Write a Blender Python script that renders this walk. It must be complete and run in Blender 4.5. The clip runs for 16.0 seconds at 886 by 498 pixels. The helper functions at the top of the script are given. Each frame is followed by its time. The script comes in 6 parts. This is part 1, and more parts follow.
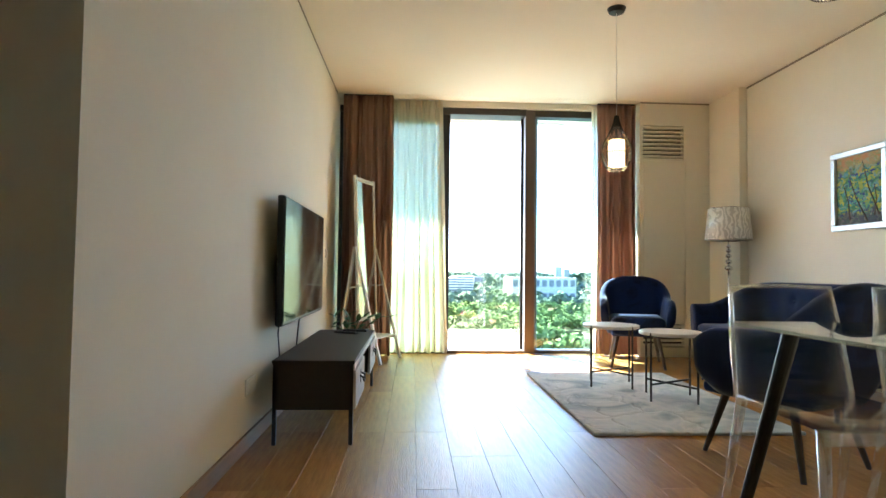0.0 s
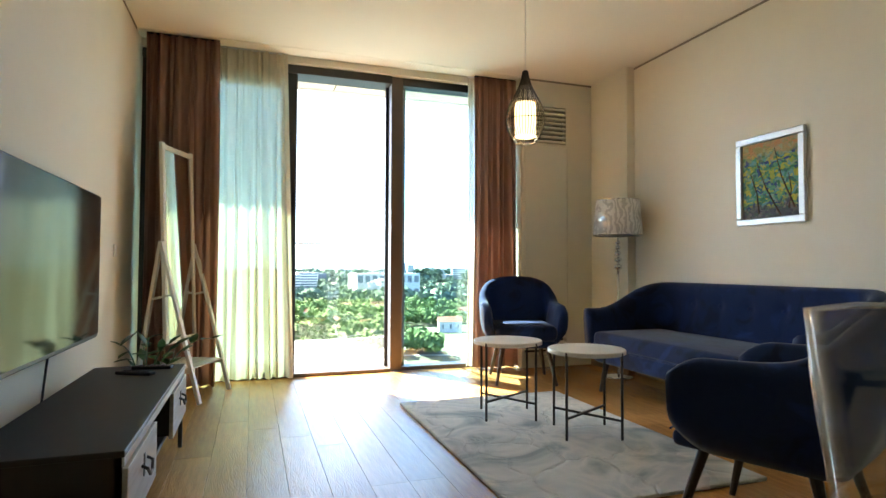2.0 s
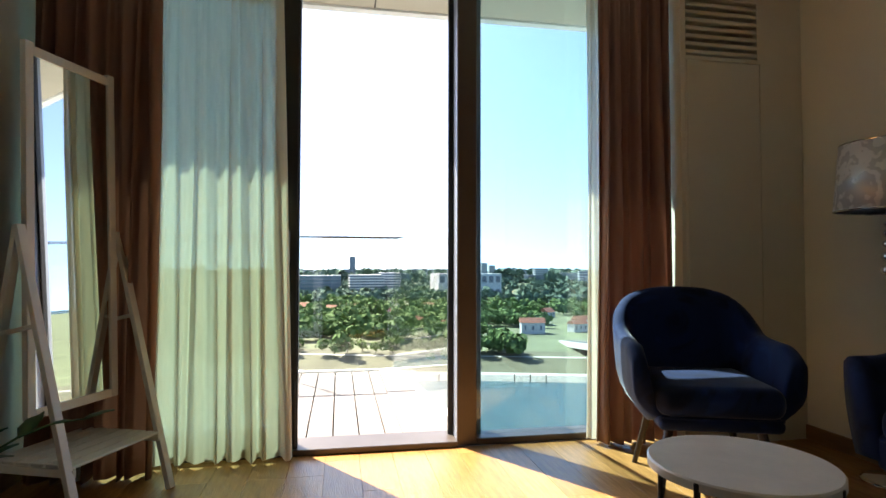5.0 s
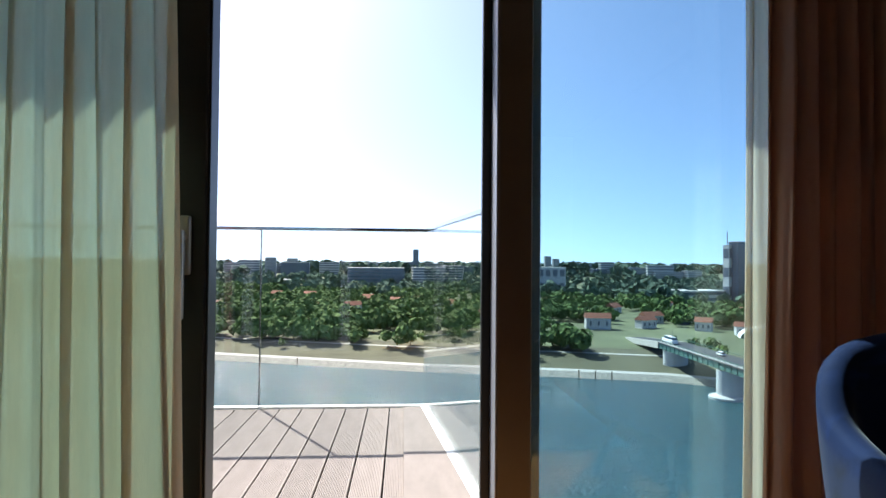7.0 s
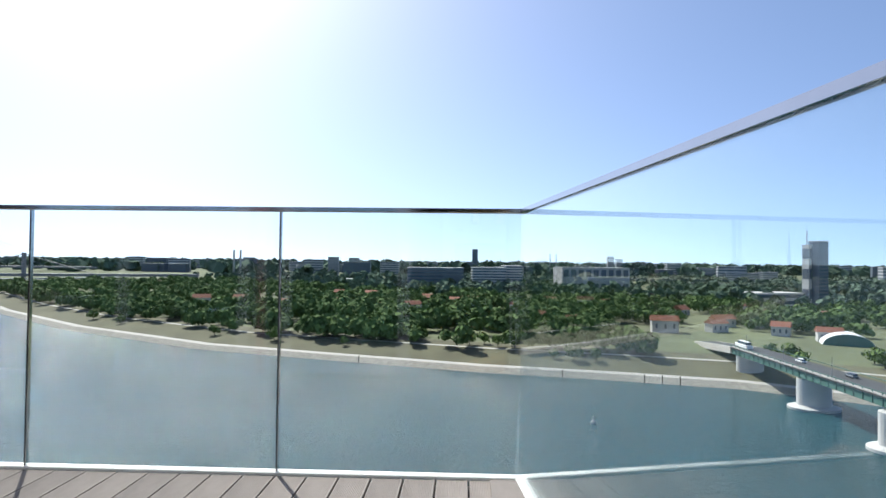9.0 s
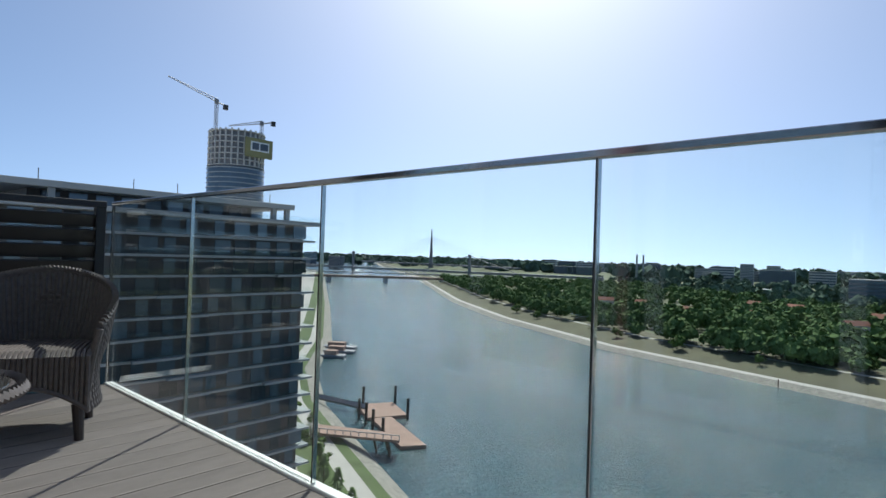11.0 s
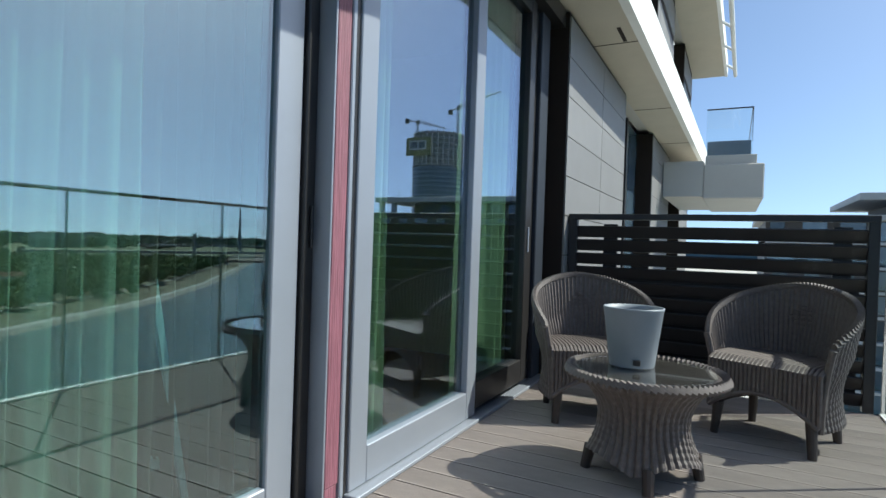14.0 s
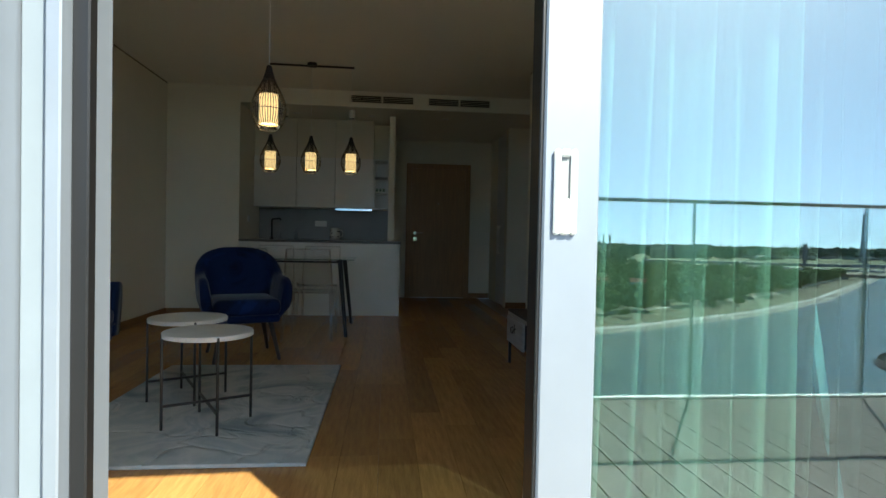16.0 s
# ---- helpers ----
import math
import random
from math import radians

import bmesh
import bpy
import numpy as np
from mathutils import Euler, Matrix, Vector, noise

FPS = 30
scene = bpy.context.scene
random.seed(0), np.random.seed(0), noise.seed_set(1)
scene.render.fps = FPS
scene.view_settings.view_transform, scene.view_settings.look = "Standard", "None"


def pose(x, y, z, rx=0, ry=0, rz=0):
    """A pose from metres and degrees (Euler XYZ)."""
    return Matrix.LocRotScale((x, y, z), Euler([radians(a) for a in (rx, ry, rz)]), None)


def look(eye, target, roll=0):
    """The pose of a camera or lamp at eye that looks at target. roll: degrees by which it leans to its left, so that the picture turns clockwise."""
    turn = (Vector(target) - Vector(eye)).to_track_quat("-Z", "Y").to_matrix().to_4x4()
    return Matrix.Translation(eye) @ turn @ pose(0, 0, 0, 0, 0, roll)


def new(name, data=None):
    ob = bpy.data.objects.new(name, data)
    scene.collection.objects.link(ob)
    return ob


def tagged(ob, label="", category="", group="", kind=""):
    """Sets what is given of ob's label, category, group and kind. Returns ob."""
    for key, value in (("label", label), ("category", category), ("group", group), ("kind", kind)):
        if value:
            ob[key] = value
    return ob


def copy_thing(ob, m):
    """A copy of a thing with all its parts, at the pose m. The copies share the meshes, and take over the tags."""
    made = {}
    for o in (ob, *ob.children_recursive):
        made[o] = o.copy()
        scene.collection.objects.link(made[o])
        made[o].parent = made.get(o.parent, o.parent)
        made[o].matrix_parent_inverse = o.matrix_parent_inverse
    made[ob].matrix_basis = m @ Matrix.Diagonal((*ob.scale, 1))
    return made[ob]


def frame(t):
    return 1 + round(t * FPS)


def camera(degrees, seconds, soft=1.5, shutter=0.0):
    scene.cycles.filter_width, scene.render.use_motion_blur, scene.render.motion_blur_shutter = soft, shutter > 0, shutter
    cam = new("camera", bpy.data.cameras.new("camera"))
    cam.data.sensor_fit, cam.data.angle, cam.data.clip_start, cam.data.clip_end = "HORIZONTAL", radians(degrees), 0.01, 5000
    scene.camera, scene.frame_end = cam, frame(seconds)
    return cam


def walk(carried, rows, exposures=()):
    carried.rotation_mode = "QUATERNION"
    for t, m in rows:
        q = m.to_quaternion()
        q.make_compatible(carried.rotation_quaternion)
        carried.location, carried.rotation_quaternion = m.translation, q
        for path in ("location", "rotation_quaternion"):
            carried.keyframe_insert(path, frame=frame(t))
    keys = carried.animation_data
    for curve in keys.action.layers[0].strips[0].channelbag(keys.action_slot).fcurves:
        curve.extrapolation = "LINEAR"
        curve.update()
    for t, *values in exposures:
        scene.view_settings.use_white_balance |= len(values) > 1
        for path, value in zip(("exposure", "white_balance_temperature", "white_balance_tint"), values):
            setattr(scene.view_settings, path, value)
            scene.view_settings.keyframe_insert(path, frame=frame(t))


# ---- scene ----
cam = camera(76.6, 16.0)
PATH = [
    (0, (0.59, 0.878, 0.878), (0.695, 2.874, 0.954), 0.7),
    (0.5, (0.59, 1.13, 0.871), (0.814, 3.116, 0.941), 0.6),
    (1, (0.558, 1.394, 0.889), (1.061, 3.328, 0.96), 0.4),
    (1.5, (0.586, 1.688, 0.875), (1.198, 3.591, 0.944), 0.3),
    (2, (0.624, 1.994, 0.919), (1.267, 3.886, 0.985), 0.2),
    (2.5, (0.661, 2.323, 0.939), (1.324, 4.209, 1.002), 0.3),
    (3, (0.728, 2.637, 0.919), (1.403, 4.518, 0.993), 0.3),
    (3.5, (0.826, 2.985, 0.958), (1.48, 4.874, 1.014), 0.3),
    (4, (0.883, 3.29, 0.967), (1.455, 5.206, 1.014), 0.4),
    (4.2, (0.941, 3.433, 0.922), (1.47, 5.361, 0.998), 0.2),
    (6.5, (1.471, 4.862, 0.999), (1.65, 6.854, 1.039), 0.5),
    (7, (1.516, 5.246, 1.007), (1.658, 7.241, 1.047), 0.5),
    (7.5, (1.484, 5.607, 1.006), (1.494, 7.606, 1.046), 0.5),
    (8, (1.457, 5.906, 1.029), (1.439, 7.905, 1.067), 0.6),
    (10.3, (1.344, 7.408, 0.921), (0.718, 9.307, 0.959), 1.1),
    (10.5, (1.343, 7.518, 0.92), (0.477, 9.321, 0.953), 1.2),
    (11, (1.229, 7.762, 0.934), (-0.096, 9.26, 0.958), 1.9),
    (11.5, (1.016, 7.965, 0.955), (-0.562, 9.194, 0.972), 2.3),
    (12, (0.85, 8.085, 0.952), (-0.942, 8.974, 0.957), 2.3),
    (12.5, (0.90, 8.105, 0.94), (-1.07, 8.452, 0.94), 2.2),
    (13, (1.04, 8.13, 0.948), (-0.951, 7.938, 0.938), 2.2),
    (13.5, (1.183, 8.184, 0.957), (-0.73, 7.598, 0.937), 2.3),
    (14, (1.324, 8.284, 0.962), (-0.452, 7.363, 0.942), 1.9),
    (14.5, (1.385, 8.43, 0.978), (-0.13, 7.125, 0.963), 1.2),
    (15, (1.252, 8.551, 0.985), (0.329, 6.777, 0.944), 1.4),
    (15.5, (1.257, 8.339, 0.962), (0.748, 6.406, 0.923), 1.6),
    (16, (1.262, 7.999, 0.954), (1.058, 6.01, 0.916), 1.2),
]
EXPOSURES = [(0, 4.1, 6850, 3), (2.5, 3.55, 6950, 4), (4.2, 2.7, 7050, 8), (6.3, 1.25, 6500, 10), (8.2, 1.0, 6400, 10), (10.3, 0.0, 6100, 5), (12.5, 0.3, 6200, 2), (14.5, 0.8, 6200, -1), (16, 1.6, 6400, -4)]
walk(cam, [(t, look(eye, target, roll)) for t, eye, target, roll in PATH], EXPOSURES)

# ---- light ----
SUN_YAW, SUN_UP = 33.5, 46.5
world = bpy.data.worlds.new("world")
scene.world = world
world.use_nodes = True
sky = world.node_tree.nodes.new("ShaderNodeTexSky")
sky.sky_type, sky.sun_disc = "NISHITA", False
sky.sun_elevation, sky.sun_rotation = radians(SUN_UP), radians(-SUN_YAW)
sky.air_density, sky.dust_density, sky.ozone_density = 0.65, 0.9, 1.5
# a flatter, hazier sky: the horizon takes the tone of the sky a little above it
geo = world.node_tree.nodes.new("ShaderNodeTexCoord")
lift = world.node_tree.nodes.new("ShaderNodeVectorMath")
lift.operation = "ADD"
lift.inputs[1].default_value = (0, 0, 0.10)
world.node_tree.links.new(geo.outputs["Generated"], lift.inputs[0])
unit = world.node_tree.nodes.new("ShaderNodeVectorMath")
unit.operation = "NORMALIZE"
world.node_tree.links.new(lift.outputs[0], unit.inputs[0])
world.node_tree.links.new(unit.outputs[0], sky.inputs["Vector"])
world.node_tree.links.new(sky.outputs[0], world.node_tree.nodes["Background"].inputs[0])
world.node_tree.nodes["Background"].inputs[1].default_value = 0.14
sun_data = bpy.data.lights.new("sun", "SUN")
sun_data.energy, sun_data.angle, sun_data.color = 5.0, radians(0.5), (1.0, 0.95, 0.87)
sun = new("sun", sun_data)
ang, up = radians(SUN_YAW), radians(SUN_UP)
sun.matrix_world = look((-math.sin(ang) * math.cos(up) * 30, math.cos(ang) * math.cos(up) * 30, math.sin(up) * 30), (0, 0, 0))


# ---- materials ----
def mat(name, color, rough=0.5, metal=0.0, var=0.12, scale=6.0, bump=0.0, bump_scale=60.0, stretch=(1, 1, 1), rand=0.0, spec=0.5, sheen=0.0):
    """A principled surface with two scales of variation in tone and a fine relief."""
    m = bpy.data.materials.new(name)
    m.use_nodes = True
    nt = m.node_tree
    b = nt.nodes["Principled BSDF"]
    b.inputs["Roughness"].default_value, b.inputs["Metallic"].default_value = rough, metal
    b.inputs["Specular IOR Level"].default_value = spec
    if sheen:
        b.inputs["Sheen Weight"].default_value = sheen
        b.inputs["Sheen Roughness"].default_value = 0.35
    tc = nt.nodes.new("ShaderNodeTexCoord")
    mp = nt.nodes.new("ShaderNodeMapping")
    mp.inputs["Scale"].default_value = stretch
    nt.links.new(tc.outputs["Object"], mp.inputs[0])
    tone = None
    if var:
        n1 = nt.nodes.new("ShaderNodeTexNoise")
        n1.inputs["Scale"].default_value, n1.inputs["Detail"].default_value = scale, 6
        n1.inputs["Roughness"].default_value = 0.65
        nt.links.new(mp.outputs[0], n1.inputs[0])
        r = nt.nodes.new("ShaderNodeMapRange")
        r.inputs["From Min"].default_value, r.inputs["From Max"].default_value = 0.25, 0.75
        r.inputs["To Min"].default_value, r.inputs["To Max"].default_value = 1 - var, 1 + var
        nt.links.new(n1.outputs[0], r.inputs[0])
        tone = r.outputs[0]
    if rand:
        oi = nt.nodes.new("ShaderNodeObjectInfo")
        r2 = nt.nodes.new("ShaderNodeMapRange")
        r2.inputs["To Min"].default_value, r2.inputs["To Max"].default_value = 1 - rand, 1 + rand
        nt.links.new(oi.outputs["Random"], r2.inputs[0])
        if tone is None:
            tone = r2.outputs[0]
        else:
            mm = nt.nodes.new("ShaderNodeMath")
            mm.operation = "MULTIPLY"
            nt.links.new(tone, mm.inputs[0])
            nt.links.new(r2.outputs[0], mm.inputs[1])
            tone = mm.outputs[0]
    if tone is None:
        b.inputs["Base Color"].default_value = (*color, 1)
    else:
        mx = nt.nodes.new("ShaderNodeVectorMath")
        mx.operation = "SCALE"
        mx.inputs[0].default_value = color
        nt.links.new(tone, mx.inputs["Scale"])
        nt.links.new(mx.outputs[0], b.inputs["Base Color"])
    if bump:
        n2 = nt.nodes.new("ShaderNodeTexNoise")
        n2.inputs["Scale"].default_value, n2.inputs["Detail"].default_value = bump_scale, 4
        nt.links.new(mp.outputs[0], n2.inputs[0])
        bp = nt.nodes.new("ShaderNodeBump")
        bp.inputs["Strength"].default_value, bp.inputs["Distance"].default_value = bump, 0.01
        nt.links.new(n2.outputs[0], bp.inputs["Height"])
        nt.links.new(bp.outputs[0], b.inputs["Normal"])
    return m


def glass(name, tint, gloss=1.0, base=0.0, ior=1.5, rough=0.0, gtint=(1, 1, 1)):
    """A thin pane: tinted see-through with a Fresnel gloss."""
    m = bpy.data.materials.new(name)
    m.use_nodes = True
    nt = m.node_tree
    nt.nodes.remove(nt.nodes["Principled BSDF"])
    out = nt.nodes["Material Output"]
    tr = nt.nodes.new("ShaderNodeBsdfTransparent")
    tr.inputs[0].default_value = (*tint, 1)
    gl = nt.nodes.new("ShaderNodeBsdfGlossy")
    gl.inputs[0].default_value = (*gtint, 1)
    gl.inputs["Roughness"].default_value = rough
    fr = nt.nodes.new("ShaderNodeLayerWeight")
    fr.inputs[0].default_value = 0.5
    po = nt.nodes.new("ShaderNodeMath")
    po.operation = "POWER"
    po.inputs[1].default_value = 4.0
    nt.links.new(fr.outputs["Facing"], po.inputs[0])
    f0 = base + gloss * ((ior - 1) / (ior + 1)) ** 2
    ma = nt.nodes.new("ShaderNodeMath")
    ma.operation, ma.use_clamp = "MULTIPLY_ADD", True
    ma.inputs[1].default_value, ma.inputs[2].default_value = 0.85 - f0, f0
    nt.links.new(po.outputs[0], ma.inputs[0])
    mix = nt.nodes.new("ShaderNodeMixShader")
    nt.links.new(ma.outputs[0], mix.inputs[0])
    nt.links.new(tr.outputs[0], mix.inputs[1])
    nt.links.new(gl.outputs[0], mix.inputs[2])
    nt.links.new(mix.outputs[0], out.inputs[0])
    return m


def cloth(name, color, see=0.0, through_light=0.4):
    """Curtain cloth: matt, lets light through, partly open weave."""
    m = mat(name, color, 0.9, var=0.1, scale=30, stretch=(1, 1, 0.15), bump=0.3, bump_scale=400)
    nt = m.node_tree
    b, out = nt.nodes["Principled BSDF"], nt.nodes["Material Output"]
    b.inputs["Specular IOR Level"].default_value = 0.1
    tl = nt.nodes.new("ShaderNodeBsdfTranslucent")
    tl.inputs[0].default_value = (*color, 1)
    m1 = nt.nodes.new("ShaderNodeMixShader")
    m1.inputs[0].default_value = through_light
    nt.links.new(b.outputs[0], m1.inputs[1])
    nt.links.new(tl.outputs[0], m1.inputs[2])
    last = m1
    if see:
        tr = nt.nodes.new("ShaderNodeBsdfTransparent")
        last = nt.nodes.new("ShaderNodeMixShader")
        last.inputs[0].default_value = see
        nt.links.new(m1.outputs[0], last.inputs[1])
        nt.links.new(tr.outputs[0], last.inputs[2])
    nt.links.new(last.outputs[0], out.inputs[0])
    return m


def glow(name, color, strength):
    m = mat(name, color, 0.6, var=0)
    b = m.node_tree.nodes["Principled BSDF"]
    b.inputs["Emission Color"].default_value = (*color, 1)
    b.inputs["Emission Strength"].default_value = strength
    return m


def ramp(m, source, stops, target="Base Color"):
    """Colours the surface by a colour ramp over a socket."""
    nt = m.node_tree
    r = nt.nodes.new("ShaderNodeValToRGB")
    e = r.color_ramp.elements
    while len(e) < len(stops):
        e.new(0.5)
    for el, (p, c) in zip(e, stops):
        el.position, el.color = p, (*c, 1)
    nt.links.new(source, r.inputs[0])
    nt.links.new(r.outputs[0], m.node_tree.nodes["Principled BSDF"].inputs[target])
    return r


M = {}
M["wall"] = mat("wall_paint", (0.86, 0.815, 0.69), 0.85, var=0.03, scale=1.5, bump=0.04, bump_scale=180)
M["ceil"] = mat("ceiling_paint", (0.87, 0.83, 0.73), 0.9, var=0.02, scale=1.0)
M["white"] = mat("white_lacquer", (0.78, 0.77, 0.73), 0.35, var=0.03)
M["cream"] = mat("cream_panel", (0.76, 0.72, 0.60), 0.6, var=0.02)
M["plank"] = mat("oak_plank", (0.43, 0.215, 0.07), 0.25, var=0.28, scale=9, stretch=(5, 0.5, 1), bump=0.3, bump_scale=45, rand=0.18)
M["base"] = mat("oak_baseboard", (0.30, 0.16, 0.06), 0.4, var=0.2, scale=8, stretch=(1, 1, 6))
M["shadow_gap"] = mat("shadow_gap", (0.30, 0.26, 0.20), 0.9, var=0.1)
M["dark_gap"] = mat("dark_gap", (0.02, 0.015, 0.01), 0.9, var=0)
M["black"] = mat("black_metal", (0.012, 0.011, 0.011), 0.4, var=0.1)
M["blackwood"] = mat("black_brown_board", (0.018, 0.014, 0.013), 0.5, var=0.15, scale=20, stretch=(1, 0.1, 1))
M["greywood"] = mat("grey_wood_drawer", (0.42, 0.42, 0.41), 0.55, var=0.25, scale=14, stretch=(1, 0.2, 3))
M["frame_in"] = mat("dark_bronze_frame", (0.028, 0.026, 0.026), 0.4, 0.3, var=0.08)
M["mullion"] = mat("brown_mullion", (0.10, 0.075, 0.06), 0.4, 0.2, var=0.1)
M["frame_blue"] = mat("blue_grey_frame", (0.03, 0.036, 0.048), 0.5, 0.1, var=0.06, spec=0.3)
M["frame_out"] = mat("silver_grey_frame", (0.27, 0.29, 0.33), 0.4, 0.35, var=0.05, scale=3)
def velvet(name, color):
    """Short-pile velvet: brushed patches lie darker or lighter."""
    m = mat(name, color, 0.75, var=0.2, scale=12, bump=0.1, bump_scale=250, spec=0.15, sheen=0.25)
    nt = m.node_tree
    tc = nt.nodes.new("ShaderNodeTexCoord")
    n = nt.nodes.new("ShaderNodeTexNoise")
    n.inputs["Scale"].default_value, n.inputs["Detail"].default_value, n.inputs["Distortion"].default_value = 3.2, 5, 1.6
    nt.links.new(tc.outputs["Object"], n.inputs[0])
    dark = tuple(c * 0.5 for c in color)
    lite = tuple(c * 1.7 for c in color)
    ramp(m, n.outputs[0], [(0.38, dark), (0.46, color), (0.58, color), (0.66, lite)])
    return m


M["navy"] = velvet("navy_velvet", (0.0055, 0.017, 0.068))
M["legwood"] = mat("dark_leg_wood", (0.035, 0.018, 0.011), 0.45, var=0.2, scale=12, stretch=(4, 4, 0.5))
M["rug"] = mat("grey_blue_rug", (0.40, 0.41, 0.40), 0.95, var=0.3, scale=3.5, bump=0.8, bump_scale=14, spec=0.05)
M["curtain"] = cloth("brown_curtain", (0.46, 0.275, 0.21), 0.0, 0.42)
M["sheer"] = cloth("ivory_sheer", (0.82, 0.71, 0.53), 0.10, 0.38)
M["green_cloth"] = cloth("green_lining", (0.78, 0.83, 0.69), 0.0, 0.35)
M["pane"] = glass("window_pane", (0.74, 0.87, 0.91), 1.0, 0.01)
M["pane_out"] = glass("coated_pane", (0.58, 0.75, 0.74), 1.6, 0.15, gtint=(0.86, 0.95, 1.0))
M["pane_dark"] = glass("dark_coated_pane", (0.70, 0.81, 0.73), 1.6, 0.20, gtint=(0.75, 0.82, 1.0))
M["rail_glass"] = glass("railing_glass", (0.95, 0.975, 0.97), 0.9, 0.0)
M["clear"] = glass("clear_plastic", (0.985, 0.987, 0.99), 0.4, 0.0, 1.5)
M["clear_edge"] = glass("clear_plastic_edge", (0.90, 0.92, 0.93), 1.5, 0.20, 1.5, 0.08)
M["table_glass"] = glass("table_glass", (0.72, 0.82, 0.78), 1.3, 0.05)
M["handle_grey"] = mat("brushed_aluminium", (0.42, 0.40, 0.37), 0.4, 0.7, var=0.05)
M["cap_steel"] = mat("dark_polished_steel", (0.42, 0.42, 0.43), 0.12, 1.0, var=0.05)
M["inset_glass"] = glass("inset_glass", (0.93, 0.95, 0.94), 1.2, 0.02)
M["steel"] = mat("polished_steel", (0.62, 0.62, 0.62), 0.14, 1.0, var=0.05)
M["chrome"] = mat("chrome", (0.75, 0.74, 0.72), 0.12, 1.0, var=0.03)
M["mirror"] = mat("mirror", (0.85, 0.87, 0.85), 0.02, 1.0, var=0)
M["screen"] = mat("screen", (0.012, 0.013, 0.014), 0.08, var=0)
M["marble"] = mat("white_marble", (0.74, 0.71, 0.67), 0.3, var=0.10, scale=9)
M["green"] = mat("plant_leaf", (0.035, 0.10, 0.03), 0.4, var=0.3)
M["door"] = mat("oak_door", (0.36, 0.20, 0.08), 0.45, var=0.2, scale=6, stretch=(6, 6, 0.5))
M["splash"] = mat("grey_backsplash", (0.30, 0.30, 0.29), 0.4, var=0.08)
M["counter"] = mat("dark_countertop", (0.13, 0.115, 0.10), 0.35, var=0.15, scale=30)
M["shade_on"] = glow("lit_shade", (1.0, 0.68, 0.32), 0.36)
M["bulb_on"] = glow("lit_bulb", (1.0, 0.88, 0.62), 2.5)
M["spot_on"] = glow("lit_spot", (1.0, 0.95, 0.85), 3.0)
M["lampshade"] = mat("silver_pattern_shade", (0.82, 0.81, 0.79), 0.35, 0.1, var=0.05)
M["deck"] = mat("composite_deck", (0.245, 0.207, 0.187), 0.75, var=0.16, scale=5, stretch=(2, 0.6, 1), rand=0.12, bump=0.1, bump_scale=120)
M["wicker"] = mat("brown_wicker", (0.10, 0.082, 0.075), 0.6, var=0.3, scale=40)
M["wicker_leg"] = mat("dark_chair_foot", (0.03, 0.022, 0.02), 0.5, var=0.2)
M["pot"] = mat("grey_plastic_pot", (0.20, 0.225, 0.255), 0.5, var=0.05)
M["slat"] = mat("black_slat", (0.016, 0.015, 0.017), 0.45, var=0.12)
M["panel"] = mat("grey_cladding", (0.20, 0.195, 0.193), 0.55, 0.1, var=0.08, scale=2, rand=0.05)
M["brown"] = mat("dark_brown_cladding", (0.028, 0.02, 0.016), 0.7, var=0.1, spec=0.15)
M["soffit"] = mat("beige_soffit", (0.52, 0.475, 0.39), 0.8, var=0.06, scale=2)
M["fascia"] = mat("white_fascia", (0.80, 0.80, 0.78), 0.6, var=0.05)
M["concrete"] = mat("light_concrete", (0.52, 0.51, 0.49), 0.85, var=0.12, scale=0.3)
M["pink"] = mat("pink_film_strip", (0.20, 0.075, 0.10), 0.6, var=0.5, scale=7, stretch=(14, 14, 0.7), bump=0.6, bump_scale=9)
M["water"] = mat("river_water", (0.02, 0.075, 0.09), 0.12, var=0.2, scale=0.01, spec=0.3)
M["grass"] = mat("dry_grass", (0.105, 0.10, 0.055), 0.95, var=0.35, scale=0.05)
M["lawn"] = mat("mown_lawn", (0.085, 0.12, 0.04), 0.95, var=0.3, scale=0.15)
M["land"] = mat("woodland_floor", (0.12, 0.135, 0.065), 0.95, var=0.5, scale=0.02)
M["path"] = mat("pale_paving", (0.42, 0.40, 0.36), 0.9, var=0.1, scale=0.2)
M["stone"] = mat("bank_stone", (0.25, 0.235, 0.20), 0.95, var=0.4, scale=0.6, bump=0.6, bump_scale=1.2)
M["leaf"] = mat("tree_foliage", (0.115, 0.175, 0.06), 0.9, var=0.45, scale=0.11, spec=0.1)
M["leaf2"] = mat("light_foliage", (0.12, 0.18, 0.05), 0.9, var=0.35, scale=0.2, spec=0.1, rand=0.25)
# bluer copy of the foliage: distance haze is put into the leaf colour
M["haze_leaf"] = mat("haze_tinted_foliage", (0.11, 0.155, 0.11), 0.95, var=0.3, scale=0.02, spec=0.05)
M["bark"] = mat("bark", (0.09, 0.065, 0.045), 0.95, var=0.3)
M["bwall"] = mat("pale_facade", (0.52, 0.51, 0.49), 0.8, var=0.1, scale=0.05)
M["bdark"] = mat("dark_facade", (0.10, 0.12, 0.15), 0.4, var=0.15, scale=0.05)
M["bglass"] = mat("facade_glass", (0.08, 0.12, 0.16), 0.15, 0.2, var=0.2, scale=0.1)
M["tglass"] = mat("tower_glass", (0.10, 0.125, 0.15), 0.12, 0.3, var=0.2, scale=0.2, rand=0.8)
M["tslab"] = mat("tower_slab", (0.36, 0.37, 0.37), 0.7, var=0.08, scale=0.2)
M["tdark"] = mat("tower_dark_wall", (0.055, 0.05, 0.05), 0.6, var=0.15, scale=0.2)
M["roof"] = mat("red_roof_tile", (0.26, 0.10, 0.06), 0.9, var=0.2, scale=0.3)
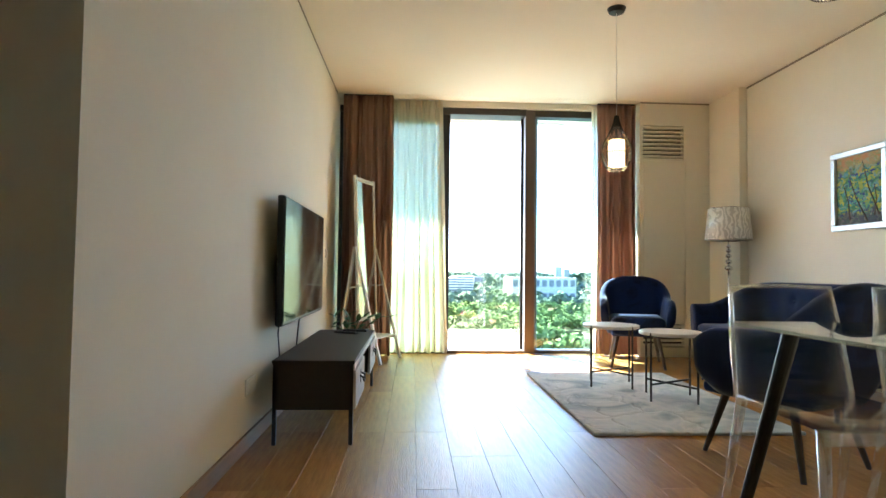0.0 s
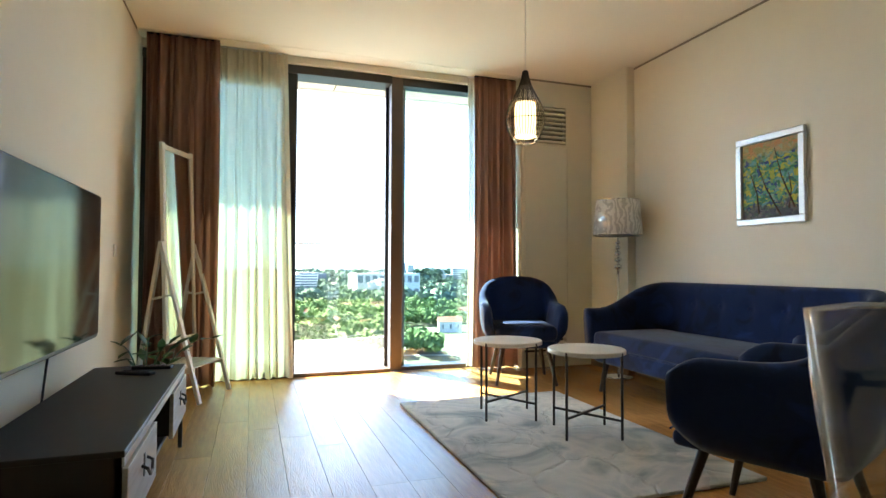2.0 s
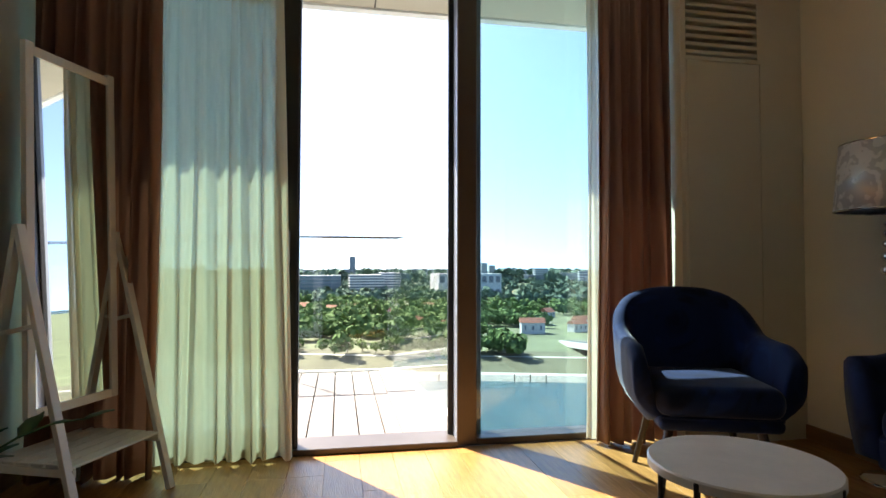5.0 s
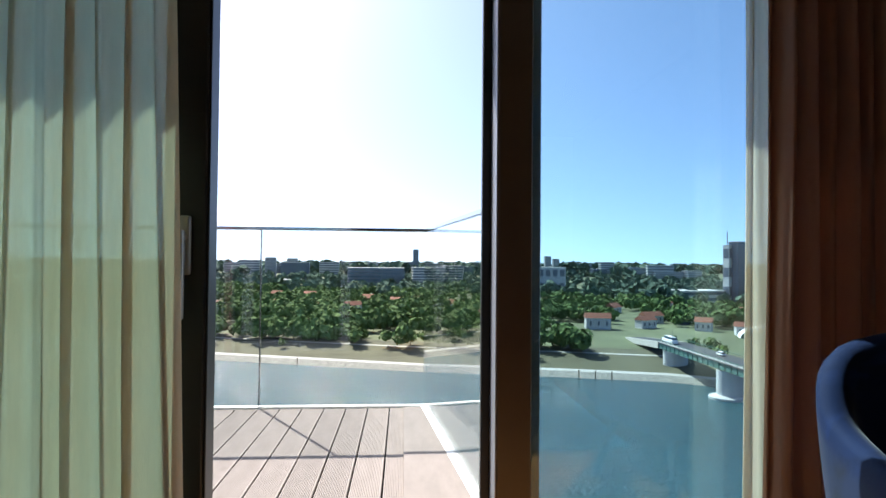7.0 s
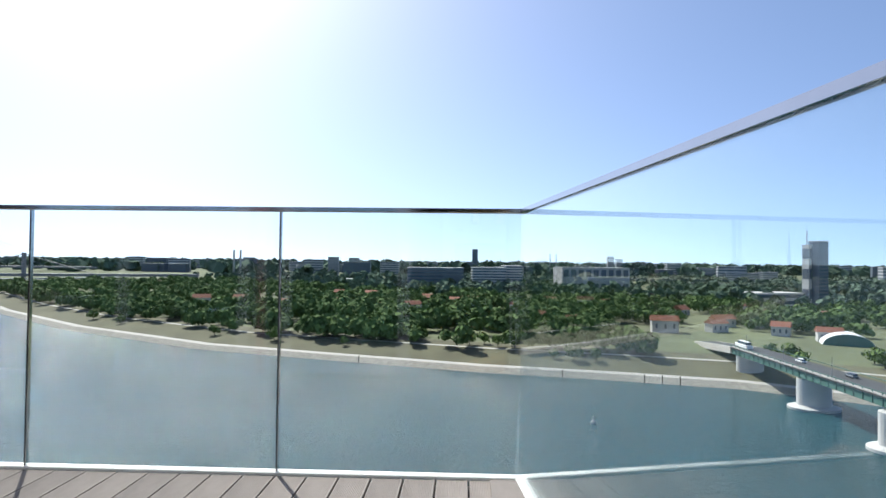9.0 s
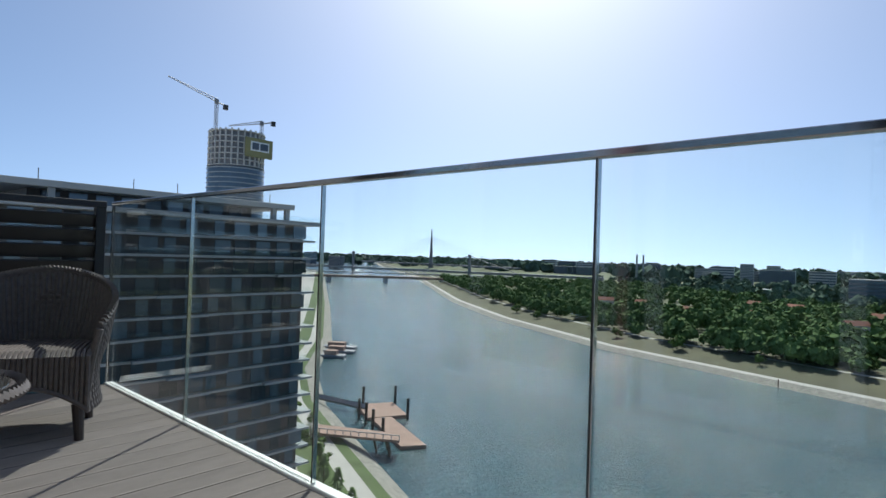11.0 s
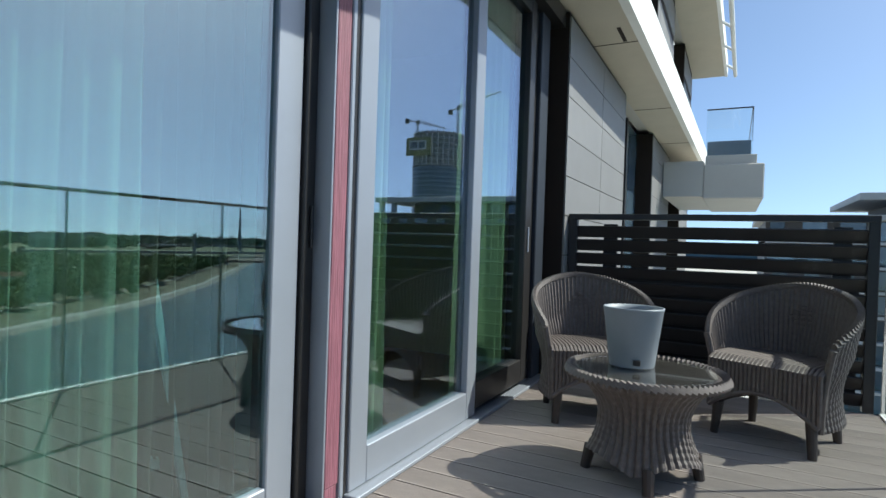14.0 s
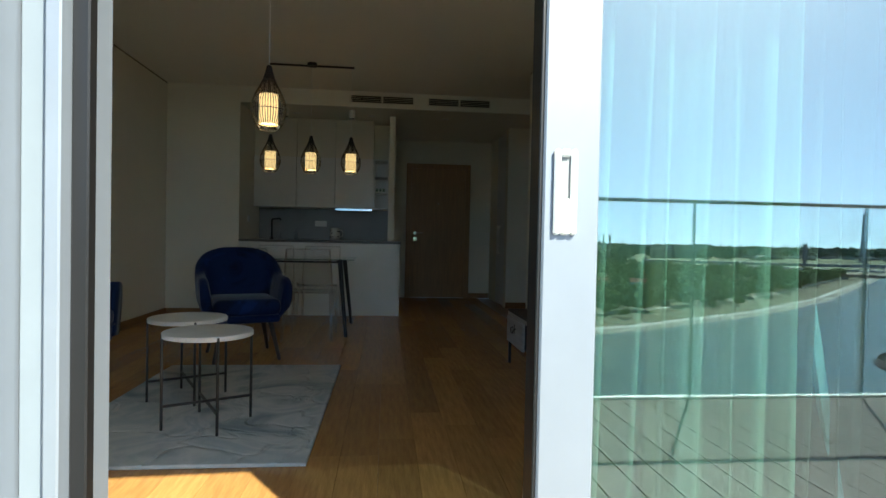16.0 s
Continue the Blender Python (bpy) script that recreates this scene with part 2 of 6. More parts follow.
M["crane"] = mat("crane_grey", (0.22, 0.22, 0.23), 0.6, var=0.1, scale=0.3)
M["yellow"] = mat("yellow_board", (0.30, 0.27, 0.12), 0.7, var=0.1, scale=0.2)
M["bridge"] = mat("green_girder", (0.07, 0.16, 0.13), 0.6, var=0.15, scale=0.1)
M["asphalt"] = mat("asphalt", (0.06, 0.06, 0.062), 0.9, var=0.15, scale=0.2)
# blue-grey of distance haze, painted as the base colour of the hills
M["haze_hill"] = mat("haze_tinted_hills", (0.10, 0.14, 0.16), 1.0, var=0.2, scale=0.004, spec=0.0)
M["orange"] = mat("weathered_pontoon", (0.33, 0.22, 0.17), 0.9, var=0.15, scale=0.3)


# ---- building helpers ----
def mesh_of(name, bm, material, smooth=False):
    me = bpy.data.meshes.new(name)
    bmesh.ops.recalc_face_normals(bm, faces=bm.faces)
    bm.to_mesh(me)
    bm.free()
    me.materials.append(M[material] if isinstance(material, str) else material)
    if smooth:
        me.polygons.foreach_set("use_smooth", [True] * len(me.polygons))
    return me


def part(name, bm, material, parent, label="", smooth=False):
    ob = new(name, mesh_of(name, bm, material, smooth))
    ob.parent = parent
    if label:
        tagged(ob, label)
    return ob


def thing(name, label, category, m=None, group=""):
    e = new(name)
    e.empty_display_size = 0.1
    if m is not None:
        e.matrix_world = m
    return tagged(e, label, category, group)


def solo(name, bm, material, label, category, group="", kind="", smooth=False):
    return tagged(new(name, mesh_of(name, bm, material, smooth)), label, category, group, kind)


def structure(name, bm, material, label="", smooth=False):
    return tagged(new(name, mesh_of(name, bm, material, smooth)), label, "", "", "structure")


def box(x0, x1, y0, y1, z0, z1, bevel=0.0, bm=None, seg=1):
    bm = bm or bmesh.new()
    r = bmesh.ops.create_cube(bm, size=1)
    for v in r["verts"]:
        v.co = ((x0 + x1) / 2 + v.co.x * (x1 - x0), (y0 + y1) / 2 + v.co.y * (y1 - y0), (z0 + z1) / 2 + v.co.z * (z1 - z0))
    if bevel:
        es = list({e for v in r["verts"] for e in v.link_edges})
        bmesh.ops.bevel(bm, geom=es, offset=bevel, segments=seg, profile=0.5, affect="EDGES")
    return bm


def tube(points, r, bm=None, seg=10, r1=None, closed=False):
    """A round bar along a line of points."""
    bm = bm or bmesh.new()
    pts = [Vector(p) for p in points]
    rings = []
    n = len(pts)
    for i, p in enumerate(pts):
        a = pts[i - 1] if (i or closed) else p
        b = pts[(i + 1) % n] if (i < n - 1 or closed) else p
        d = (b - a).normalized()
        q = d.to_track_quat("Z", "Y")
        rr = r if r1 is None else r + (r1 - r) * i / max(1, n - 1)
        rings.append([bm.verts.new(p + q @ Vector((rr * math.cos(k * math.tau / seg), rr * math.sin(k * math.tau / seg), 0))) for k in range(seg)])
    for i in range(n if closed else n - 1):
        A, B = rings[i], rings[(i + 1) % n]
        for k in range(seg):
            bm.faces.new((A[k], A[(k + 1) % seg], B[(k + 1) % seg], B[k]))
    if not closed:
        bm.faces.new(rings[0][::-1])
        bm.faces.new(rings[-1])
    return bm


def lathe(profile, bm=None, seg=32, at=(0, 0)):
    """Turns a profile of (radius, height) round the upright axis."""
    bm = bm or bmesh.new()
    rings = []
    for r, z in profile:
        if r < 1e-5:
            rings.append([bm.verts.new((at[0], at[1], z))])
        else:
            rings.append([bm.verts.new((at[0] + r * math.cos(k * math.tau / seg), at[1] + r * math.sin(k * math.tau / seg), z)) for k in range(seg)])
    for A, B in zip(rings, rings[1:]):
        for k in range(seg):
            f = [A[k % len(A)], A[(k + 1) % len(A)], B[(k + 1) % len(B)], B[k % len(B)]]
            f = list(dict.fromkeys(f))
            if len(f) > 2:
                bm.faces.new(f)
    for ring in (rings[0], rings[-1]):
        if len(ring) > 2:
            bm.faces.new(ring)
    return bm


def shell(rows, bm=None):
    """A closed padded wall from rows of cross-sections, each a loop of points."""
    bm = bm or bmesh.new()
    R = [[bm.verts.new(p) for p in row] for row in rows]
    n = len(R[0])
    for A, B in zip(R, R[1:]):
        for k in range(n):
            bm.faces.new((A[k], A[(k + 1) % n], B[(k + 1) % n], B[k]))
    bm.faces.new(R[0])
    bm.faces.new(R[-1][::-1])
    return bm


def padded(path, thick, lean=0.12, puff=0.0, fine=False):
    """Rows for shell() along a path of (x, y, nx, ny, z0, z1); the wall leans outwards as it rises."""
    rows = []
    for i, (x, y, nx, ny, z0, z1) in enumerate(path):
        row = []
        h = z1 - z0
        t = thick / 2
        side = [(t + puff * math.sin(math.pi * f), f) for f in (0, 0.15, 0.35, 0.55, 0.75, 0.92)]
        top = [(t * math.cos(a), 1 + t / h * math.sin(a)) for a in (0.5, 1.1, 1.57, 2.05, 2.65)]
        inner = [(-t, 0.95 - 0.95 * q / 18) for q in range(19)] if fine else [(-t, f) for f in (0.92, 0.7, 0.45, 0.2, 0.0)]
        for o, f in side + top + inner:
            o = o + lean * f
            row.append((x + nx * o, y + ny * o, z0 + h * f))
        rows.append(row)
    return rows


def pane(name, x0, x1, y0, y1, z0, z1, material, parent, label=""):
    return part(name, box(x0, x1, y0, y1, z0, z1), material, parent, label)


# ---- the flat: walls, floor, ceiling ----
W, E_, CEIL, WIN = -0.21, 3.80, 2.69, 6.885
floor = structure("floor", box(-3.0, 3.95, -1.1, 7.0, -0.2, -0.012), "base", "light oak plank floor with glossy varnish")
structure("ceiling", box(-3.0, 3.95, -1.1, 6.74, CEIL, CEIL + 0.25), "ceil")
structure("ceiling_soffit", box(-3.0, 2.98, -0.95, 1.2, 2.50, CEIL - 0.002), "ceil")
structure("wall_west", box(W - 0.2, W, 2.25, 6.88, 0, CEIL), "wall")
structure("wall_corridor_north", box(-3.0, W - 0.202, 2.25, 2.40, 0, CEIL), "wall")
structure("wall_corridor_south", box(-3.0, -0.41, 0.18, 0.33, 0, 2.50), "wall")
structure("wall_corridor_end", box(-3.1, -3.0, 0.33, 2.25, 0, CEIL), "wall")
structure("wall_east", box(E_, E_ + 0.15, -1.1, 7.0, 0, CEIL), "wall")
structure("wall_east_pier", box(3.72, E_ - 0.002, 6.10, 6.648, 0, CEIL), "wall")
structure("wall_kitchen_side", box(2.98, E_ - 0.002, 0.12, 1.20, 0, CEIL - 0.002), "wall")
structure("wall_kitchen_back", box(1.16, 2.978, 0.0, 0.15, 0, 2.498), "wall")
structure("wall_kitchen_end", box(1.16, 1.235, 0.152, 0.75, 0, 2.498), "wall")
structure("wall_hall_south", box(-3.0, 3.95, -1.08, -0.95, 0, CEIL), "wall")
structure("wall_hall_west", box(-0.44, -0.41, -0.95, -0.4, 0, 2.498), "wall")
structure("wall_hall_east", box(1.16, 1.30, -0.948, -0.002, 0, 2.498), "wall")
# duct wall beside the window with its grilles and access panel
bm = box(2.97, 3.72, 6.65, 6.90, 0, 0.10)
box(2.97, 3.0, 6.65, 6.90, 0.10, CEIL, bm=bm)
box(3.0, 3.44, 6.65, 6.90, 0.34, 2.09, bm=bm)
box(3.44, 3.72, 6.65, 6.90, 0.10, CEIL, bm=bm)
box(3.0, 3.44, 6.65, 6.90, 2.44, CEIL, bm=bm)
box(3.0, 3.44, 6.75, 6.90, 0.10, 0.34, bm=bm)
box(3.0, 3.44, 6.75, 6.90, 2.09, 2.44, bm=bm)
structure("wall_north_duct", bm, "cream")
structure("wall_north_fill", box(3.722, 3.95, 6.65, 7.0, 0, CEIL), "wall")


def grille(x0, x1, y, z0, z1, n, label):
    g = thing("air_grille", label, "air grille", group="duct wall grilles")
    part("backing", box(x0 + 0.004, x1 - 0.004, y + 0.055, y + 0.06, z0 + 0.004, z1 - 0.004), "dark_gap", g)
    for i in range(n):
        z = z0 + (i + 0.5) * (z1 - z0) / n
        part("slat", box(x0 + 0.002, x1 - 0.002, y - 0.002, y + 0.05, z - 0.011, z + 0.011, 0.003), "cream", g)


grille(3.0, 3.44, 6.65, 2.09, 2.44, 8, "cream slatted air grille set high in the duct wall")
grille(3.0, 3.44, 6.65, 0.10, 0.34, 5, "cream slatted air grille set low in the duct wall")
acc = thing("access_panel", "flat cream access panel below the air grille", "panel")
part("door", box(3.003, 3.447, 6.643, 6.650, 0.368, 2.062, 0.002), "cream", acc)
for x0, x1, z0, z1 in ((2.995, 3.0005, 0.36, 2.07), (3.4495, 3.455, 0.36, 2.07), (3.0005, 3.4495, 0.36, 0.3655), (3.0005, 3.4495, 2.0645, 2.07)):
    part("frame", box(x0, x1, 6.644, 6.650, z0, z1), "cream", acc)
structure("window_head", box(W, 2.968, 6.80, 7.10, 2.63, CEIL + 0.25), "cream")

# baseboards
structure("baseboard", box(W, W + 0.015, 2.25, 6.86, 0, 0.08, 0.003), "base")
structure("baseboard", box(E_ - 0.015, E_, 1.2, 6.1, 0, 0.08, 0.003), "base")
structure("baseboard", box(3.705, 3.72, 6.085, 6.65, 0, 0.08, 0.003), "base")
structure("baseboard", box(3.705, E_ - 0.016, 6.085, 6.10, 0, 0.08, 0.003), "base")
structure("baseboard", box(2.98, E_ - 0.016, 1.20, 1.215, 0, 0.08, 0.003), "base")
structure("baseboard", box(-2.9, -0.41, 0.33, 0.345, 0, 0.08, 0.003), "base")
structure("baseboard", box(-2.9, W - 0.2, 2.235, 2.25, 0, 0.08, 0.003), "base")
structure("baseboard", box(-0.41, 0.0, -0.95, -0.935, 0, 0.08, 0.003), "base")

structure("trim", box(E_ - 0.004, E_ - 0.0005, 1.2, 6.098, 2.672, 2.688), "shadow_gap", "narrow shadow gap under the ceiling")
structure("trim", box(W + 0.0005, W + 0.004, 2.25, 6.6, 2.672, 2.688), "shadow_gap", "narrow shadow gap under the ceiling")
structure("trim", box(2.97, 3.72, 6.646, 6.6495, 2.672, 2.688), "shadow_gap", "narrow shadow gap under the ceiling")

# ---- window wall: mullion, fixed pane, sliding leaf ----
win = tagged(new("window_1"), "tall fixed window in a dark bronze frame", "window", "", "structure")
part("window_frame", box(1.79, 1.893, 6.86, 6.95, 0.0, 2.63, 0.004), "mullion", win, "brown metal mullion")
part("window_frame", box(1.893, 2.968, 6.86, 7.0, 0.0, 0.035, 0.004), "mullion", win)
part("window_frame", box(1.893, 2.968, 6.86, 7.0, 2.56, 2.63, 0.004), "frame_in", win)
part("window_frame", box(2.90, 2.968, 6.86, 7.0, 0.035, 2.56, 0.004), "frame_in", win)
part("jamb_strip", box(1.7865, 1.7895, 6.864, 6.965, 0.03, 2.6), "frame_out", win, "silver grey jamb side")
part("jamb_strip", box(1.789, 1.814, 6.952, 7.03, 0.03, 2.6, 0.003), "frame_out", win, "silver grey outer strip")
part("jamb_strip", box(1.816, 1.874, 6.952, 6.99, 0.03, 2.6, 0.003), "pot", win, "blue-grey recessed strip")
part("jamb_strip", box(1.876, 1.94, 6.952, 7.05, 0.03, 2.6, 0.003), "frame_out", win, "silver grey outer strip")
for z in (0.3, 0.9, 1.5, 2.1):
    part("screw", tube([(1.90, 7.05, z), (1.90, 7.053, z)], 0.005, seg=8), "chrome", win)
part("seal", box(1.760, 1.788, 6.972, 7.0, 0.03, 2.6, 0.003), "black", win, "black rubber seal")
pane("pane", 1.893, 2.90, 6.93, 6.945, 0.035, 2.56, "pane", win)
dr = tagged(new("door_1"), "open sliding glass balcony door with a grey frame", "sliding door", "", "structure")
part("door_frame", box(W, 1.789, 6.84, 7.06, 0.0, 0.03, 0.004), "mullion", dr, "brown metal threshold")
part("door_frame", box(W, 1.789, 6.84, 7.06, 2.56, 2.63, 0.004), "frame_in", dr)
part("door_frame", box(-0.232, -0.178, 6.87, 6.96, 0.0, 2.63, 0.004), "black", dr, "dark side jamb")
L0, L1, G0, G1, YI, YO = 0.850, 0.962, -0.052, -0.175, 6.865, 6.942
leaf = part("sliding_leaf", box(L0, L1, 6.906, YO, 0.03, 2.56, 0.004), "frame_out", dr, "silver grey sliding leaf")
for x0, x1, z0, z1 in ((G1, G0, 0.03, 2.56), (G0, L0, 0.03, 0.135), (G0, L0, 2.46, 2.56)):
    part("leaf_rail", box(x0, x1, 6.906, YO, z0, z1, 0.004), "frame_out", leaf)
for x0, x1, z0, z1 in ((L0 - 0.005, L1, 0.03, 2.56), (G1, G0 + 0.005, 0.03, 2.56), (G0 + 0.005, L0 - 0.005, 0.03, 0.13), (G0 + 0.005, L0 - 0.005, 2.46, 2.56)):
    part("leaf_rail", box(x0, x1, YI, 6.904, z0, z1, 0.004), "frame_in", leaf, "dark bronze inner rail")
part("edge_strip", box(L1 + 0.0005, L1 + 0.008, YI + 0.006, YO - 0.004, 0.03, 2.56, 0.002), "black", leaf, "black rubber edge strip")
pane("pane", G0, L0, 6.915, 6.925, 0.13, 2.47, "pane_out", leaf)
bm = box(0.893, 0.926, 6.845, YI, 0.96, 1.125, 0.006, seg=2)
tube([(0.910, 6.85, 1.065), (0.910, 6.825, 1.065)], 0.011, bm)
box(0.893, 0.922, 6.806, 6.828, 0.838, 1.085, 0.007, bm=bm, seg=2)
part("lever_handle", bm, "handle_grey", leaf, "brushed aluminium lever handle")
bm = box(0.897, 0.910, YO, YO + 0.011, 0.965, 1.13, 0.004)
box(0.930, 0.943, YO, YO + 0.011, 0.965, 1.13, 0.004, bm=bm)
box(0.910, 0.930, YO, YO + 0.011, 1.115, 1.13, 0.004, bm=bm)
box(0.910, 0.930, YO, YO + 0.011, 0.965, 1.035, 0.004, bm=bm)
part("pull_handle", bm, "white", leaf, "white recessed pull handle")
part("pull_recess", box(0.910, 0.930, YO, YO + 0.002, 1.035, 1.115), "splash", leaf)
part("latch", box(-0.215, -0.205, 6.96, 6.972, 0.93, 1.08, 0.003), "frame_in", dr)

# ---- facade beyond the door, seen from the balcony ----
cov = thing("cover_strip", "pink wood-grained cover strip between two door frames", "cover strip")
part("strip", box(-0.322, -0.246, 6.955, 7.030, 0.075, 2.72, 0.003), "pink", cov)
part("torn_end", box(-0.320, -0.250, 6.957, 7.026, 0.02, 0.073, 0.003), "pink", cov, "frayed lower end")
structure("facade_post", box(-0.244, -0.234, 6.862, 7.03, 0, 2.72, 0.002), "frame_out")
structure("facade_post", box(-0.350, -0.326, 6.88, 7.035, 0, 2.72, 0.004), "frame_out")
structure("facade_post", box(-0.373, -0.352, 6.88, 7.03, 0, 2.72, 0.003), "black")
win2 = tagged(new("window_2"), "tall neighbouring window in a grey frame", "window", "", "structure")
for x0, x1, z0, z1 in ((-0.487, -0.375, 0.02, 2.62), (-1.52, -1.405, 0.02, 2.62), (-1.405, -0.487, 0.02, 0.165), (-1.405, -0.487, 2.52, 2.62)):
    part("window_frame", box(x0, x1, 6.96, 7.04, z0, z1, 0.004), "frame_out", win2)
part("window_sill", box(-2.70, -0.36, 6.99, 7.09, 0.0, 0.018, 0.003), "frame_out", win2)
pane("pane", -1.405, -0.487, 6.995, 7.007, 0.165, 2.52, "pane_dark", win2)
dr2 = tagged(new("door_2"), "closed sliding bedroom door in a dark frame", "sliding door", "", "structure")
for x0, x1, z0, z1 in ((-2.36, -2.26, 0.05, 2.62), (-2.26, -1.525, 0.05, 0.20), (-2.26, -1.525, 2.52, 2.62)):
    part("door_frame", box(x0, x1, 6.95, 7.04, z0, z1, 0.004), "frame_in", dr2)
part("door_frame", box(-2.52, -2.36, 6.88, 7.0, 0.02, 2.72, 0.006), "frame_in", dr2)
part("door_frame", box(-2.70, -2.52, 6.88, 7.03, 0.02, 2.72, 0.006), "frame_blue", dr2, "blue-grey outer jamb")
part("door_track", box(-2.36, -1.525, 6.90, 6.985, 0.0, 0.05), "frame_in", dr2)
part("door_track", box(-2.36, -1.525, 6.965, 6.977, 0.05, 0.07), "frame_out", dr2)
pane("pane", -2.26, -1.525, 6.99, 7.002, 0.20, 2.52, "pane_dark", dr2)
part("pull_handle", box(-2.32, -2.30, 7.04, 7.05, 0.92, 1.09, 0.003), "frame_out", dr2)
structure("facade_head", box(-2.95, W - 0.002, 6.88, 7.10, 2.622, 2.75), "frame_in")
structure("bedroom_floor", box(-3.0, W - 0.202, 2.402, 6.98, -0.1, 0.0), "plank")
structure("bedroom_ceiling", box(-3.0, W - 0.202, 2.402, 6.88, 2.62, 2.69), "ceil")
structure("bedroom_wall", box(-3.1, -3.0, 2.25, 6.88, 0, 2.69), "wall")
structure("facade_return", box(-2.849, -2.702, 6.88, 6.985, 0, 2.75), "brown")

clad = tagged(new("facade_cladding"), "dark brown facade with grey cladding panels", "facade", "", "structure")
base_wall = bmesh.new()
BAY = 4.85
for k in range(3):
    X = -2.85 - k * BAY
    for z0, z1 in ((-0.4, 2.735), (3.15, 5.7)):
        box(X - 2.45, X, 6.85, 7.128, z0, z1, bm=base_wall)
        box(X - BAY, X - 2.45, 6.80, 6.845, z0, z1, bm=base_wall)
part("backing", base_wall, "brown", clad)
ROWS = [-0.593 + 0.3 * i for i in range(11)]
for k in range(3):
    X = -2.855 - k * BAY
    for j in range(2):
        for zz in ROWS:
            part("panel", box(X - 1.205 - j * 1.215, X - j * 1.215, 7.130, 7.142, zz, min(zz + 0.293, 2.734)), "panel", clad)
        for zz in (3.16, 3.71, 4.31, 5.01):
            part("panel", box(X - 1.205 - j * 1.215, X - j * 1.215, 7.130, 7.142, zz, zz + 0.53), "panel", clad)
    for z0, z1 in ((-0.3, 2.73), (3.2, 5.6)):
        part("window", box(X - BAY + 0.01, X - 2.46, 6.86, 6.90, z0, z1), "bglass", clad)
        part("window_frame", box(X - 2.62, X - 2.46, 6.905, 7.0, z0, z1), "frame_out", clad)
        part("window_frame", box(X - 3.72, X - 3.62, 6.905, 6.96, z0, z1), "frame_in", clad)


def edge_y(x, off=0.0):
    """The outer edge of the storey slab, which swings out slightly towards the flat."""
    out = min(1.0, max(0.0, (x + 1.6) / 1.2))
    return 7.52 - 0.0145 * x + out * (0.38 + 0.0145 * x) + off


def swung(x0, x1, y0, off0, off1, z0, z1):
    """A slab strip whose outer edge (and inner edge, if y0 is None) follows edge_y."""
    bm = bmesh.new()
    xs = [x0 + (x1 - x0) * i / 12 for i in range(13)]
    rows_ = [[bm.verts.new((x, y, z)) for y, z in ((edge_y(x, off0) if y0 is None else y0, z0), (edge_y(x, off1), z0), (edge_y(x, off1), z1), (edge_y(x, off0) if y0 is None else y0, z1))] for x in xs]
    for A_, B_ in zip(rows_, rows_[1:]):
        for q in range(4):
            bm.faces.new((A_[q], A_[(q + 1) % 4], B_[(q + 1) % 4], B_[q]))
    bm.faces.new(rows_[0])
    bm.faces.new(rows_[-1][::-1])
    return bm


slab = tagged(new("facade_slab"), "white storey slab with beige soffit", "slab", "", "structure")
part("soffit", swung(-15.5, 4.2, 7.08, 0, -0.07, 2.752, 2.80), "soffit", slab)
part("fascia", swung(-15.5, 4.2, None, -0.07, 0.0, 2.735, 3.12), "fascia", slab)
part("slab_core", swung(-15.5, 4.2, 6.9, 0, -0.072, 2.802, 3.118), "concrete", slab)
for x in (1.4, -1.2, -3.7, -6.2, -8.7, -11.2):
    part("joint", box(x - 0.004, x + 0.004, 7.09, edge_y(x) - 0.07, 2.748, 2.753), "dark_gap", slab)
for x in (1.05, -3.5):
    part("slot_lamp", box(x - 0.16, x + 0.16, 7.38, 7.41, 2.746, 2.7525), "dark_gap", slab, "slim dark slot in the soffit")
slab2 = tagged(new("facade_slab"), "white upper storey slab with beige soffit", "slab", "", "structure")
part("soffit", swung(-15.5, 4.2, 7.1, 0, 0.16, 5.70, 5.75), "soffit", slab2)
part("fascia", swung(-15.5, 4.2, None, 0.16, 0.23, 5.68, 6.05), "fascia", slab2)
part("slab_core", swung(-15.5, 4.2, 6.9, 0, 0.158, 5.752, 6.048), "concrete", slab2)
structure("facade_upper", box(-2.99, 4.2, 6.9, 7.1, 3.12, 5.70), "panel")
rail2 = thing("facade_rail", "white pipe rail on brackets along the upper slab", "rail")
part("pipe", tube([(x, edge_y(x, 0.42), 5.55) for x in (-15, -10, -5, 3)], 0.045), "fascia", rail2)
for i in range(12):
    x = -14.5 + i * 1.5
    part("bracket", tube([(x, edge_y(x, 0.2), 5.72), (x, edge_y(x, 0.42), 5.55)], 0.03), "fascia", rail2)
nb = thing("neighbour_balcony", "white boxed balcony with a glass parapet on the facade", "balcony")
part("body", box(-12.5, -9.1, 7.78, 8.68, 1.86, 2.44, 0.02), "concrete", nb)
part("upstand", box(-12.4, -9.18, 7.80, 8.57, 2.44, 2.60, 0.01), "concrete", nb)
part("soffit", box(-12.5, -9.1, 7.15, 7.778, 1.90, 2.50), "concrete", nb)
pane("glass_front", -12.4, -9.2, 8.485, 8.50, 2.60, 3.37, "rail_glass", nb)
pane("glass_side", -9.215, -9.2, 7.80, 8.484, 2.60, 3.37, "rail_glass", nb)
part("rail", tube([(-9.2, 7.80, 3.375), (-9.2, 8.49, 3.375), (-12.4, 8.49, 3.375)], 0.012), "black", nb)
pane("panel", -12.35, -9.24, 8.455, 8.475, 2.60, 2.84, "bdark", nb)
pane("panel", -9.24, -9.22, 7.82, 8.455, 2.60, 2.84, "bdark", nb)
structure("tower_body", box(-15.5, 4.2, -6, 6.78, -47, -0.42), "concrete")
structure("tower_body_upper", box(-15.5, 4.2, -6, 6.78, 3.2, 9.0), "concrete")
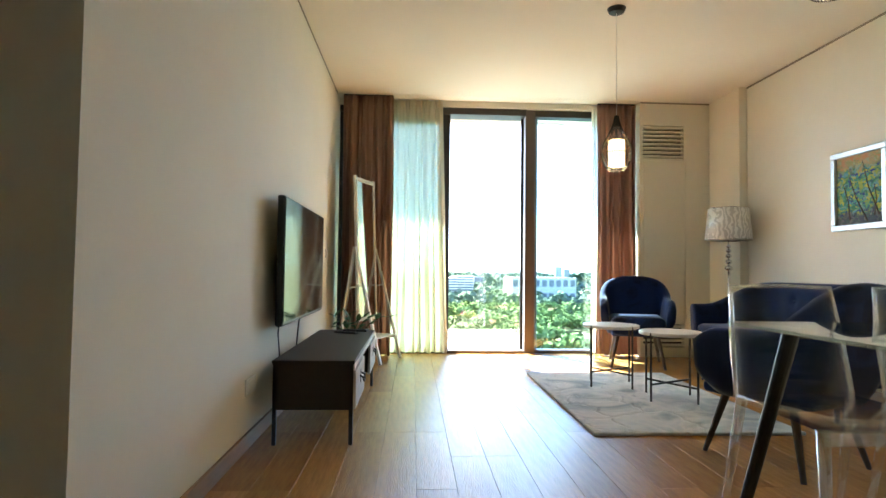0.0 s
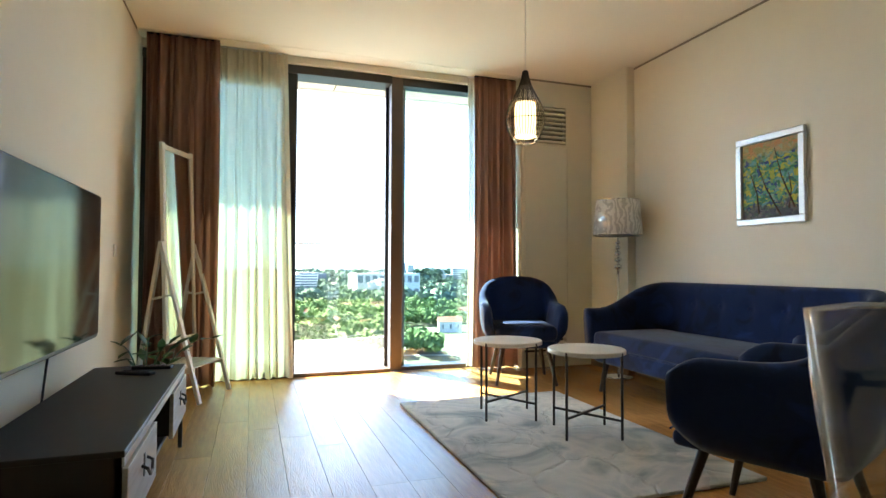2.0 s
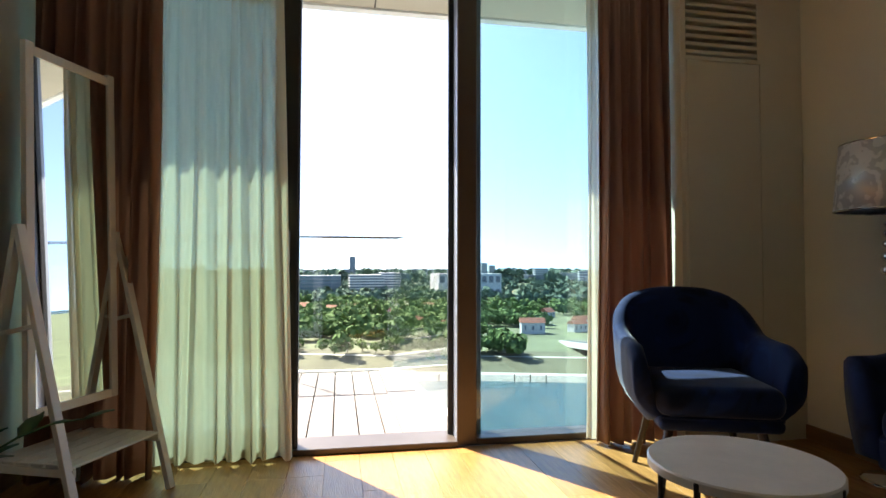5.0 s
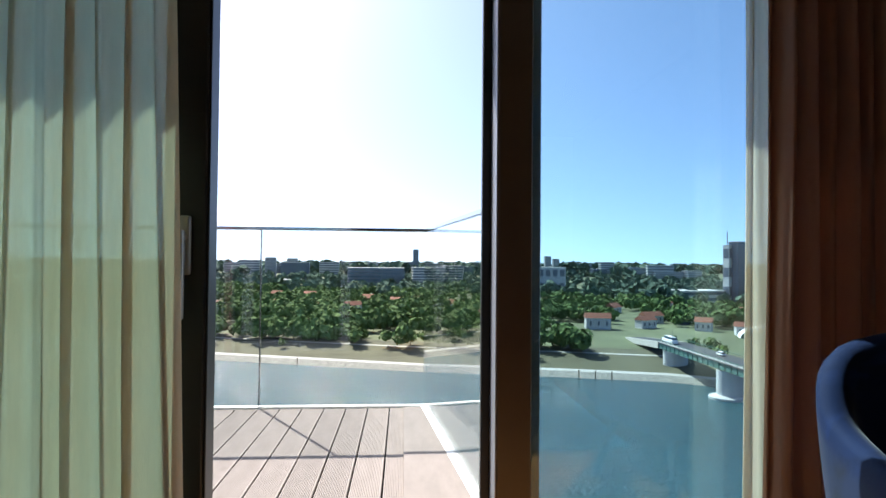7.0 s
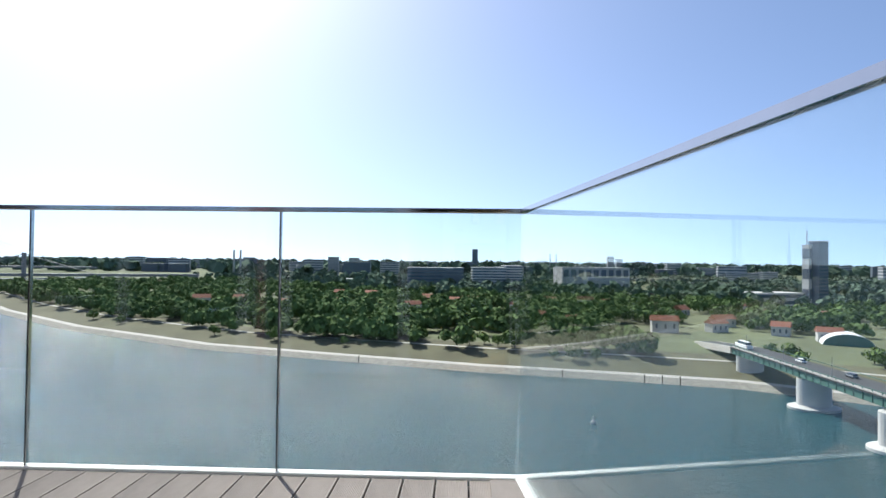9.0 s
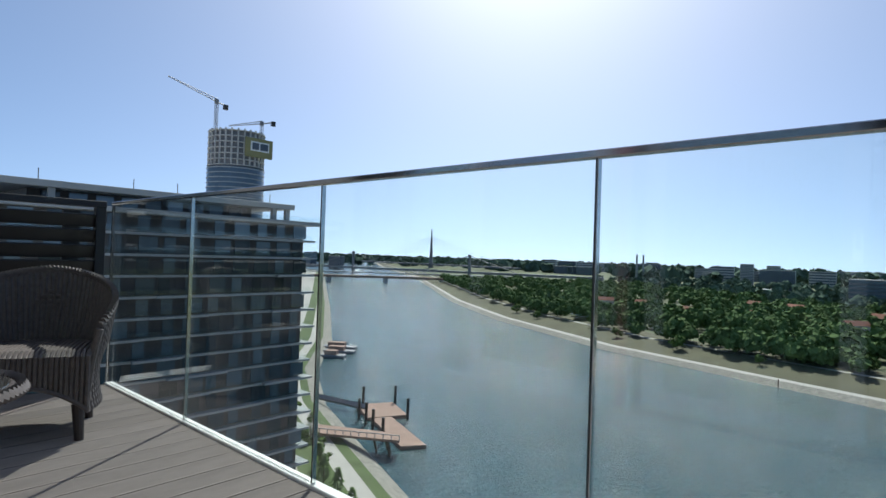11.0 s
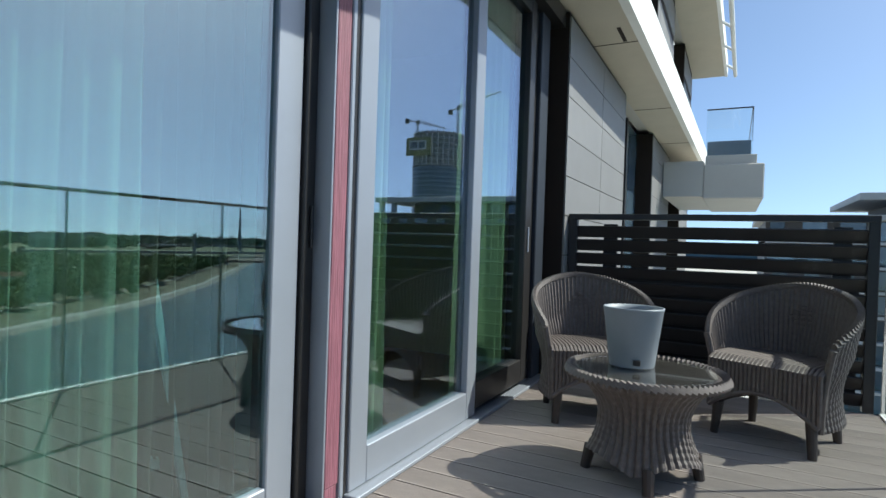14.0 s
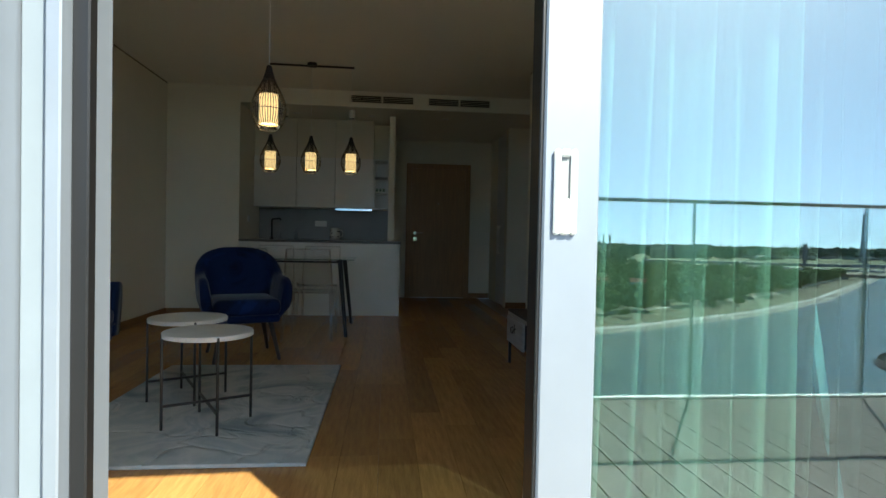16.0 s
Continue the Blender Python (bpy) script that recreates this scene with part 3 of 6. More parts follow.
structure("tower_body_side", box(-15.5, -3.12, -6, 6.78, -0.42, 3.2), "concrete")

# ---- balcony ----
DX0, DX1, DY0, DY1 = -2.95, 1.67, 7.06, 9.12
deck_base = structure("deck_base", box(DX0 - 0.05, DX1 + 0.05, 7.03, DY1 + 0.1, -0.40, -0.055), "dark_gap", "brown grooved composite decking boards")
structure("deck_edge", box(DX0, DX1 + 0.03, DY1 - 0.018, DY1 + 0.03, -0.03, 0.012, 0.003), "fascia", "white metal edge strip under the glass railing")
bm = bmesh.new()
for z, flip in ((-0.03, True), (0.010, False)):
    vs = [bm.verts.new(p) for p in ((1.53, DY1 - 0.037, z), (1.70, DY1 - 0.037, z), (1.93, DY0, z), (1.53, DY0, z))]
    bm.faces.new(vs[::-1] if flip else vs)
bmesh.ops.bridge_loops(bm, edges=[e for e in bm.edges])
structure("deck_corner_board", bm, "deck")
railing = thing("glass_railing", "frameless clear glass balcony railing with steel cap rail", "railing")
JX = [DX0, -1.77, -0.62, 0.56, DX1]
for a, b in zip(JX, JX[1:]):
    pane("pane", a + 0.006, b - 0.006, DY1 - 0.008, DY1 + 0.008, 0.012, 1.205, "rail_glass", railing)


def slanted(w, z0, z1):
    """A bar along the slanted side of the balcony."""
    a, b = Vector((DX1, DY1 - 0.02, 0)), Vector((1.90, DY0 + 0.02, 0))
    n = Vector((b.y - a.y, a.x - b.x, 0)).normalized() * w / 2
    bm = bmesh.new()
    vs = [bm.verts.new((p.x, p.y, z)) for z in (z0, z1) for p in (a - n, a + n, b + n, b - n)]
    for q in ((3, 2, 1, 0), (4, 5, 6, 7), (0, 1, 5, 4), (1, 2, 6, 5), (2, 3, 7, 6), (3, 0, 4, 7)):
        bm.faces.new([vs[i] for i in q])
    return bm


part("edge_strip", slanted(0.05, -0.03, 0.0125), "fascia", railing, "white metal edge strip")
part("pane", slanted(0.014, 0.012, 1.202), "rail_glass", railing)
part("cap_rail", box(DX0, DX1 + 0.02, DY1 - 0.016, DY1 + 0.016, 1.201, 1.222, 0.003), "cap_steel", railing, "polished steel cap rail")
part("cap_rail", slanted(0.024, 1.202, 1.2205), "cap_steel", railing, "polished steel cap rail")
for x in JX[1:-1]:
    part("glass_edge", box(x - 0.004, x - 0.002, DY1 - 0.009, DY1 + 0.009, 0.012, 1.20), "frame_in", railing)
    part("glass_edge", box(x + 0.003, x + 0.005, DY1 - 0.009, DY1 + 0.009, 0.012, 1.20), "steel", railing)
part("glass_edge", box(DX0 - 0.004, DX0 + 0.004, DY1 - 0.009, DY1 + 0.009, 0.012, 1.20), "frame_in", railing)

screen = thing("louvre_screen", "black slatted privacy screen across the balcony end", "screen")
for y in (7.18, 9.05):
    part("post", box(-3.02, -2.96, y - 0.03, y + 0.03, 0, 1.20, 0.003), "slat", screen)
part("top_rail", box(-3.03, -2.95, 7.15, 9.08, 1.18, 1.222, 0.003), "slat", screen)
for i in range(11):
    z = 0.07 + i * 0.102
    bm = box(-0.045, 0.045, 7.21, 9.02, -0.008, 0.008, 0.003)
    bmesh.ops.rotate(bm, verts=bm.verts, cent=(0, 0, 0), matrix=Matrix.Rotation(radians(-66), 3, "Y"))
    bmesh.ops.translate(bm, verts=bm.verts, vec=(-2.99, 0, z))
    part("slat", bm, "slat", screen)
part("backing_panel", box(-3.085, -3.065, 7.5, 9.0, 0.02, 0.80), "slat", screen)
for y in (7.45, 8.9):
    part("bracket", box(-3.06, -3.03, y - 0.05, y + 0.05, 0.05, 1.15), "slat", screen)


# ---- living room things ----
def curtain(name, x0, x1, y, z0, z1, folds, depth, material, label, seed, flare=0.0, drift=0.0):
    rnd = random.Random(seed)
    bm = bmesh.new()
    nx, nz = folds * 10, 26
    ph = [rnd.uniform(-0.5, 0.5) for _ in range(folds + 2)]
    am = [rnd.uniform(0.6, 1.25) for _ in range(folds + 2)]
    grid = []
    for j in range(nz + 1):
        f = j / nz
        col = []
        for i in range(nx + 1):
            u = i / nx
            k = u * folds
            a = am[int(k)] * (1 - (k % 1)) + am[int(k) + 1] * (k % 1)
            p = ph[int(k)] * (1 - (k % 1)) + ph[int(k) + 1] * (k % 1)
            low = 1 - f
            w = math.sin(k * math.tau + p * (0.6 + low)) * depth * a * (0.45 + 0.55 * min(1, low * 2.5))
            w2 = 0.25 * depth * math.sin(k * math.tau * 2.3 + 5 * p + low * 2)
            x = x0 + (x1 - x0) * u + flare * low * low * (u - 0.35) + 0.012 * math.sin(k * math.tau * 0.5 + low * 3)
            col.append(bm.verts.new((x + drift * low * u, y + w + w2, z0 + (z1 - z0) * f + 0.006 * math.sin(k * 3.1) * low)))
        grid.append(col)
    for j in range(nz):
        for i in range(nx):
            bm.faces.new((grid[j][i], grid[j][i + 1], grid[j + 1][i + 1], grid[j + 1][i]))
    c = thing(name, label, "curtain")
    ob = part("cloth", bm, material, c, smooth=True)
    if material != "sheer":
        s = ob.modifiers.new("thickness", "SOLIDIFY")
        s.thickness = 0.003
    part("curtain_tape", box(x0, x1, y - 0.012, y + 0.012, z1 - 0.004, z1 + 0.004), "black" if material != "sheer" else "white", c)
    return c


curtain("curtain", W + 0.06, 0.36, 6.66, 0.012, 2.68, 8, 0.045, "curtain", "brown floor-length curtain hanging in folds", 3)
curtain("sheer_curtain", 0.30, 0.88, 6.77, 0.02, 2.68, 8, 0.034, "sheer", "translucent ivory sheer curtain drawn aside", 4, 0.05, 0.04)
curtain("curtain", 2.54, 2.95, 6.74, 0.012, 2.68, 7, 0.045, "curtain", "brown floor-length curtain bunched beside the window", 5, 0.04)
curtain("sheer_curtain", 2.49, 2.57, 6.79, 0.02, 2.68, 2, 0.012, "sheer", "narrow ivory sheer edge beside the brown curtain", 11, 0.03)
structure("curtain_track", box(W, 2.968, 6.62, 6.79, CEIL - 0.002, CEIL + 0.02), "ceil")
curtain("bedroom_curtain", -0.76, -0.44, 6.91, 0.02, 2.6, 4, 0.03, "green_cloth", "green lined bedroom curtain behind the glass", 6)
curtain("bedroom_curtain", -2.2, -1.50, 6.91, 0.02, 2.6, 6, 0.03, "green_cloth", "green lined bedroom curtain behind the glass", 7)


def rug():
    bm = box(1.57, 2.75, 3.87, 5.66, 0.0, 0.018, 0.006, seg=2)
    ob = solo("rug", bm, "rug", "grey and blue mottled low-pile rug on the floor", "rug")
    m = M["rug"]
    nt = m.node_tree
    tc = nt.nodes.new("ShaderNodeTexCoord")
    n1 = nt.nodes.new("ShaderNodeTexNoise")
    n1.inputs["Scale"].default_value, n1.inputs["Detail"].default_value = 2.6, 7
    n1.inputs["Distortion"].default_value = 1.2
    nt.links.new(tc.outputs["Object"], n1.inputs[0])
    ramp(m, n1.outputs[0], [(0.32, (0.27, 0.31, 0.325)), (0.45, (0.45, 0.47, 0.47)), (0.52, (0.56, 0.56, 0.54)), (0.62, (0.43, 0.46, 0.47)), (0.72, (0.60, 0.59, 0.57))])
    vo = nt.nodes.new("ShaderNodeTexVoronoi")
    vo.feature = "DISTANCE_TO_EDGE"
    vo.inputs["Scale"].default_value = 3.2
    wob = nt.nodes.new("ShaderNodeMix")
    wob.data_type = "RGBA"
    wob.inputs["Factor"].default_value = 0.25
    nt.links.new(tc.outputs["Object"], wob.inputs["A"])
    nt.links.new(n1.outputs["Color"], wob.inputs["B"])
    nt.links.new(wob.outputs["Result"], vo.inputs[0])
    rr = nt.nodes.new("ShaderNodeMapRange")
    rr.inputs["From Max"].default_value = 0.05
    nt.links.new(vo.outputs["Distance"], rr.inputs[0])
    pile = nt.nodes.new("ShaderNodeTexNoise")
    pile.inputs["Scale"].default_value = 160
    nt.links.new(tc.outputs["Object"], pile.inputs[0])
    hm = nt.nodes.new("ShaderNodeMath")
    hm.operation = "MULTIPLY_ADD"
    hm.inputs[1].default_value = 0.5
    nt.links.new(pile.outputs[0], hm.inputs[0])
    nt.links.new(rr.outputs[0], hm.inputs[2])
    bp_ = nt.nodes.new("ShaderNodeBump")
    bp_.inputs["Strength"].default_value, bp_.inputs["Distance"].default_value = 0.7, 0.012
    nt.links.new(hm.outputs[0], bp_.inputs["Height"])
    nt.links.new(bp_.outputs[0], nt.nodes["Principled BSDF"].inputs["Normal"])
    return ob


rug()


def coffee_table(x, y, turn):
    t = thing("coffee_table", "round white marble side table on thin black legs", "side table", pose(x, y, 0.018, 0, 0, turn), "coffee tables on the rug")
    part("tabletop", lathe([(0, 0.435), (0.20, 0.435), (0.21, 0.438), (0.21, 0.456), (0.206, 0.46), (0, 0.46)], seg=56), "marble", t)
    for k in range(4):
        a = k * math.pi / 2
        c, s = math.cos(a) * 0.207, math.sin(a) * 0.207
        part("leg", box(c - 0.006, c + 0.006, s - 0.006, s + 0.006, 0, 0.455, 0.002), "black", t)
    part("cross_bar", box(-0.2, 0.2, -0.005, 0.005, 0.095, 0.107), "black", t)
    part("cross_bar", box(-0.005, 0.005, -0.2, 0.2, 0.107, 0.119), "black", t)
    return t


coffee_table(2.118, 5.15, -62)
coffee_table(2.372, 4.68, -62)


def arc(u, a0, a1, rx, ry):
    a = a0 + (a1 - a0) * u
    return rx * math.sin(a), -ry * math.cos(a), math.sin(a), -math.cos(a)


def armchair(m, label):
    """An upholstered armchair that faces +y: an upright back that runs down into low arms."""
    t = thing("armchair", label, "armchair", m, "blue velvet armchairs")
    half = [(0.172 * i / 8, -0.275, 0.0, -1.0) for i in range(9)]
    for i in range(1, 9):
        a = math.pi / 2 * i / 8
        half.append((0.172 + 0.095 * math.sin(a), -0.18 - 0.095 * math.cos(a), math.sin(a), -math.cos(a)))
    half += [(0.267 + 0.010 * i / 14, -0.18 + 0.41 * i / 14, 1.0, 0.0) for i in range(1, 15)]
    pts = [(-x, y, -nx, ny) for x, y, nx, ny in reversed(half[1:])] + half
    n = len(half) - 1
    rows = []
    for i, (x, y, nx, ny) in enumerate(pts):
        w = abs(i - n) / n
        drop = 1 / (1 + math.exp(-(w - 0.42) * 17))
        end = max(0.0, (w - 0.86) / 0.14)
        top = 0.815 - 0.205 * drop - 0.02 * w - 0.05 * end ** 2
        low = 0.30 + 0.05 * end ** 2
        lean = 0.085 * (1 - drop) + 0.025 * drop
        th = 0.036 - 0.008 * end
        h = top - low
        row = []
        for o, f in [(th + 0.006 * math.sin(math.pi * f), f) for f in (0, 0.12, 0.28, 0.44, 0.6, 0.76, 0.9)] + [(th * math.cos(q), 1 + th / h * math.sin(q) * 0.9) for q in (0.5, 1.05, 1.57, 2.1, 2.65)] + [(-th - 0.010 * math.sin(math.pi * f), f) for f in (0.9, 0.76, 0.6, 0.44, 0.28, 0.12, 0)]:
            tuck = -0.055 * (1 - min(1.0, f * 2.2)) ** 2
            o2 = o + lean * f + tuck
            row.append((x + nx * o2, y + ny * o2, low + h * f))
        rows.append(row)
    part("backrest", shell(rows), "navy", t, smooth=True)
    seat = box(-0.245, 0.245, -0.24, 0.275, 0.345, 0.465, 0.05, seg=4)
    for v in seat.verts:
        if v.co.z > 0.43:
            v.co.z += 0.014 * (1 - (v.co.x / 0.245) ** 2)
        v.co.y += 0.018 * (1 - (v.co.x / 0.245) ** 2) if v.co.y > 0.2 else 0
    part("seat", seat, "navy", t, smooth=True)
    part("seat_base", box(-0.238, 0.238, -0.225, 0.262, 0.29, 0.352, 0.025, seg=3), "navy", t, smooth=True)
    part("seam", tube([(-0.225, 0.268, 0.347), (-0.1, 0.284, 0.347), (0.1, 0.284, 0.347), (0.225, 0.268, 0.347)], 0.004, seg=6), "navy", t)
    for sx, sy in ((-1, 1), (1, 1), (-1, -1), (1, -1)):
        part("leg", tube([(sx * 0.175, sy * 0.165, 0.30), (sx * 0.235, sy * 0.245, 0)], 0.02, r1=0.012), "legwood", t)
    return t


armchair(pose(2.36, 3.49, 0, 0, 0, 22), "dark blue velvet tub armchair beside the rug")
armchair(pose(2.73, 6.17, 0, 0, 0, 162), "dark blue velvet tub armchair by the window")


def sofa():
    t = thing("sofa", "dark blue velvet two-seat sofa with buttoned back", "sofa", pose(3.40, 4.85, 0, 0, 0, 90))
    L, D, R = 0.845, 0.33, 0.20
    pts = []
    for i in range(9):
        f = i / 8
        pts.append((-L, D - f * (2 * D - R), -1, 0, f * 0.35))
    for i in range(1, 8):
        a = i / 8 * math.pi / 2
        pts.append((-L + R - R * math.cos(a), -D + R - R * math.sin(a), -math.cos(a), -math.sin(a), 0.35 + 0.25 * i / 8))
    for i in range(61):
        f = i / 60
        pts.append((-L + R + f * (2 * L - 2 * R), -D, 0, -1, 0.6 + 0.4 * min(f, 1 - f) * 2.5))
    half = pts[:16]
    for x, y, nx, ny, s in reversed(half):
        pts.append((-x, y, -nx, ny, s))
    path = []
    for x, y, nx, ny, s in pts:
        k = min(1.0, max(0.0, (s - 0.08) / 0.42))
        k = k * k * (3 - 2 * k)
        path.append((x, y, nx, ny, 0.25, 0.56 + 0.20 * k))
    rows = padded(path, 0.10, 0.045, 0.012, fine=True)
    buttons = [(-0.50, 0.655), (-0.25, 0.655), (0.0, 0.655), (0.25, 0.655), (0.50, 0.655)]

    def dimple(x, z):
        d = sum(math.exp(-((x - bx) ** 2 + (z - bz) ** 2) / 0.0022) for bx, bz in buttons)
        crease = sum(math.exp(-((x - bx) ** 2) / 0.0006) for bx, bz in buttons) * (0.5 if z < 0.655 else 0.25)
        return 0.022 * min(1, d) + 0.007 * crease

    rows = [[(x, y - dimple(x, z), z) if (y > -D - 0.03 and abs(x) < L - R and z > 0.46) else (x, y, z) for x, y, z in row] for row in rows]
    part("backrest", shell(rows), "navy", t, smooth=True)
    part("seat_cushion", box(-L + 0.06, L - 0.06, -D + 0.06, D + 0.03, 0.33, 0.45, 0.045, seg=4), "navy", t, smooth=True)
    part("seat_base", box(-L + 0.02, L - 0.02, -D + 0.02, D + 0.0, 0.215, 0.345, 0.03, seg=3), "navy", t, smooth=True)
    part("piping", tube([(-L + 0.08, D + 0.032, 0.34), (L - 0.08, D + 0.032, 0.34)], 0.006), "navy", t)
    for x, z in buttons:
        b = lathe([(0, 0.0), (0.013, 0.002), (0.013, 0.006), (0, 0.009)], seg=12)
        bmesh.ops.rotate(b, verts=b.verts, cent=(0, 0, 0), matrix=Matrix.Rotation(radians(-90), 3, "X"))
        bmesh.ops.translate(b, verts=b.verts, vec=(x, -D + 0.003, z))
        part("button", b, "navy", t)
    for x, y in ((-L + 0.12, D - 0.06), (L - 0.12, D - 0.06), (-L + 0.14, -D + 0.06), (L - 0.14, -D + 0.06)):
        part("leg", tube([(x, y, 0.22), (x * 1.04, y * 1.12, 0)], 0.024, r1=0.014), "legwood", t)


sofa()


def floor_lamp():
    t = thing("floor_lamp", "chrome floor lamp with a silver patterned drum shade", "floor lamp", pose(3.56, 6.02, 0))
    part("base_plate", lathe([(0, 0), (0.125, 0), (0.125, 0.012), (0.11, 0.02), (0.02, 0.03), (0, 0.03)], seg=40), "chrome", t, smooth=True)
    part("pole", lathe([(0.011, 0.02), (0.011, 0.90)], seg=16), "chrome", t, smooth=True)
    for z, r in ((0.93, 0.036), (0.99, 0.032), (1.045, 0.028), (1.093, 0.024), (1.135, 0.02)):
        part("ball", lathe([(r * math.sin(a), z - r * 0.8 * math.cos(a)) for a in [i * math.pi / 10 for i in range(11)]], seg=24), "chrome", t, smooth=True)
    part("stem", lathe([(0.006, 0.9), (0.006, 1.35)], seg=12), "chrome", t)
    sh = lathe([(0.205, 1.195), (0.178, 1.495), (0.174, 1.495), (0.201, 1.195)], seg=64)
    part("shade", sh, "lampshade", t, smooth=True)
    for z, r in ((1.195, 0.203), (1.495, 0.176)):
        part("shade_rim", tube([(r * math.cos(k * math.tau / 48), r * math.sin(k * math.tau / 48), z) for k in range(48)], 0.004, seg=6, closed=True), "chrome", t)
    m = M["lampshade"]
    nt = m.node_tree
    b = nt.nodes["Principled BSDF"]
    tc = nt.nodes.new("ShaderNodeTexCoord")
    wv = nt.nodes.new("ShaderNodeTexWave")
    wv.inputs["Scale"].default_value, wv.inputs["Distortion"].default_value, wv.inputs["Detail Scale"].default_value = 9, 9, 1.6
    nt.links.new(tc.outputs["Object"], wv.inputs[0])
    ramp(m, wv.outputs[0], [(0.35, (0.86, 0.85, 0.82)), (0.65, (0.62, 0.61, 0.59))])
    mr = nt.nodes.new("ShaderNodeMapRange")
    mr.inputs["To Min"].default_value, mr.inputs["To Max"].default_value = 0.0, 0.5
    nt.links.new(wv.outputs[0], mr.inputs[0])
    nt.links.new(mr.outputs[0], b.inputs["Metallic"])


floor_lamp()


def pendant(x, y, z0, top, canopy, group):
    t = thing("pendant_lamp", "black wire teardrop pendant lamp with a lit ribbed shade", "pendant lamp", pose(x, y, z0), group)
    prof = [(0.052, 0.0), (0.075, 0.03), (0.094, 0.075), (0.10, 0.115), (0.095, 0.16), (0.076, 0.21), (0.052, 0.255), (0.033, 0.295), (0.020, 0.335), (0.013, 0.372)]
    n = 40
    cage = bmesh.new()
    for k in range(n):
        a = k * math.tau / n
        tube([(r * math.cos(a), r * math.sin(a), z) for r, z in prof], 0.0021, cage, seg=4)
    tagged(part("wire_cage", cage, "black", t), kind="stuff")
    for r, z in ((0.052, 0.0), (0.10, 0.115), (0.076, 0.21), (0.033, 0.295)):
        part("ring", tube([(r * math.cos(k * math.tau / 32), r * math.sin(k * math.tau / 32), z) for k in range(32)], 0.002, seg=5, closed=True), "black", t)
    part("cap", lathe([(0.034, 0.295), (0.021, 0.335), (0.013, 0.375), (0, 0.38)], seg=24), "black", t)
    sh = bmesh.new()
    k2 = 72
    ring = [[sh.verts.new(((0.052 + 0.002 * (k % 2)) * math.cos(k * math.tau / k2), (0.052 + 0.002 * (k % 2)) * math.sin(k * math.tau / k2), z)) for k in range(k2)] for z in (0.03, 0.205)]
    for k in range(k2):
        sh.faces.new((ring[0][k], ring[0][(k + 1) % k2], ring[1][(k + 1) % k2], ring[1][k]))
    part("shade", sh, "shade_on", t, "cream ribbed fabric shade, lit")
    part("bulb", lathe([(0, 0.035), (0.046, 0.04), (0.05, 0.05), (0.046, 0.075), (0, 0.08)], seg=24), "bulb_on", t)
    part("cord", tube([(0, 0, 0.375), (0, 0, top - z0)], 0.0022, seg=6), "white", t)
    if canopy:
        part("canopy", lathe([(0.006, top - z0 - 0.035), (0.05, top - z0 - 0.03), (0.062, top - z0 - 0.005), (0.062, top - z0)], seg=32), "black", t)
    return t


pendant(1.96, 4.60, 1.57, CEIL, True, "")
for px in (1.63, 2.03, 2.43):
    pendant(px, 2.2, 1.585, 2.66, False, "pendants over the dining table")
bar = thing("ceiling_bar", "black ceiling bar that carries three pendant lamps", "ceiling bar")
part("bar", box(1.61, 2.45, 2.19, 2.21, 2.655, 2.672, 0.003), "black", bar)
part("canopy", lathe([(0, 2.66), (0.05, 2.66), (0.05, 2.69), (0, 2.69)], seg=28, at=(2.03, 2.2)), "black", bar)


def tv_bench():
    t = thing("tv_bench", "low black and grey media bench with open centre shelf", "tv bench")
    x0, x1, y0, y1, z0, z1 = -0.10, 0.30, 3.73, 5.17, 0.175, 0.42
    part("top_board", box(x0 - 0.005, x1 + 0.005, y0 - 0.005, y1 + 0.005, z1 - 0.018, z1, 0.002), "blackwood", t)
    part("bottom_board", box(x0, x1 - 0.02, y0, y1, z0, z0 + 0.018), "blackwood", t)
    for y in (y0, y0 + 0.48, y1 - 0.498, y1 - 0.018):
        part("side_board", box(x0, x1 - 0.004, y, y + 0.018, z0 + 0.018, z1 - 0.018), "blackwood", t)
    part("back_board", box(x0, x0 + 0.01, y0 + 0.018, y1 - 0.018, z0 + 0.018, z1 - 0.018), "blackwood", t)
    part("shelf", box(x0 + 0.01, x1 - 0.03, y0 + 0.498, y1 - 0.498, 0.295, 0.303), "table_glass", t, "thin glass shelf")
    part("front_rail", box(x1 - 0.004, x1 + 0.004, y0, y1, z1 - 0.045, z1 - 0.019, 0.001), "greywood", t)
    for ya, yb in ((y0 + 0.004, y0 + 0.494), (y1 - 0.494, y1 - 0.004)):
        d = part("drawer", box(x1 - 0.006, x1 + 0.012, ya, yb, z0 + 0.004, z1 - 0.05, 0.002), "greywood", t, "pale grey wood drawer front")
        c = (ya + yb) / 2
        part("handle", tube([(x1 + 0.012, c - 0.045, 0.31), (x1 + 0.03, c - 0.045, 0.30), (x1 + 0.033, c - 0.02, 0.275), (x1 + 0.033, c + 0.02, 0.275), (x1 + 0.03, c + 0.045, 0.30), (x1 + 0.012, c + 0.045, 0.31)], 0.005), "black", d)
        part("plate", box(x1 + 0.012, x1 + 0.015, c - 0.01, c + 0.01, 0.265, 0.335, 0.001), "black", d)
    for x in (x0 + 0.01, x1 - 0.012):
        for y in (y0 + 0.01, y1 - 0.01):
            part("leg", box(x - 0.010, x + 0.010, y - 0.010, y + 0.010, 0, z1 - 0.02, 0.002), "black", t)


tv_bench()


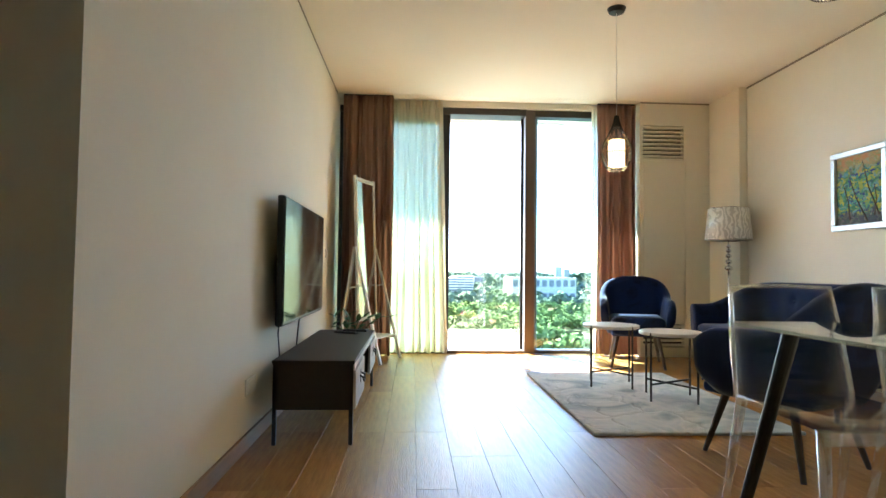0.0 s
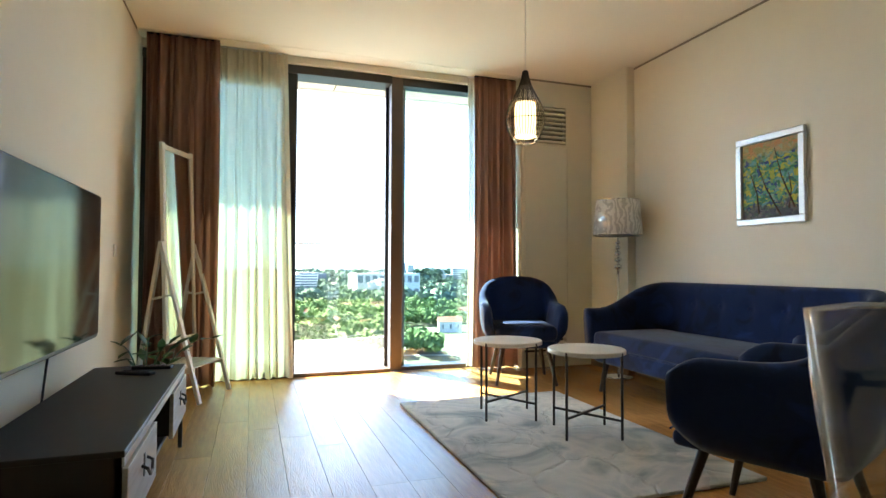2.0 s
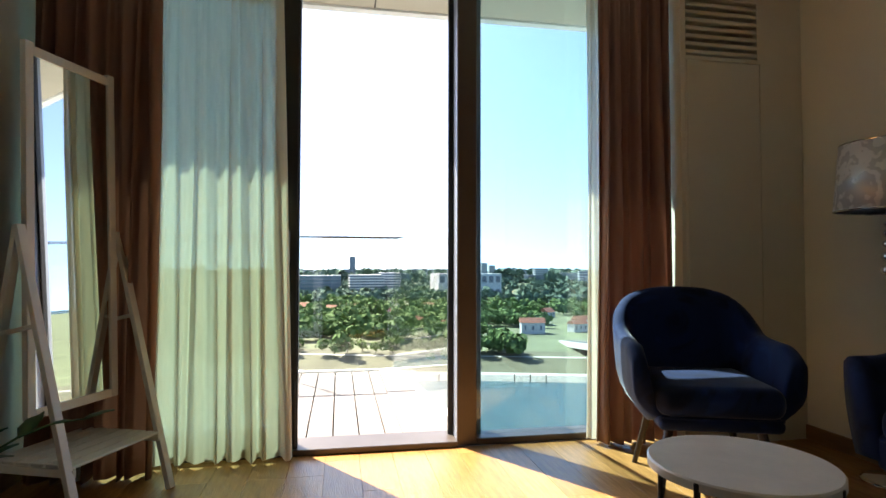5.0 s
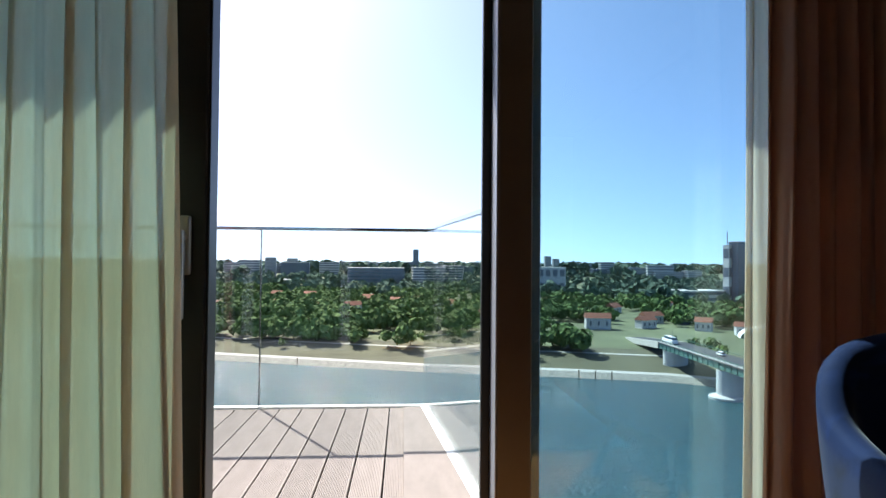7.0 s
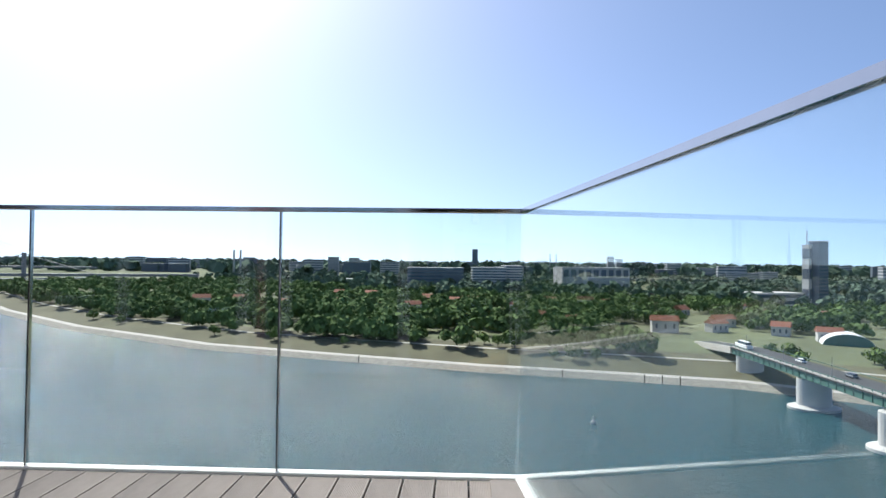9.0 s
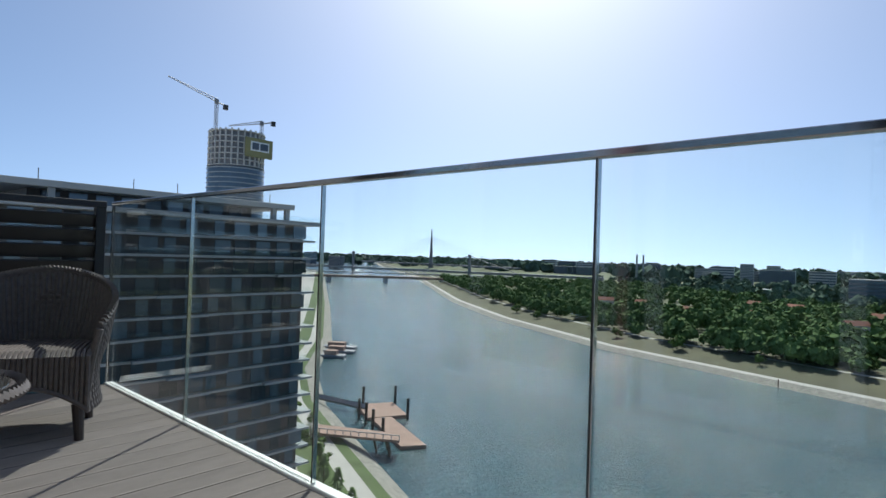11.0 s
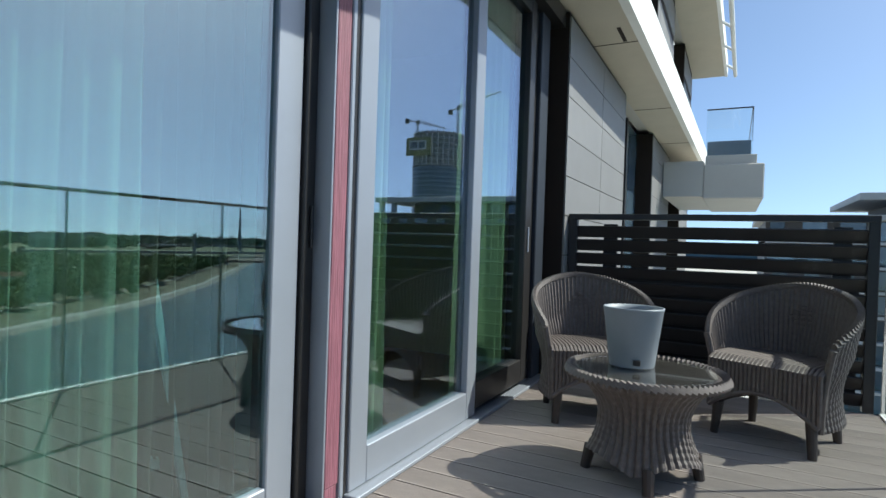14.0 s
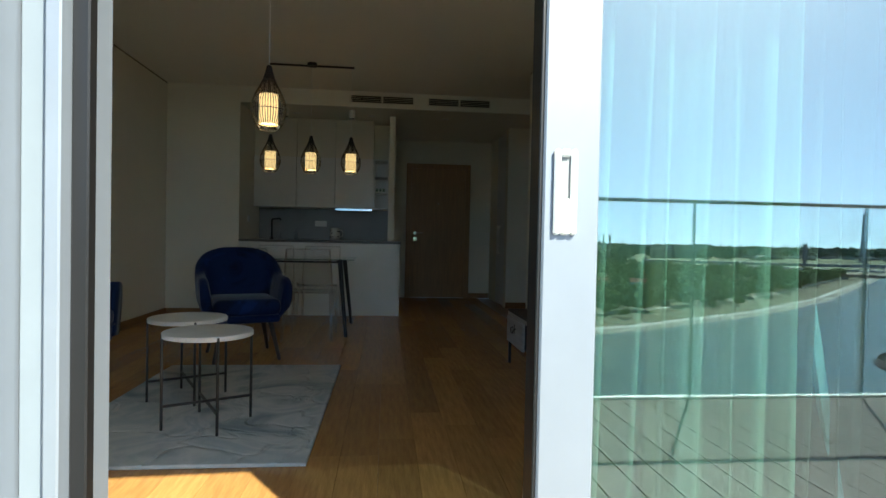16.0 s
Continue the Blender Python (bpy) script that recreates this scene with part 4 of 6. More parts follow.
def television():
    t = thing("television", "large flat black television on a wall arm", "television")
    x, y0, y1, z0, z1 = -0.10, 3.93, 5.22, 0.565, 1.275
    part("case", box(x - 0.045, x - 0.004, y0, y1, z0, z1, 0.008), "black", t)
    part("screen", box(x - 0.004, x, y0 + 0.010, y1 - 0.010, z0 + 0.022, z1 - 0.010), "screen", t, "dark glossy screen")
    part("back_box", box(x - 0.075, x - 0.045, y0 + 0.25, y1 - 0.25, z0 + 0.08, z1 - 0.2, 0.01), "black", t)
    part("wall_arm", box(W, x - 0.07, 4.45, 4.7, 0.85, 1.05, 0.004), "black", t)
    part("cable", tube([(-0.17, 4.75, 0.60), (-0.185, 4.76, 0.5), (-0.19, 4.74, 0.38), (-0.19, 4.7, 0.28)], 0.005, seg=6), "black", t)
    part("cable", tube([(-0.17, 4.15, 0.60), (-0.18, 4.16, 0.5), (-0.185, 4.22, 0.4), (-0.19, 4.3, 0.2), (-0.17, 4.45, 0.03)], 0.004, seg=6), "black", t)


television()


def remote(x, y, turn, label):
    t = thing("remote_control", label, "remote control", pose(x, y, 0.42, 0, 0, turn), "remotes on the bench")
    part("body", box(-0.022, 0.022, -0.09, 0.09, 0, 0.016, 0.005, seg=2), "black", t)
    bm = bmesh.new()
    for i in range(3):
        for j in range(8):
            box(-0.015 + i * 0.012, -0.008 + i * 0.012, -0.07 + j * 0.017, -0.06 + j * 0.017, 0.0155, 0.018, bm=bm)
    part("buttons", bm, "blackwood", t)


remote(0.12, 4.92, 62, "black remote control with rubber buttons on the bench")
remote(0.17, 5.06, 80, "slim black remote control lying on the bench")


def leaf_mesh(bm, p, d, size, rnd):
    d = Vector(d).normalized()
    s = d.cross(Vector((0, 0, 1)))
    s = s.normalized() if s.length > 0.01 else Vector((1, 0, 0))
    n = s.cross(d)
    p = Vector(p)
    mid = [p + d * size * f + n * size * b for f, b in ((0, 0), (0.3, 0.06), (0.65, 0.05), (1, -0.05))]
    w = (0.02, 0.24, 0.22, 0.0)
    L = [bm.verts.new(c + s * size * k - n * size * 0.05) for c, k in zip(mid, w)]
    C = [bm.verts.new(c) for c in mid]
    R = [bm.verts.new(c - s * size * k - n * size * 0.05) for c, k in zip(mid, w)]
    for i in range(3):
        bm.faces.new((L[i], L[i + 1], C[i + 1], C[i]))
        bm.faces.new((C[i], C[i + 1], R[i + 1], R[i]))


def plant():
    rnd = random.Random(11)
    t = thing("house_plant", "green leafy plant in a pot behind the bench", "plant", pose(0.08, 5.42, 0))
    part("pot", lathe([(0, 0), (0.08, 0), (0.095, 0.2), (0.10, 0.22), (0.092, 0.22), (0.085, 0.19), (0, 0.19)], seg=28), "blackwood", t)
    for k, (dx, dy, h, reach) in enumerate(((-0.10, -0.12, 0.33, 5), (0.16, 0.20, 0.30, 6), (0.30, 0.48, 0.34, 7), (0.0, 0.10, 0.34, 6), (-0.05, 0.25, 0.28, 5), (0.12, -0.05, 0.32, 5))):
        pts = [(dx * f, dy * f, 0.18 + h * (1 - (1 - f) ** 2) - (0.06 * f * f if reach > 6 else 0)) for f in [i / 6 for i in range(7)]]
        part("stem", tube(pts, 0.005, seg=6, r1=0.0025), "green", t)
        for i in range(reach):
            f = 0.4 + 0.6 * i / (reach - 1)
            q = pts[min(6, int(f * 6))]
            bm = bmesh.new()
            leaf_mesh(bm, q, (dx + rnd.uniform(-0.25, 0.25), dy + rnd.uniform(-0.25, 0.25), rnd.uniform(-0.05, 0.25)), rnd.uniform(0.07, 0.12), rnd)
            part("leaf", bm, "green", t, smooth=True)


plant()


def standing_mirror():
    t = thing("standing_mirror", "white wooden standing mirror on an A-frame with a shelf", "mirror")
    A, B = Vector((0.045, 6.215, 0)), Vector((0.20, 6.615, 0))
    u = (B - A).normalized()
    f = Vector((u.y, -u.x, 0))
    lo, hi = 0.385, 1.775
    tilt = 0.04

    def pt(s, z, d=0.0):
        return A + u * s + f * (d - tilt * (z - 1.07)) + Vector((0, 0, z))

    def bar(a, b, w, d, name, material="white", label=""):
        ax = (b - a).normalized()
        side = f.cross(ax).normalized()
        fw = ax.cross(side).normalized()
        bm = bmesh.new()
        vs = [bm.verts.new(e + side * (sx * w / 2) + fw * (sy * d / 2)) for e in (a, b) for sx, sy in ((-1, -1), (1, -1), (1, 1), (-1, 1))]
        for q in ((0, 1, 2, 3), (7, 6, 5, 4), (0, 4, 5, 1), (1, 5, 6, 2), (2, 6, 7, 3), (3, 7, 4, 0)):
            bm.faces.new([vs[i] for i in q])
        bmesh.ops.bevel(bm, geom=list(bm.edges), offset=0.002, segments=1, affect="EDGES")
        return part(name, bm, material, t, label)

    ln = (B - A).length
    bar(pt(0.0175, lo - 0.0), pt(0.0175, hi), 0.035, 0.025, "frame_side")
    bar(pt(ln - 0.0175, lo), pt(ln - 0.0175, hi), 0.035, 0.025, "frame_side")
    bar(pt(0.035, lo + 0.0175), pt(ln - 0.035, lo + 0.0175), 0.035, 0.024, "frame_rail")
    bar(pt(0.035, hi - 0.03), pt(ln - 0.035, hi - 0.03), 0.035, 0.024, "frame_rail")
    bm = bmesh.new()
    bm.faces.new([bm.verts.new(pt(s, z, 0.005)) for s, z in ((0.035, lo + 0.035), (ln - 0.035, lo + 0.035), (ln - 0.035, hi - 0.047), (0.035, hi - 0.047))])
    part("mirror_glass", bm, "mirror", t, "silvered mirror glass")
    bm = bmesh.new()
    bm.faces.new([bm.verts.new(pt(s, z, -0.005)) for s, z in ((0.035, lo + 0.035), (ln - 0.035, lo + 0.035), (ln - 0.035, hi - 0.047), (0.035, hi - 0.047))])
    part("mirror_back", bm, "white", t)
    for s in (-0.02, ln + 0.02):
        top = pt(s, 1.09)
        foot = A + u * s + f * 0.285
        rear = A + u * s - f * 0.17
        bar(top, foot, 0.035, 0.022, "front_leg")
        bar(top + u * 0.001, rear, 0.035, 0.022, "rear_leg")
        bar(top.lerp(foot, 0.33), top.lerp(rear, 0.36), 0.025, 0.016, "leg_tie")
        part("knob", lathe([(0, top.z - 0.03), (0.013, top.z - 0.03), (0.013, top.z - 0.012), (0, top.z - 0.012)], seg=12, at=(top.x, top.y)), "black", t)
    for k in range(6):
        d = -0.10 + k * 0.062
        a = A + u * (-0.005) + f * d + Vector((0, 0, 0.235))
        bar(a, a + u * (ln + 0.01), 0.010 if k in (0, 5) else 0.012, 0.052, "shelf_slat")
    for s in (-0.002, ln + 0.002):
        bar(A + u * s + f * -0.13 + Vector((0, 0, 0.215)), A + u * s + f * 0.24 + Vector((0, 0, 0.215)), 0.03, 0.018, "shelf_rail")


standing_mirror()


def painting():
    t = thing("painting", "abstract garden painting in a silver white frame", "painting")
    y0, y1, z0, z1, x = 4.48, 4.99, 1.205, 1.795, E_
    for a, b, c, d in ((y0, y1, z0, z0 + 0.045), (y0, y1, z1 - 0.045, z1), (y0, y0 + 0.045, z0 + 0.045, z1 - 0.045), (y1 - 0.045, y1, z0 + 0.045, z1 - 0.045)):
        part("frame", box(x - 0.03, x - 0.002, a, b, c, d, 0.006), "lampframe", t)
    bm = bmesh.new()
    bm.faces.new([bm.verts.new((x - 0.012, y, z)) for y, z in ((y0 + 0.045, z0 + 0.045), (y1 - 0.045, z0 + 0.045), (y1 - 0.045, z1 - 0.045), (y0 + 0.045, z1 - 0.045))])
    part("canvas", bm, "canvas", t, "brushed colours in green, blue and orange")
    rnd = random.Random(2)
    for a, b in (((4.56, 1.30), (4.70, 1.70)), ((4.66, 1.26), (4.83, 1.62)), ((4.60, 1.30), (4.60, 1.52)), ((4.82, 1.28), (4.88, 1.55))):
        part("brush_stroke", tube([(x - 0.0125, a[0], a[1]), (x - 0.0125, (a[0] + b[0]) / 2 + rnd.uniform(-0.02, 0.02), (a[1] + b[1]) / 2), (x - 0.0125, b[0], b[1])], 0.006, seg=6, r1=0.002), "bark", t)


M["lampframe"] = mat("silver_white_frame", (0.70, 0.70, 0.69), 0.35, 0.4, var=0.08, scale=20)
M["canvas"] = mat("oil_canvas", (0.2, 0.3, 0.2), 0.6, var=0, bump=0.5, bump_scale=60)
nt = M["canvas"].node_tree
tc = nt.nodes.new("ShaderNodeTexCoord")
nz = nt.nodes.new("ShaderNodeTexNoise")
nz.inputs["Scale"].default_value, nz.inputs["Detail"].default_value = 9, 2
vo = nt.nodes.new("ShaderNodeTexVoronoi")
vo.inputs["Scale"].default_value = 38
mp2 = nt.nodes.new("ShaderNodeMapping")
mp2.inputs["Scale"].default_value = (1, 1, 1.7)
mp2.inputs["Rotation"].default_value = (0.6, 0, 0)
mxv = nt.nodes.new("ShaderNodeMix")
mxv.data_type = "RGBA"
mxv.inputs["Factor"].default_value = 0.08
nt.links.new(tc.outputs["Object"], mxv.inputs["A"])
nt.links.new(nz.outputs["Color"], mxv.inputs["B"])
nt.links.new(mxv.outputs["Result"], mp2.inputs[0])
nt.links.new(mp2.outputs[0], vo.inputs[0])
sep = nt.nodes.new("ShaderNodeSeparateXYZ")
nt.links.new(tc.outputs["Object"], sep.inputs[0])
sc = nt.nodes.new("ShaderNodeSeparateColor")
nt.links.new(vo.outputs["Color"], sc.inputs[0])
low = ramp(M["canvas"], sc.outputs[0], [(0.0, (0.02, 0.03, 0.05)), (0.3, (0.05, 0.05, 0.07)), (0.6, (0.04, 0.08, 0.06)), (0.85, (0.12, 0.11, 0.10))])
midr = ramp(M["canvas"], sc.outputs[0], [(0.0, (0.01, 0.03, 0.20)), (0.22, (0.03, 0.16, 0.06)), (0.42, (0.06, 0.28, 0.18)), (0.6, (0.22, 0.33, 0.05)), (0.78, (0.50, 0.45, 0.04)), (0.93, (0.10, 0.30, 0.30))])
hir = ramp(M["canvas"], sc.outputs[0], [(0.0, (0.25, 0.28, 0.08)), (0.4, (0.45, 0.30, 0.12)), (0.7, (0.50, 0.22, 0.07)), (0.9, (0.35, 0.36, 0.18))])


def blend(lo_, hi_, a, b):
    r = nt.nodes.new("ShaderNodeMapRange")
    r.inputs["From Min"].default_value, r.inputs["From Max"].default_value = a, b
    ad = nt.nodes.new("ShaderNodeMath")
    ad.operation = "MULTIPLY_ADD"
    ad.inputs[1].default_value = 0.22
    nt.links.new(nz.outputs[0], ad.inputs[0])
    nt.links.new(sep.outputs[2], ad.inputs[2])
    nt.links.new(ad.outputs[0], r.inputs[0])
    mx = nt.nodes.new("ShaderNodeMix")
    mx.data_type = "RGBA"
    nt.links.new(r.outputs[0], mx.inputs["Factor"])
    nt.links.new(lo_, mx.inputs["A"])
    nt.links.new(hi_, mx.inputs["B"])
    return mx.outputs["Result"]


nt.links.new(blend(blend(low.outputs[0], midr.outputs[0], 1.42, 1.48), hir.outputs[0], 1.74, 1.80), nt.nodes["Principled BSDF"].inputs["Base Color"])
painting()


def wall_plate(name, x, y, z, nx, ny, label, category, sockets=1):
    t = thing(name, label, category)
    w = 0.04 * sockets
    if nx:
        part("plate", box(min(x, x + nx * 0.009), max(x, x + nx * 0.009), y - w, y + w, z - 0.04, z + 0.04, 0.002), "white", t)
        part("rocker", box(min(x + nx * 0.009, x + nx * 0.013), max(x + nx * 0.009, x + nx * 0.013), y - w + 0.015, y + w - 0.015, z - 0.025, z + 0.025, 0.001), "white", t)
    else:
        part("plate", box(x - w, x + w, min(y, y + ny * 0.009), max(y, y + ny * 0.009), z - 0.04, z + 0.04, 0.002), "white", t)
        part("rocker", box(x - w + 0.015, x + w - 0.015, min(y + ny * 0.009, y + ny * 0.013), max(y + ny * 0.009, y + ny * 0.013), z - 0.025, z + 0.025, 0.001), "white", t)


wall_plate("light_switch", W, 6.05, 1.02, 1, 0, "white light switch on the wall by the curtain", "switch")
wall_plate("power_socket", E_, 2.3, 0.30, -1, 0, "white power socket low on the wall", "socket")
wall_plate("power_socket", W, 3.72, 0.30, 1, 0, "white power socket behind the media bench", "socket", 2)
wall_plate("light_switch", 2.98, 0.75, 1.15, -1, 0, "white light switch on the kitchen side wall", "switch")
wall_plate("power_socket", 2.15, 0.152, 1.12, 0, 1, "white double socket on the kitchen backsplash", "socket", 2)


# ---- dining place ----
def dining_table():
    t = thing("dining_table", "glass dining table on slanted black metal legs", "dining table")
    x0, x1, y0, y1 = 1.56, 2.80, 1.78, 2.57
    part("tabletop", box(x0, x1, y0, y1, 0.722, 0.732, 0.002), "table_glass", t, "clear green-edged glass top")
    for x, y, fx, fy in ((x0 + 0.14, y0 + 0.10, x0 + 0.06, y0 + 0.02), (x0 + 0.14, y1 - 0.10, x0 + 0.06, y1 + 0.08), (x1 - 0.14, y0 + 0.10, x1 - 0.06, y0 + 0.02), (x1 - 0.14, y1 - 0.10, x1 - 0.06, y1 + 0.08)):
        part("leg", tube([(x, y, 0.72), (fx, fy, 0)], 0.024, r1=0.015, seg=14), "black", t)
        part("leg_plate", lathe([(0, 0.712), (0.035, 0.712), (0.035, 0.7215), (0, 0.7215)], seg=20, at=(x, y)), "black", t)
    part("under_rail", box(x0 + 0.13, x1 - 0.13, y0 + 0.09, y0 + 0.11, 0.69, 0.71), "black", t)
    part("under_rail", box(x0 + 0.13, x1 - 0.13, y1 - 0.11, y1 - 0.09, 0.69, 0.71), "black", t)


dining_table()


def ghost_chair(m):
    """A clear moulded chair that faces +y."""
    t = thing("clear_chair", "transparent moulded plastic dining chair at the glass table", "chair", m, "clear chairs at the dining table")
    bm = box(-0.215, 0.215, -0.20, 0.22, 0.435, 0.455, 0.008, seg=2)
    for v in bm.verts:
        v.co.z -= 0.015 * (1 - (v.co.x / 0.215) ** 2) * (1 - (v.co.y / 0.22) ** 2)
    part("seat", bm, "clear", t, smooth=True)
    part("apron", box(-0.20, 0.20, 0.185, 0.20, 0.39, 0.436, 0.004), "clear_edge", t)
    rows = []
    for j in range(12):
        f = j / 11
        z = 0.44 + 0.39 * f
        y = -0.195 - 0.075 * f
        w = 0.215 - 0.025 * f + 0.012 * math.sin(f * 3)
        rows.append([(-w, y, z), (-w * 0.5, y - 0.018, z), (0, y - 0.024, z), (w * 0.5, y - 0.018, z), (w, y, z), (w, y - 0.008, z), (w * 0.5, y - 0.026, z), (0, y - 0.032, z), (-w * 0.5, y - 0.026, z), (-w, y - 0.008, z)])
    part("backrest", shell(rows), "clear", t, smooth=True)
    part("back_rim", tube([(-0.215, -0.20, 0.44), (-0.205, -0.235, 0.65), (-0.19, -0.272, 0.83), (0, -0.30, 0.835), (0.19, -0.272, 0.83), (0.205, -0.235, 0.65), (0.215, -0.20, 0.44)], 0.008, seg=8), "clear_edge", t, smooth=True)
    for sx in (-1, 1):
        part("leg", tube([(sx * 0.195, 0.195, 0.44), (sx * 0.205, 0.22, 0.2), (sx * 0.215, 0.235, 0)], 0.019, r1=0.012, seg=12), "clear_edge", t, smooth=True)
        part("leg", tube([(sx * 0.20, -0.19, 0.44), (sx * 0.21, -0.24, 0.2), (sx * 0.22, -0.28, 0)], 0.019, r1=0.012, seg=12), "clear_edge", t, smooth=True)
    return t


for cx, cy, rz in ((1.95, 2.62, 180), (2.50, 2.62, 180), (1.98, 1.72, 0), (2.50, 1.72, 0)):
    ghost_chair(pose(cx, cy, 0, 0, 0, rz))


# ---- kitchen and hall ----
def kitchen():
    t = thing("kitchen_counter", "white kitchen counter unit with plain panelled front", "kitchen unit")
    part("body", box(1.105, 2.978, 0.76, 1.185, 0.0, 0.87), "white", t)
    part("body", box(1.237, 2.978, 0.154, 0.758, 0.0, 0.87), "white", t)
    part("front_panel", box(1.105, 2.978, 1.185, 1.20, 0.005, 0.868, 0.001), "white", t)
    part("end_panel", box(1.09, 1.105, 0.76, 1.20, 0.0, 0.868, 0.001), "white", t)
    bm = box(1.08, 2.976, 0.752, 1.22, 0.872, 0.90, 0.002)
    box(1.238, 2.976, 0.156, 0.752, 0.872, 0.90, bm=bm)
    solo("worktop", bm, "counter", "dark brown stone worktop on the kitchen counter", "worktop")
    solo("backsplash", box(1.238, 2.976, 0.151, 0.160, 0.902, 1.32), "splash", "plain grey backsplash panel behind the worktop", "backsplash")
    for i, (xa, xb) in enumerate(((2.44, 2.976), (1.94, 2.436), (1.44, 1.936))):
        c = thing("wall_cabinet", "white handleless wall cabinet over the worktop", "cabinet", group="kitchen wall cabinets")
        part("body", box(xa, xb, 0.152, 0.48, 1.325, 1.98), "white", c)
        part("door", box(xa + 0.002, xb - 0.002, 0.48, 0.498, 1.325, 1.98, 0.001), "white", c)
        part("filler", box(xa, xb, 0.152, 0.46, 1.984, 2.49), "cream", c)
    hood = thing("cooker_hood", "slim stainless cooker hood under the wall cabinet", "cooker hood")
    part("body", box(1.45, 1.93, 0.20, 0.50, 1.29, 1.323, 0.003), "steel", hood)
    s = thing("open_shelf", "white open shelf unit with glasses", "shelf")
    part("back", box(1.24, 1.436, 0.152, 0.17, 1.325, 1.98), "white", s)
    for x in (1.24, 1.42):
        part("side", box(x, x + 0.016, 0.17, 0.498, 1.325, 1.98), "white", s)
    for z in (1.325, 1.54, 1.75, 1.964):
        part("shelf", box(1.256, 1.42, 0.17, 0.49, z, z + 0.016), "white", s)
    for x in (1.30, 1.345, 1.39):
        g = lathe([(0, 1.557), (0.015, 1.557), (0.018, 1.60), (0.016, 1.60), (0.013, 1.56), (0, 1.56)], seg=14, at=(x, 0.42))
        solo("drinking_glass", g, "table_glass", "small clear glass on the open shelf", "glass", "glasses on the shelf")
    tap = thing("tap", "black swan-neck kitchen tap on the worktop", "tap")
    part("spout", tube([(2.75, 0.45, 0.90), (2.75, 0.45, 1.14), (2.74, 0.46, 1.16), (2.64, 0.52, 1.17), (2.62, 0.53, 1.15)], 0.012), "frame_in", tap)
    part("base", lathe([(0, 0.90), (0.025, 0.90), (0.025, 0.92), (0, 0.92)], seg=16, at=(2.75, 0.45)), "frame_in", tap)
    for x, h in ((2.64, 0.12), (2.43, 0.16)):
        b = lathe([(0, 0.90), (0.022, 0.90), (0.024, 0.90 + h * 0.6), (0.008, 0.90 + h * 0.8), (0.008, 0.90 + h), (0, 0.90 + h)], seg=16, at=(x, 0.5))
        solo("bottle", b, "splash", "small dark soap bottle beside the tap", "bottle", "bottles by the sink", smooth=True)
    k = thing("jug", "patterned grey jug with a handle on the worktop", "jug", pose(1.92, 0.6, 0.90))
    part("body", lathe([(0, 0), (0.055, 0), (0.07, 0.06), (0.06, 0.13), (0.052, 0.16), (0.047, 0.16), (0.055, 0.12), (0, 0.02)], seg=24), "marble", k, smooth=True)
    part("handle", tube([(-0.058, 0, 0.14), (-0.10, 0, 0.12), (-0.10, 0, 0.06), (-0.066, 0, 0.04)], 0.007), "marble", k)
    rnd = random.Random(4)
    for i in range(12):
        a = rnd.uniform(0.2, 2.9)
        z = rnd.uniform(0.03, 0.13)
        b = lathe([(0, 0), (0.008, 0), (0.008, 0.004), (0, 0.004)], seg=8)
        bmesh.ops.rotate(b, verts=b.verts, cent=(0, 0, 0), matrix=Matrix.Rotation(radians(-90), 3, "X"))
        bmesh.ops.translate(b, verts=b.verts, vec=(0, 0.064, z))
        bmesh.ops.rotate(b, verts=b.verts, cent=(0, 0, 0), matrix=Matrix.Rotation(a - math.pi / 2, 3, "Z"))
        part("spot", b, "blackwood", k)


kitchen()
for gx in (0.02, 0.95):
    g = thing("air_outlet", "dark slotted air outlet in the soffit face", "air outlet", group="soffit outlets")
    part("frame", box(gx, gx + 0.77, 1.20, 1.212, 2.55, 2.64, 0.002), "cream", g)
    for j in range(2):
        for i in range(4):
            part("slot", box(gx + 0.015 + j * 0.38, gx + 0.37 + j * 0.38, 1.21, 1.216, 2.558 + i * 0.02, 2.572 + i * 0.02), "dark_gap", g)
for sx, sy in ((2.42, 0.72), (1.47, 0.72), (0.52, 0.72)):
    s = thing("ceiling_spot", "small round recessed ceiling spotlight, lit", "spotlight", pose(sx, sy, 2.5), "recessed hall spots")
    part("ring", lathe([(0.032, -0.004), (0.045, -0.004), (0.045, 0), (0.032, 0)], seg=24), "white", s)
    part("lens", lathe([(0, -0.002), (0.032, -0.002)], seg=24), "spot_on", s)
for sx, sy in ((2.50, 0.98), (1.70, 1.0)):
    s = thing("ceiling_can", "white cylinder ceiling lamp under the soffit", "ceiling lamp", pose(sx, sy, 2.5), "white ceiling cans")
    part("body", lathe([(0, -0.10), (0.036, -0.10), (0.036, 0), (0, 0)], seg=24), "white", s)
    part("recess", lathe([(0, -0.101), (0.03, -0.101)], seg=24), "dark_gap", s)

ed = tagged(new("door_3"), "brown oak veneer entrance door, closed", "door", "", "structure")
part("door_leaf", box(0.01, 0.87, -0.94, -0.90, 0.01, 2.05, 0.002), "door", ed)
for x0, x1, z0, z1 in ((-0.07, 0.008, 0, 2.13), (0.872, 0.95, 0, 2.13), (0.008, 0.872, 2.052, 2.13)):
    part("door_frame", box(x0, x1, -0.948, -0.89, z0, z1, 0.003), "door", ed)
bm = lathe([(0, 0), (0.026, 0), (0.026, 0.008), (0, 0.008)], seg=18)
bmesh.ops.rotate(bm, verts=bm.verts, cent=(0, 0, 0), matrix=Matrix.Rotation(radians(-90), 3, "X"))
bmesh.ops.translate(bm, verts=bm.verts, vec=(0.80, -0.90, 1.03))
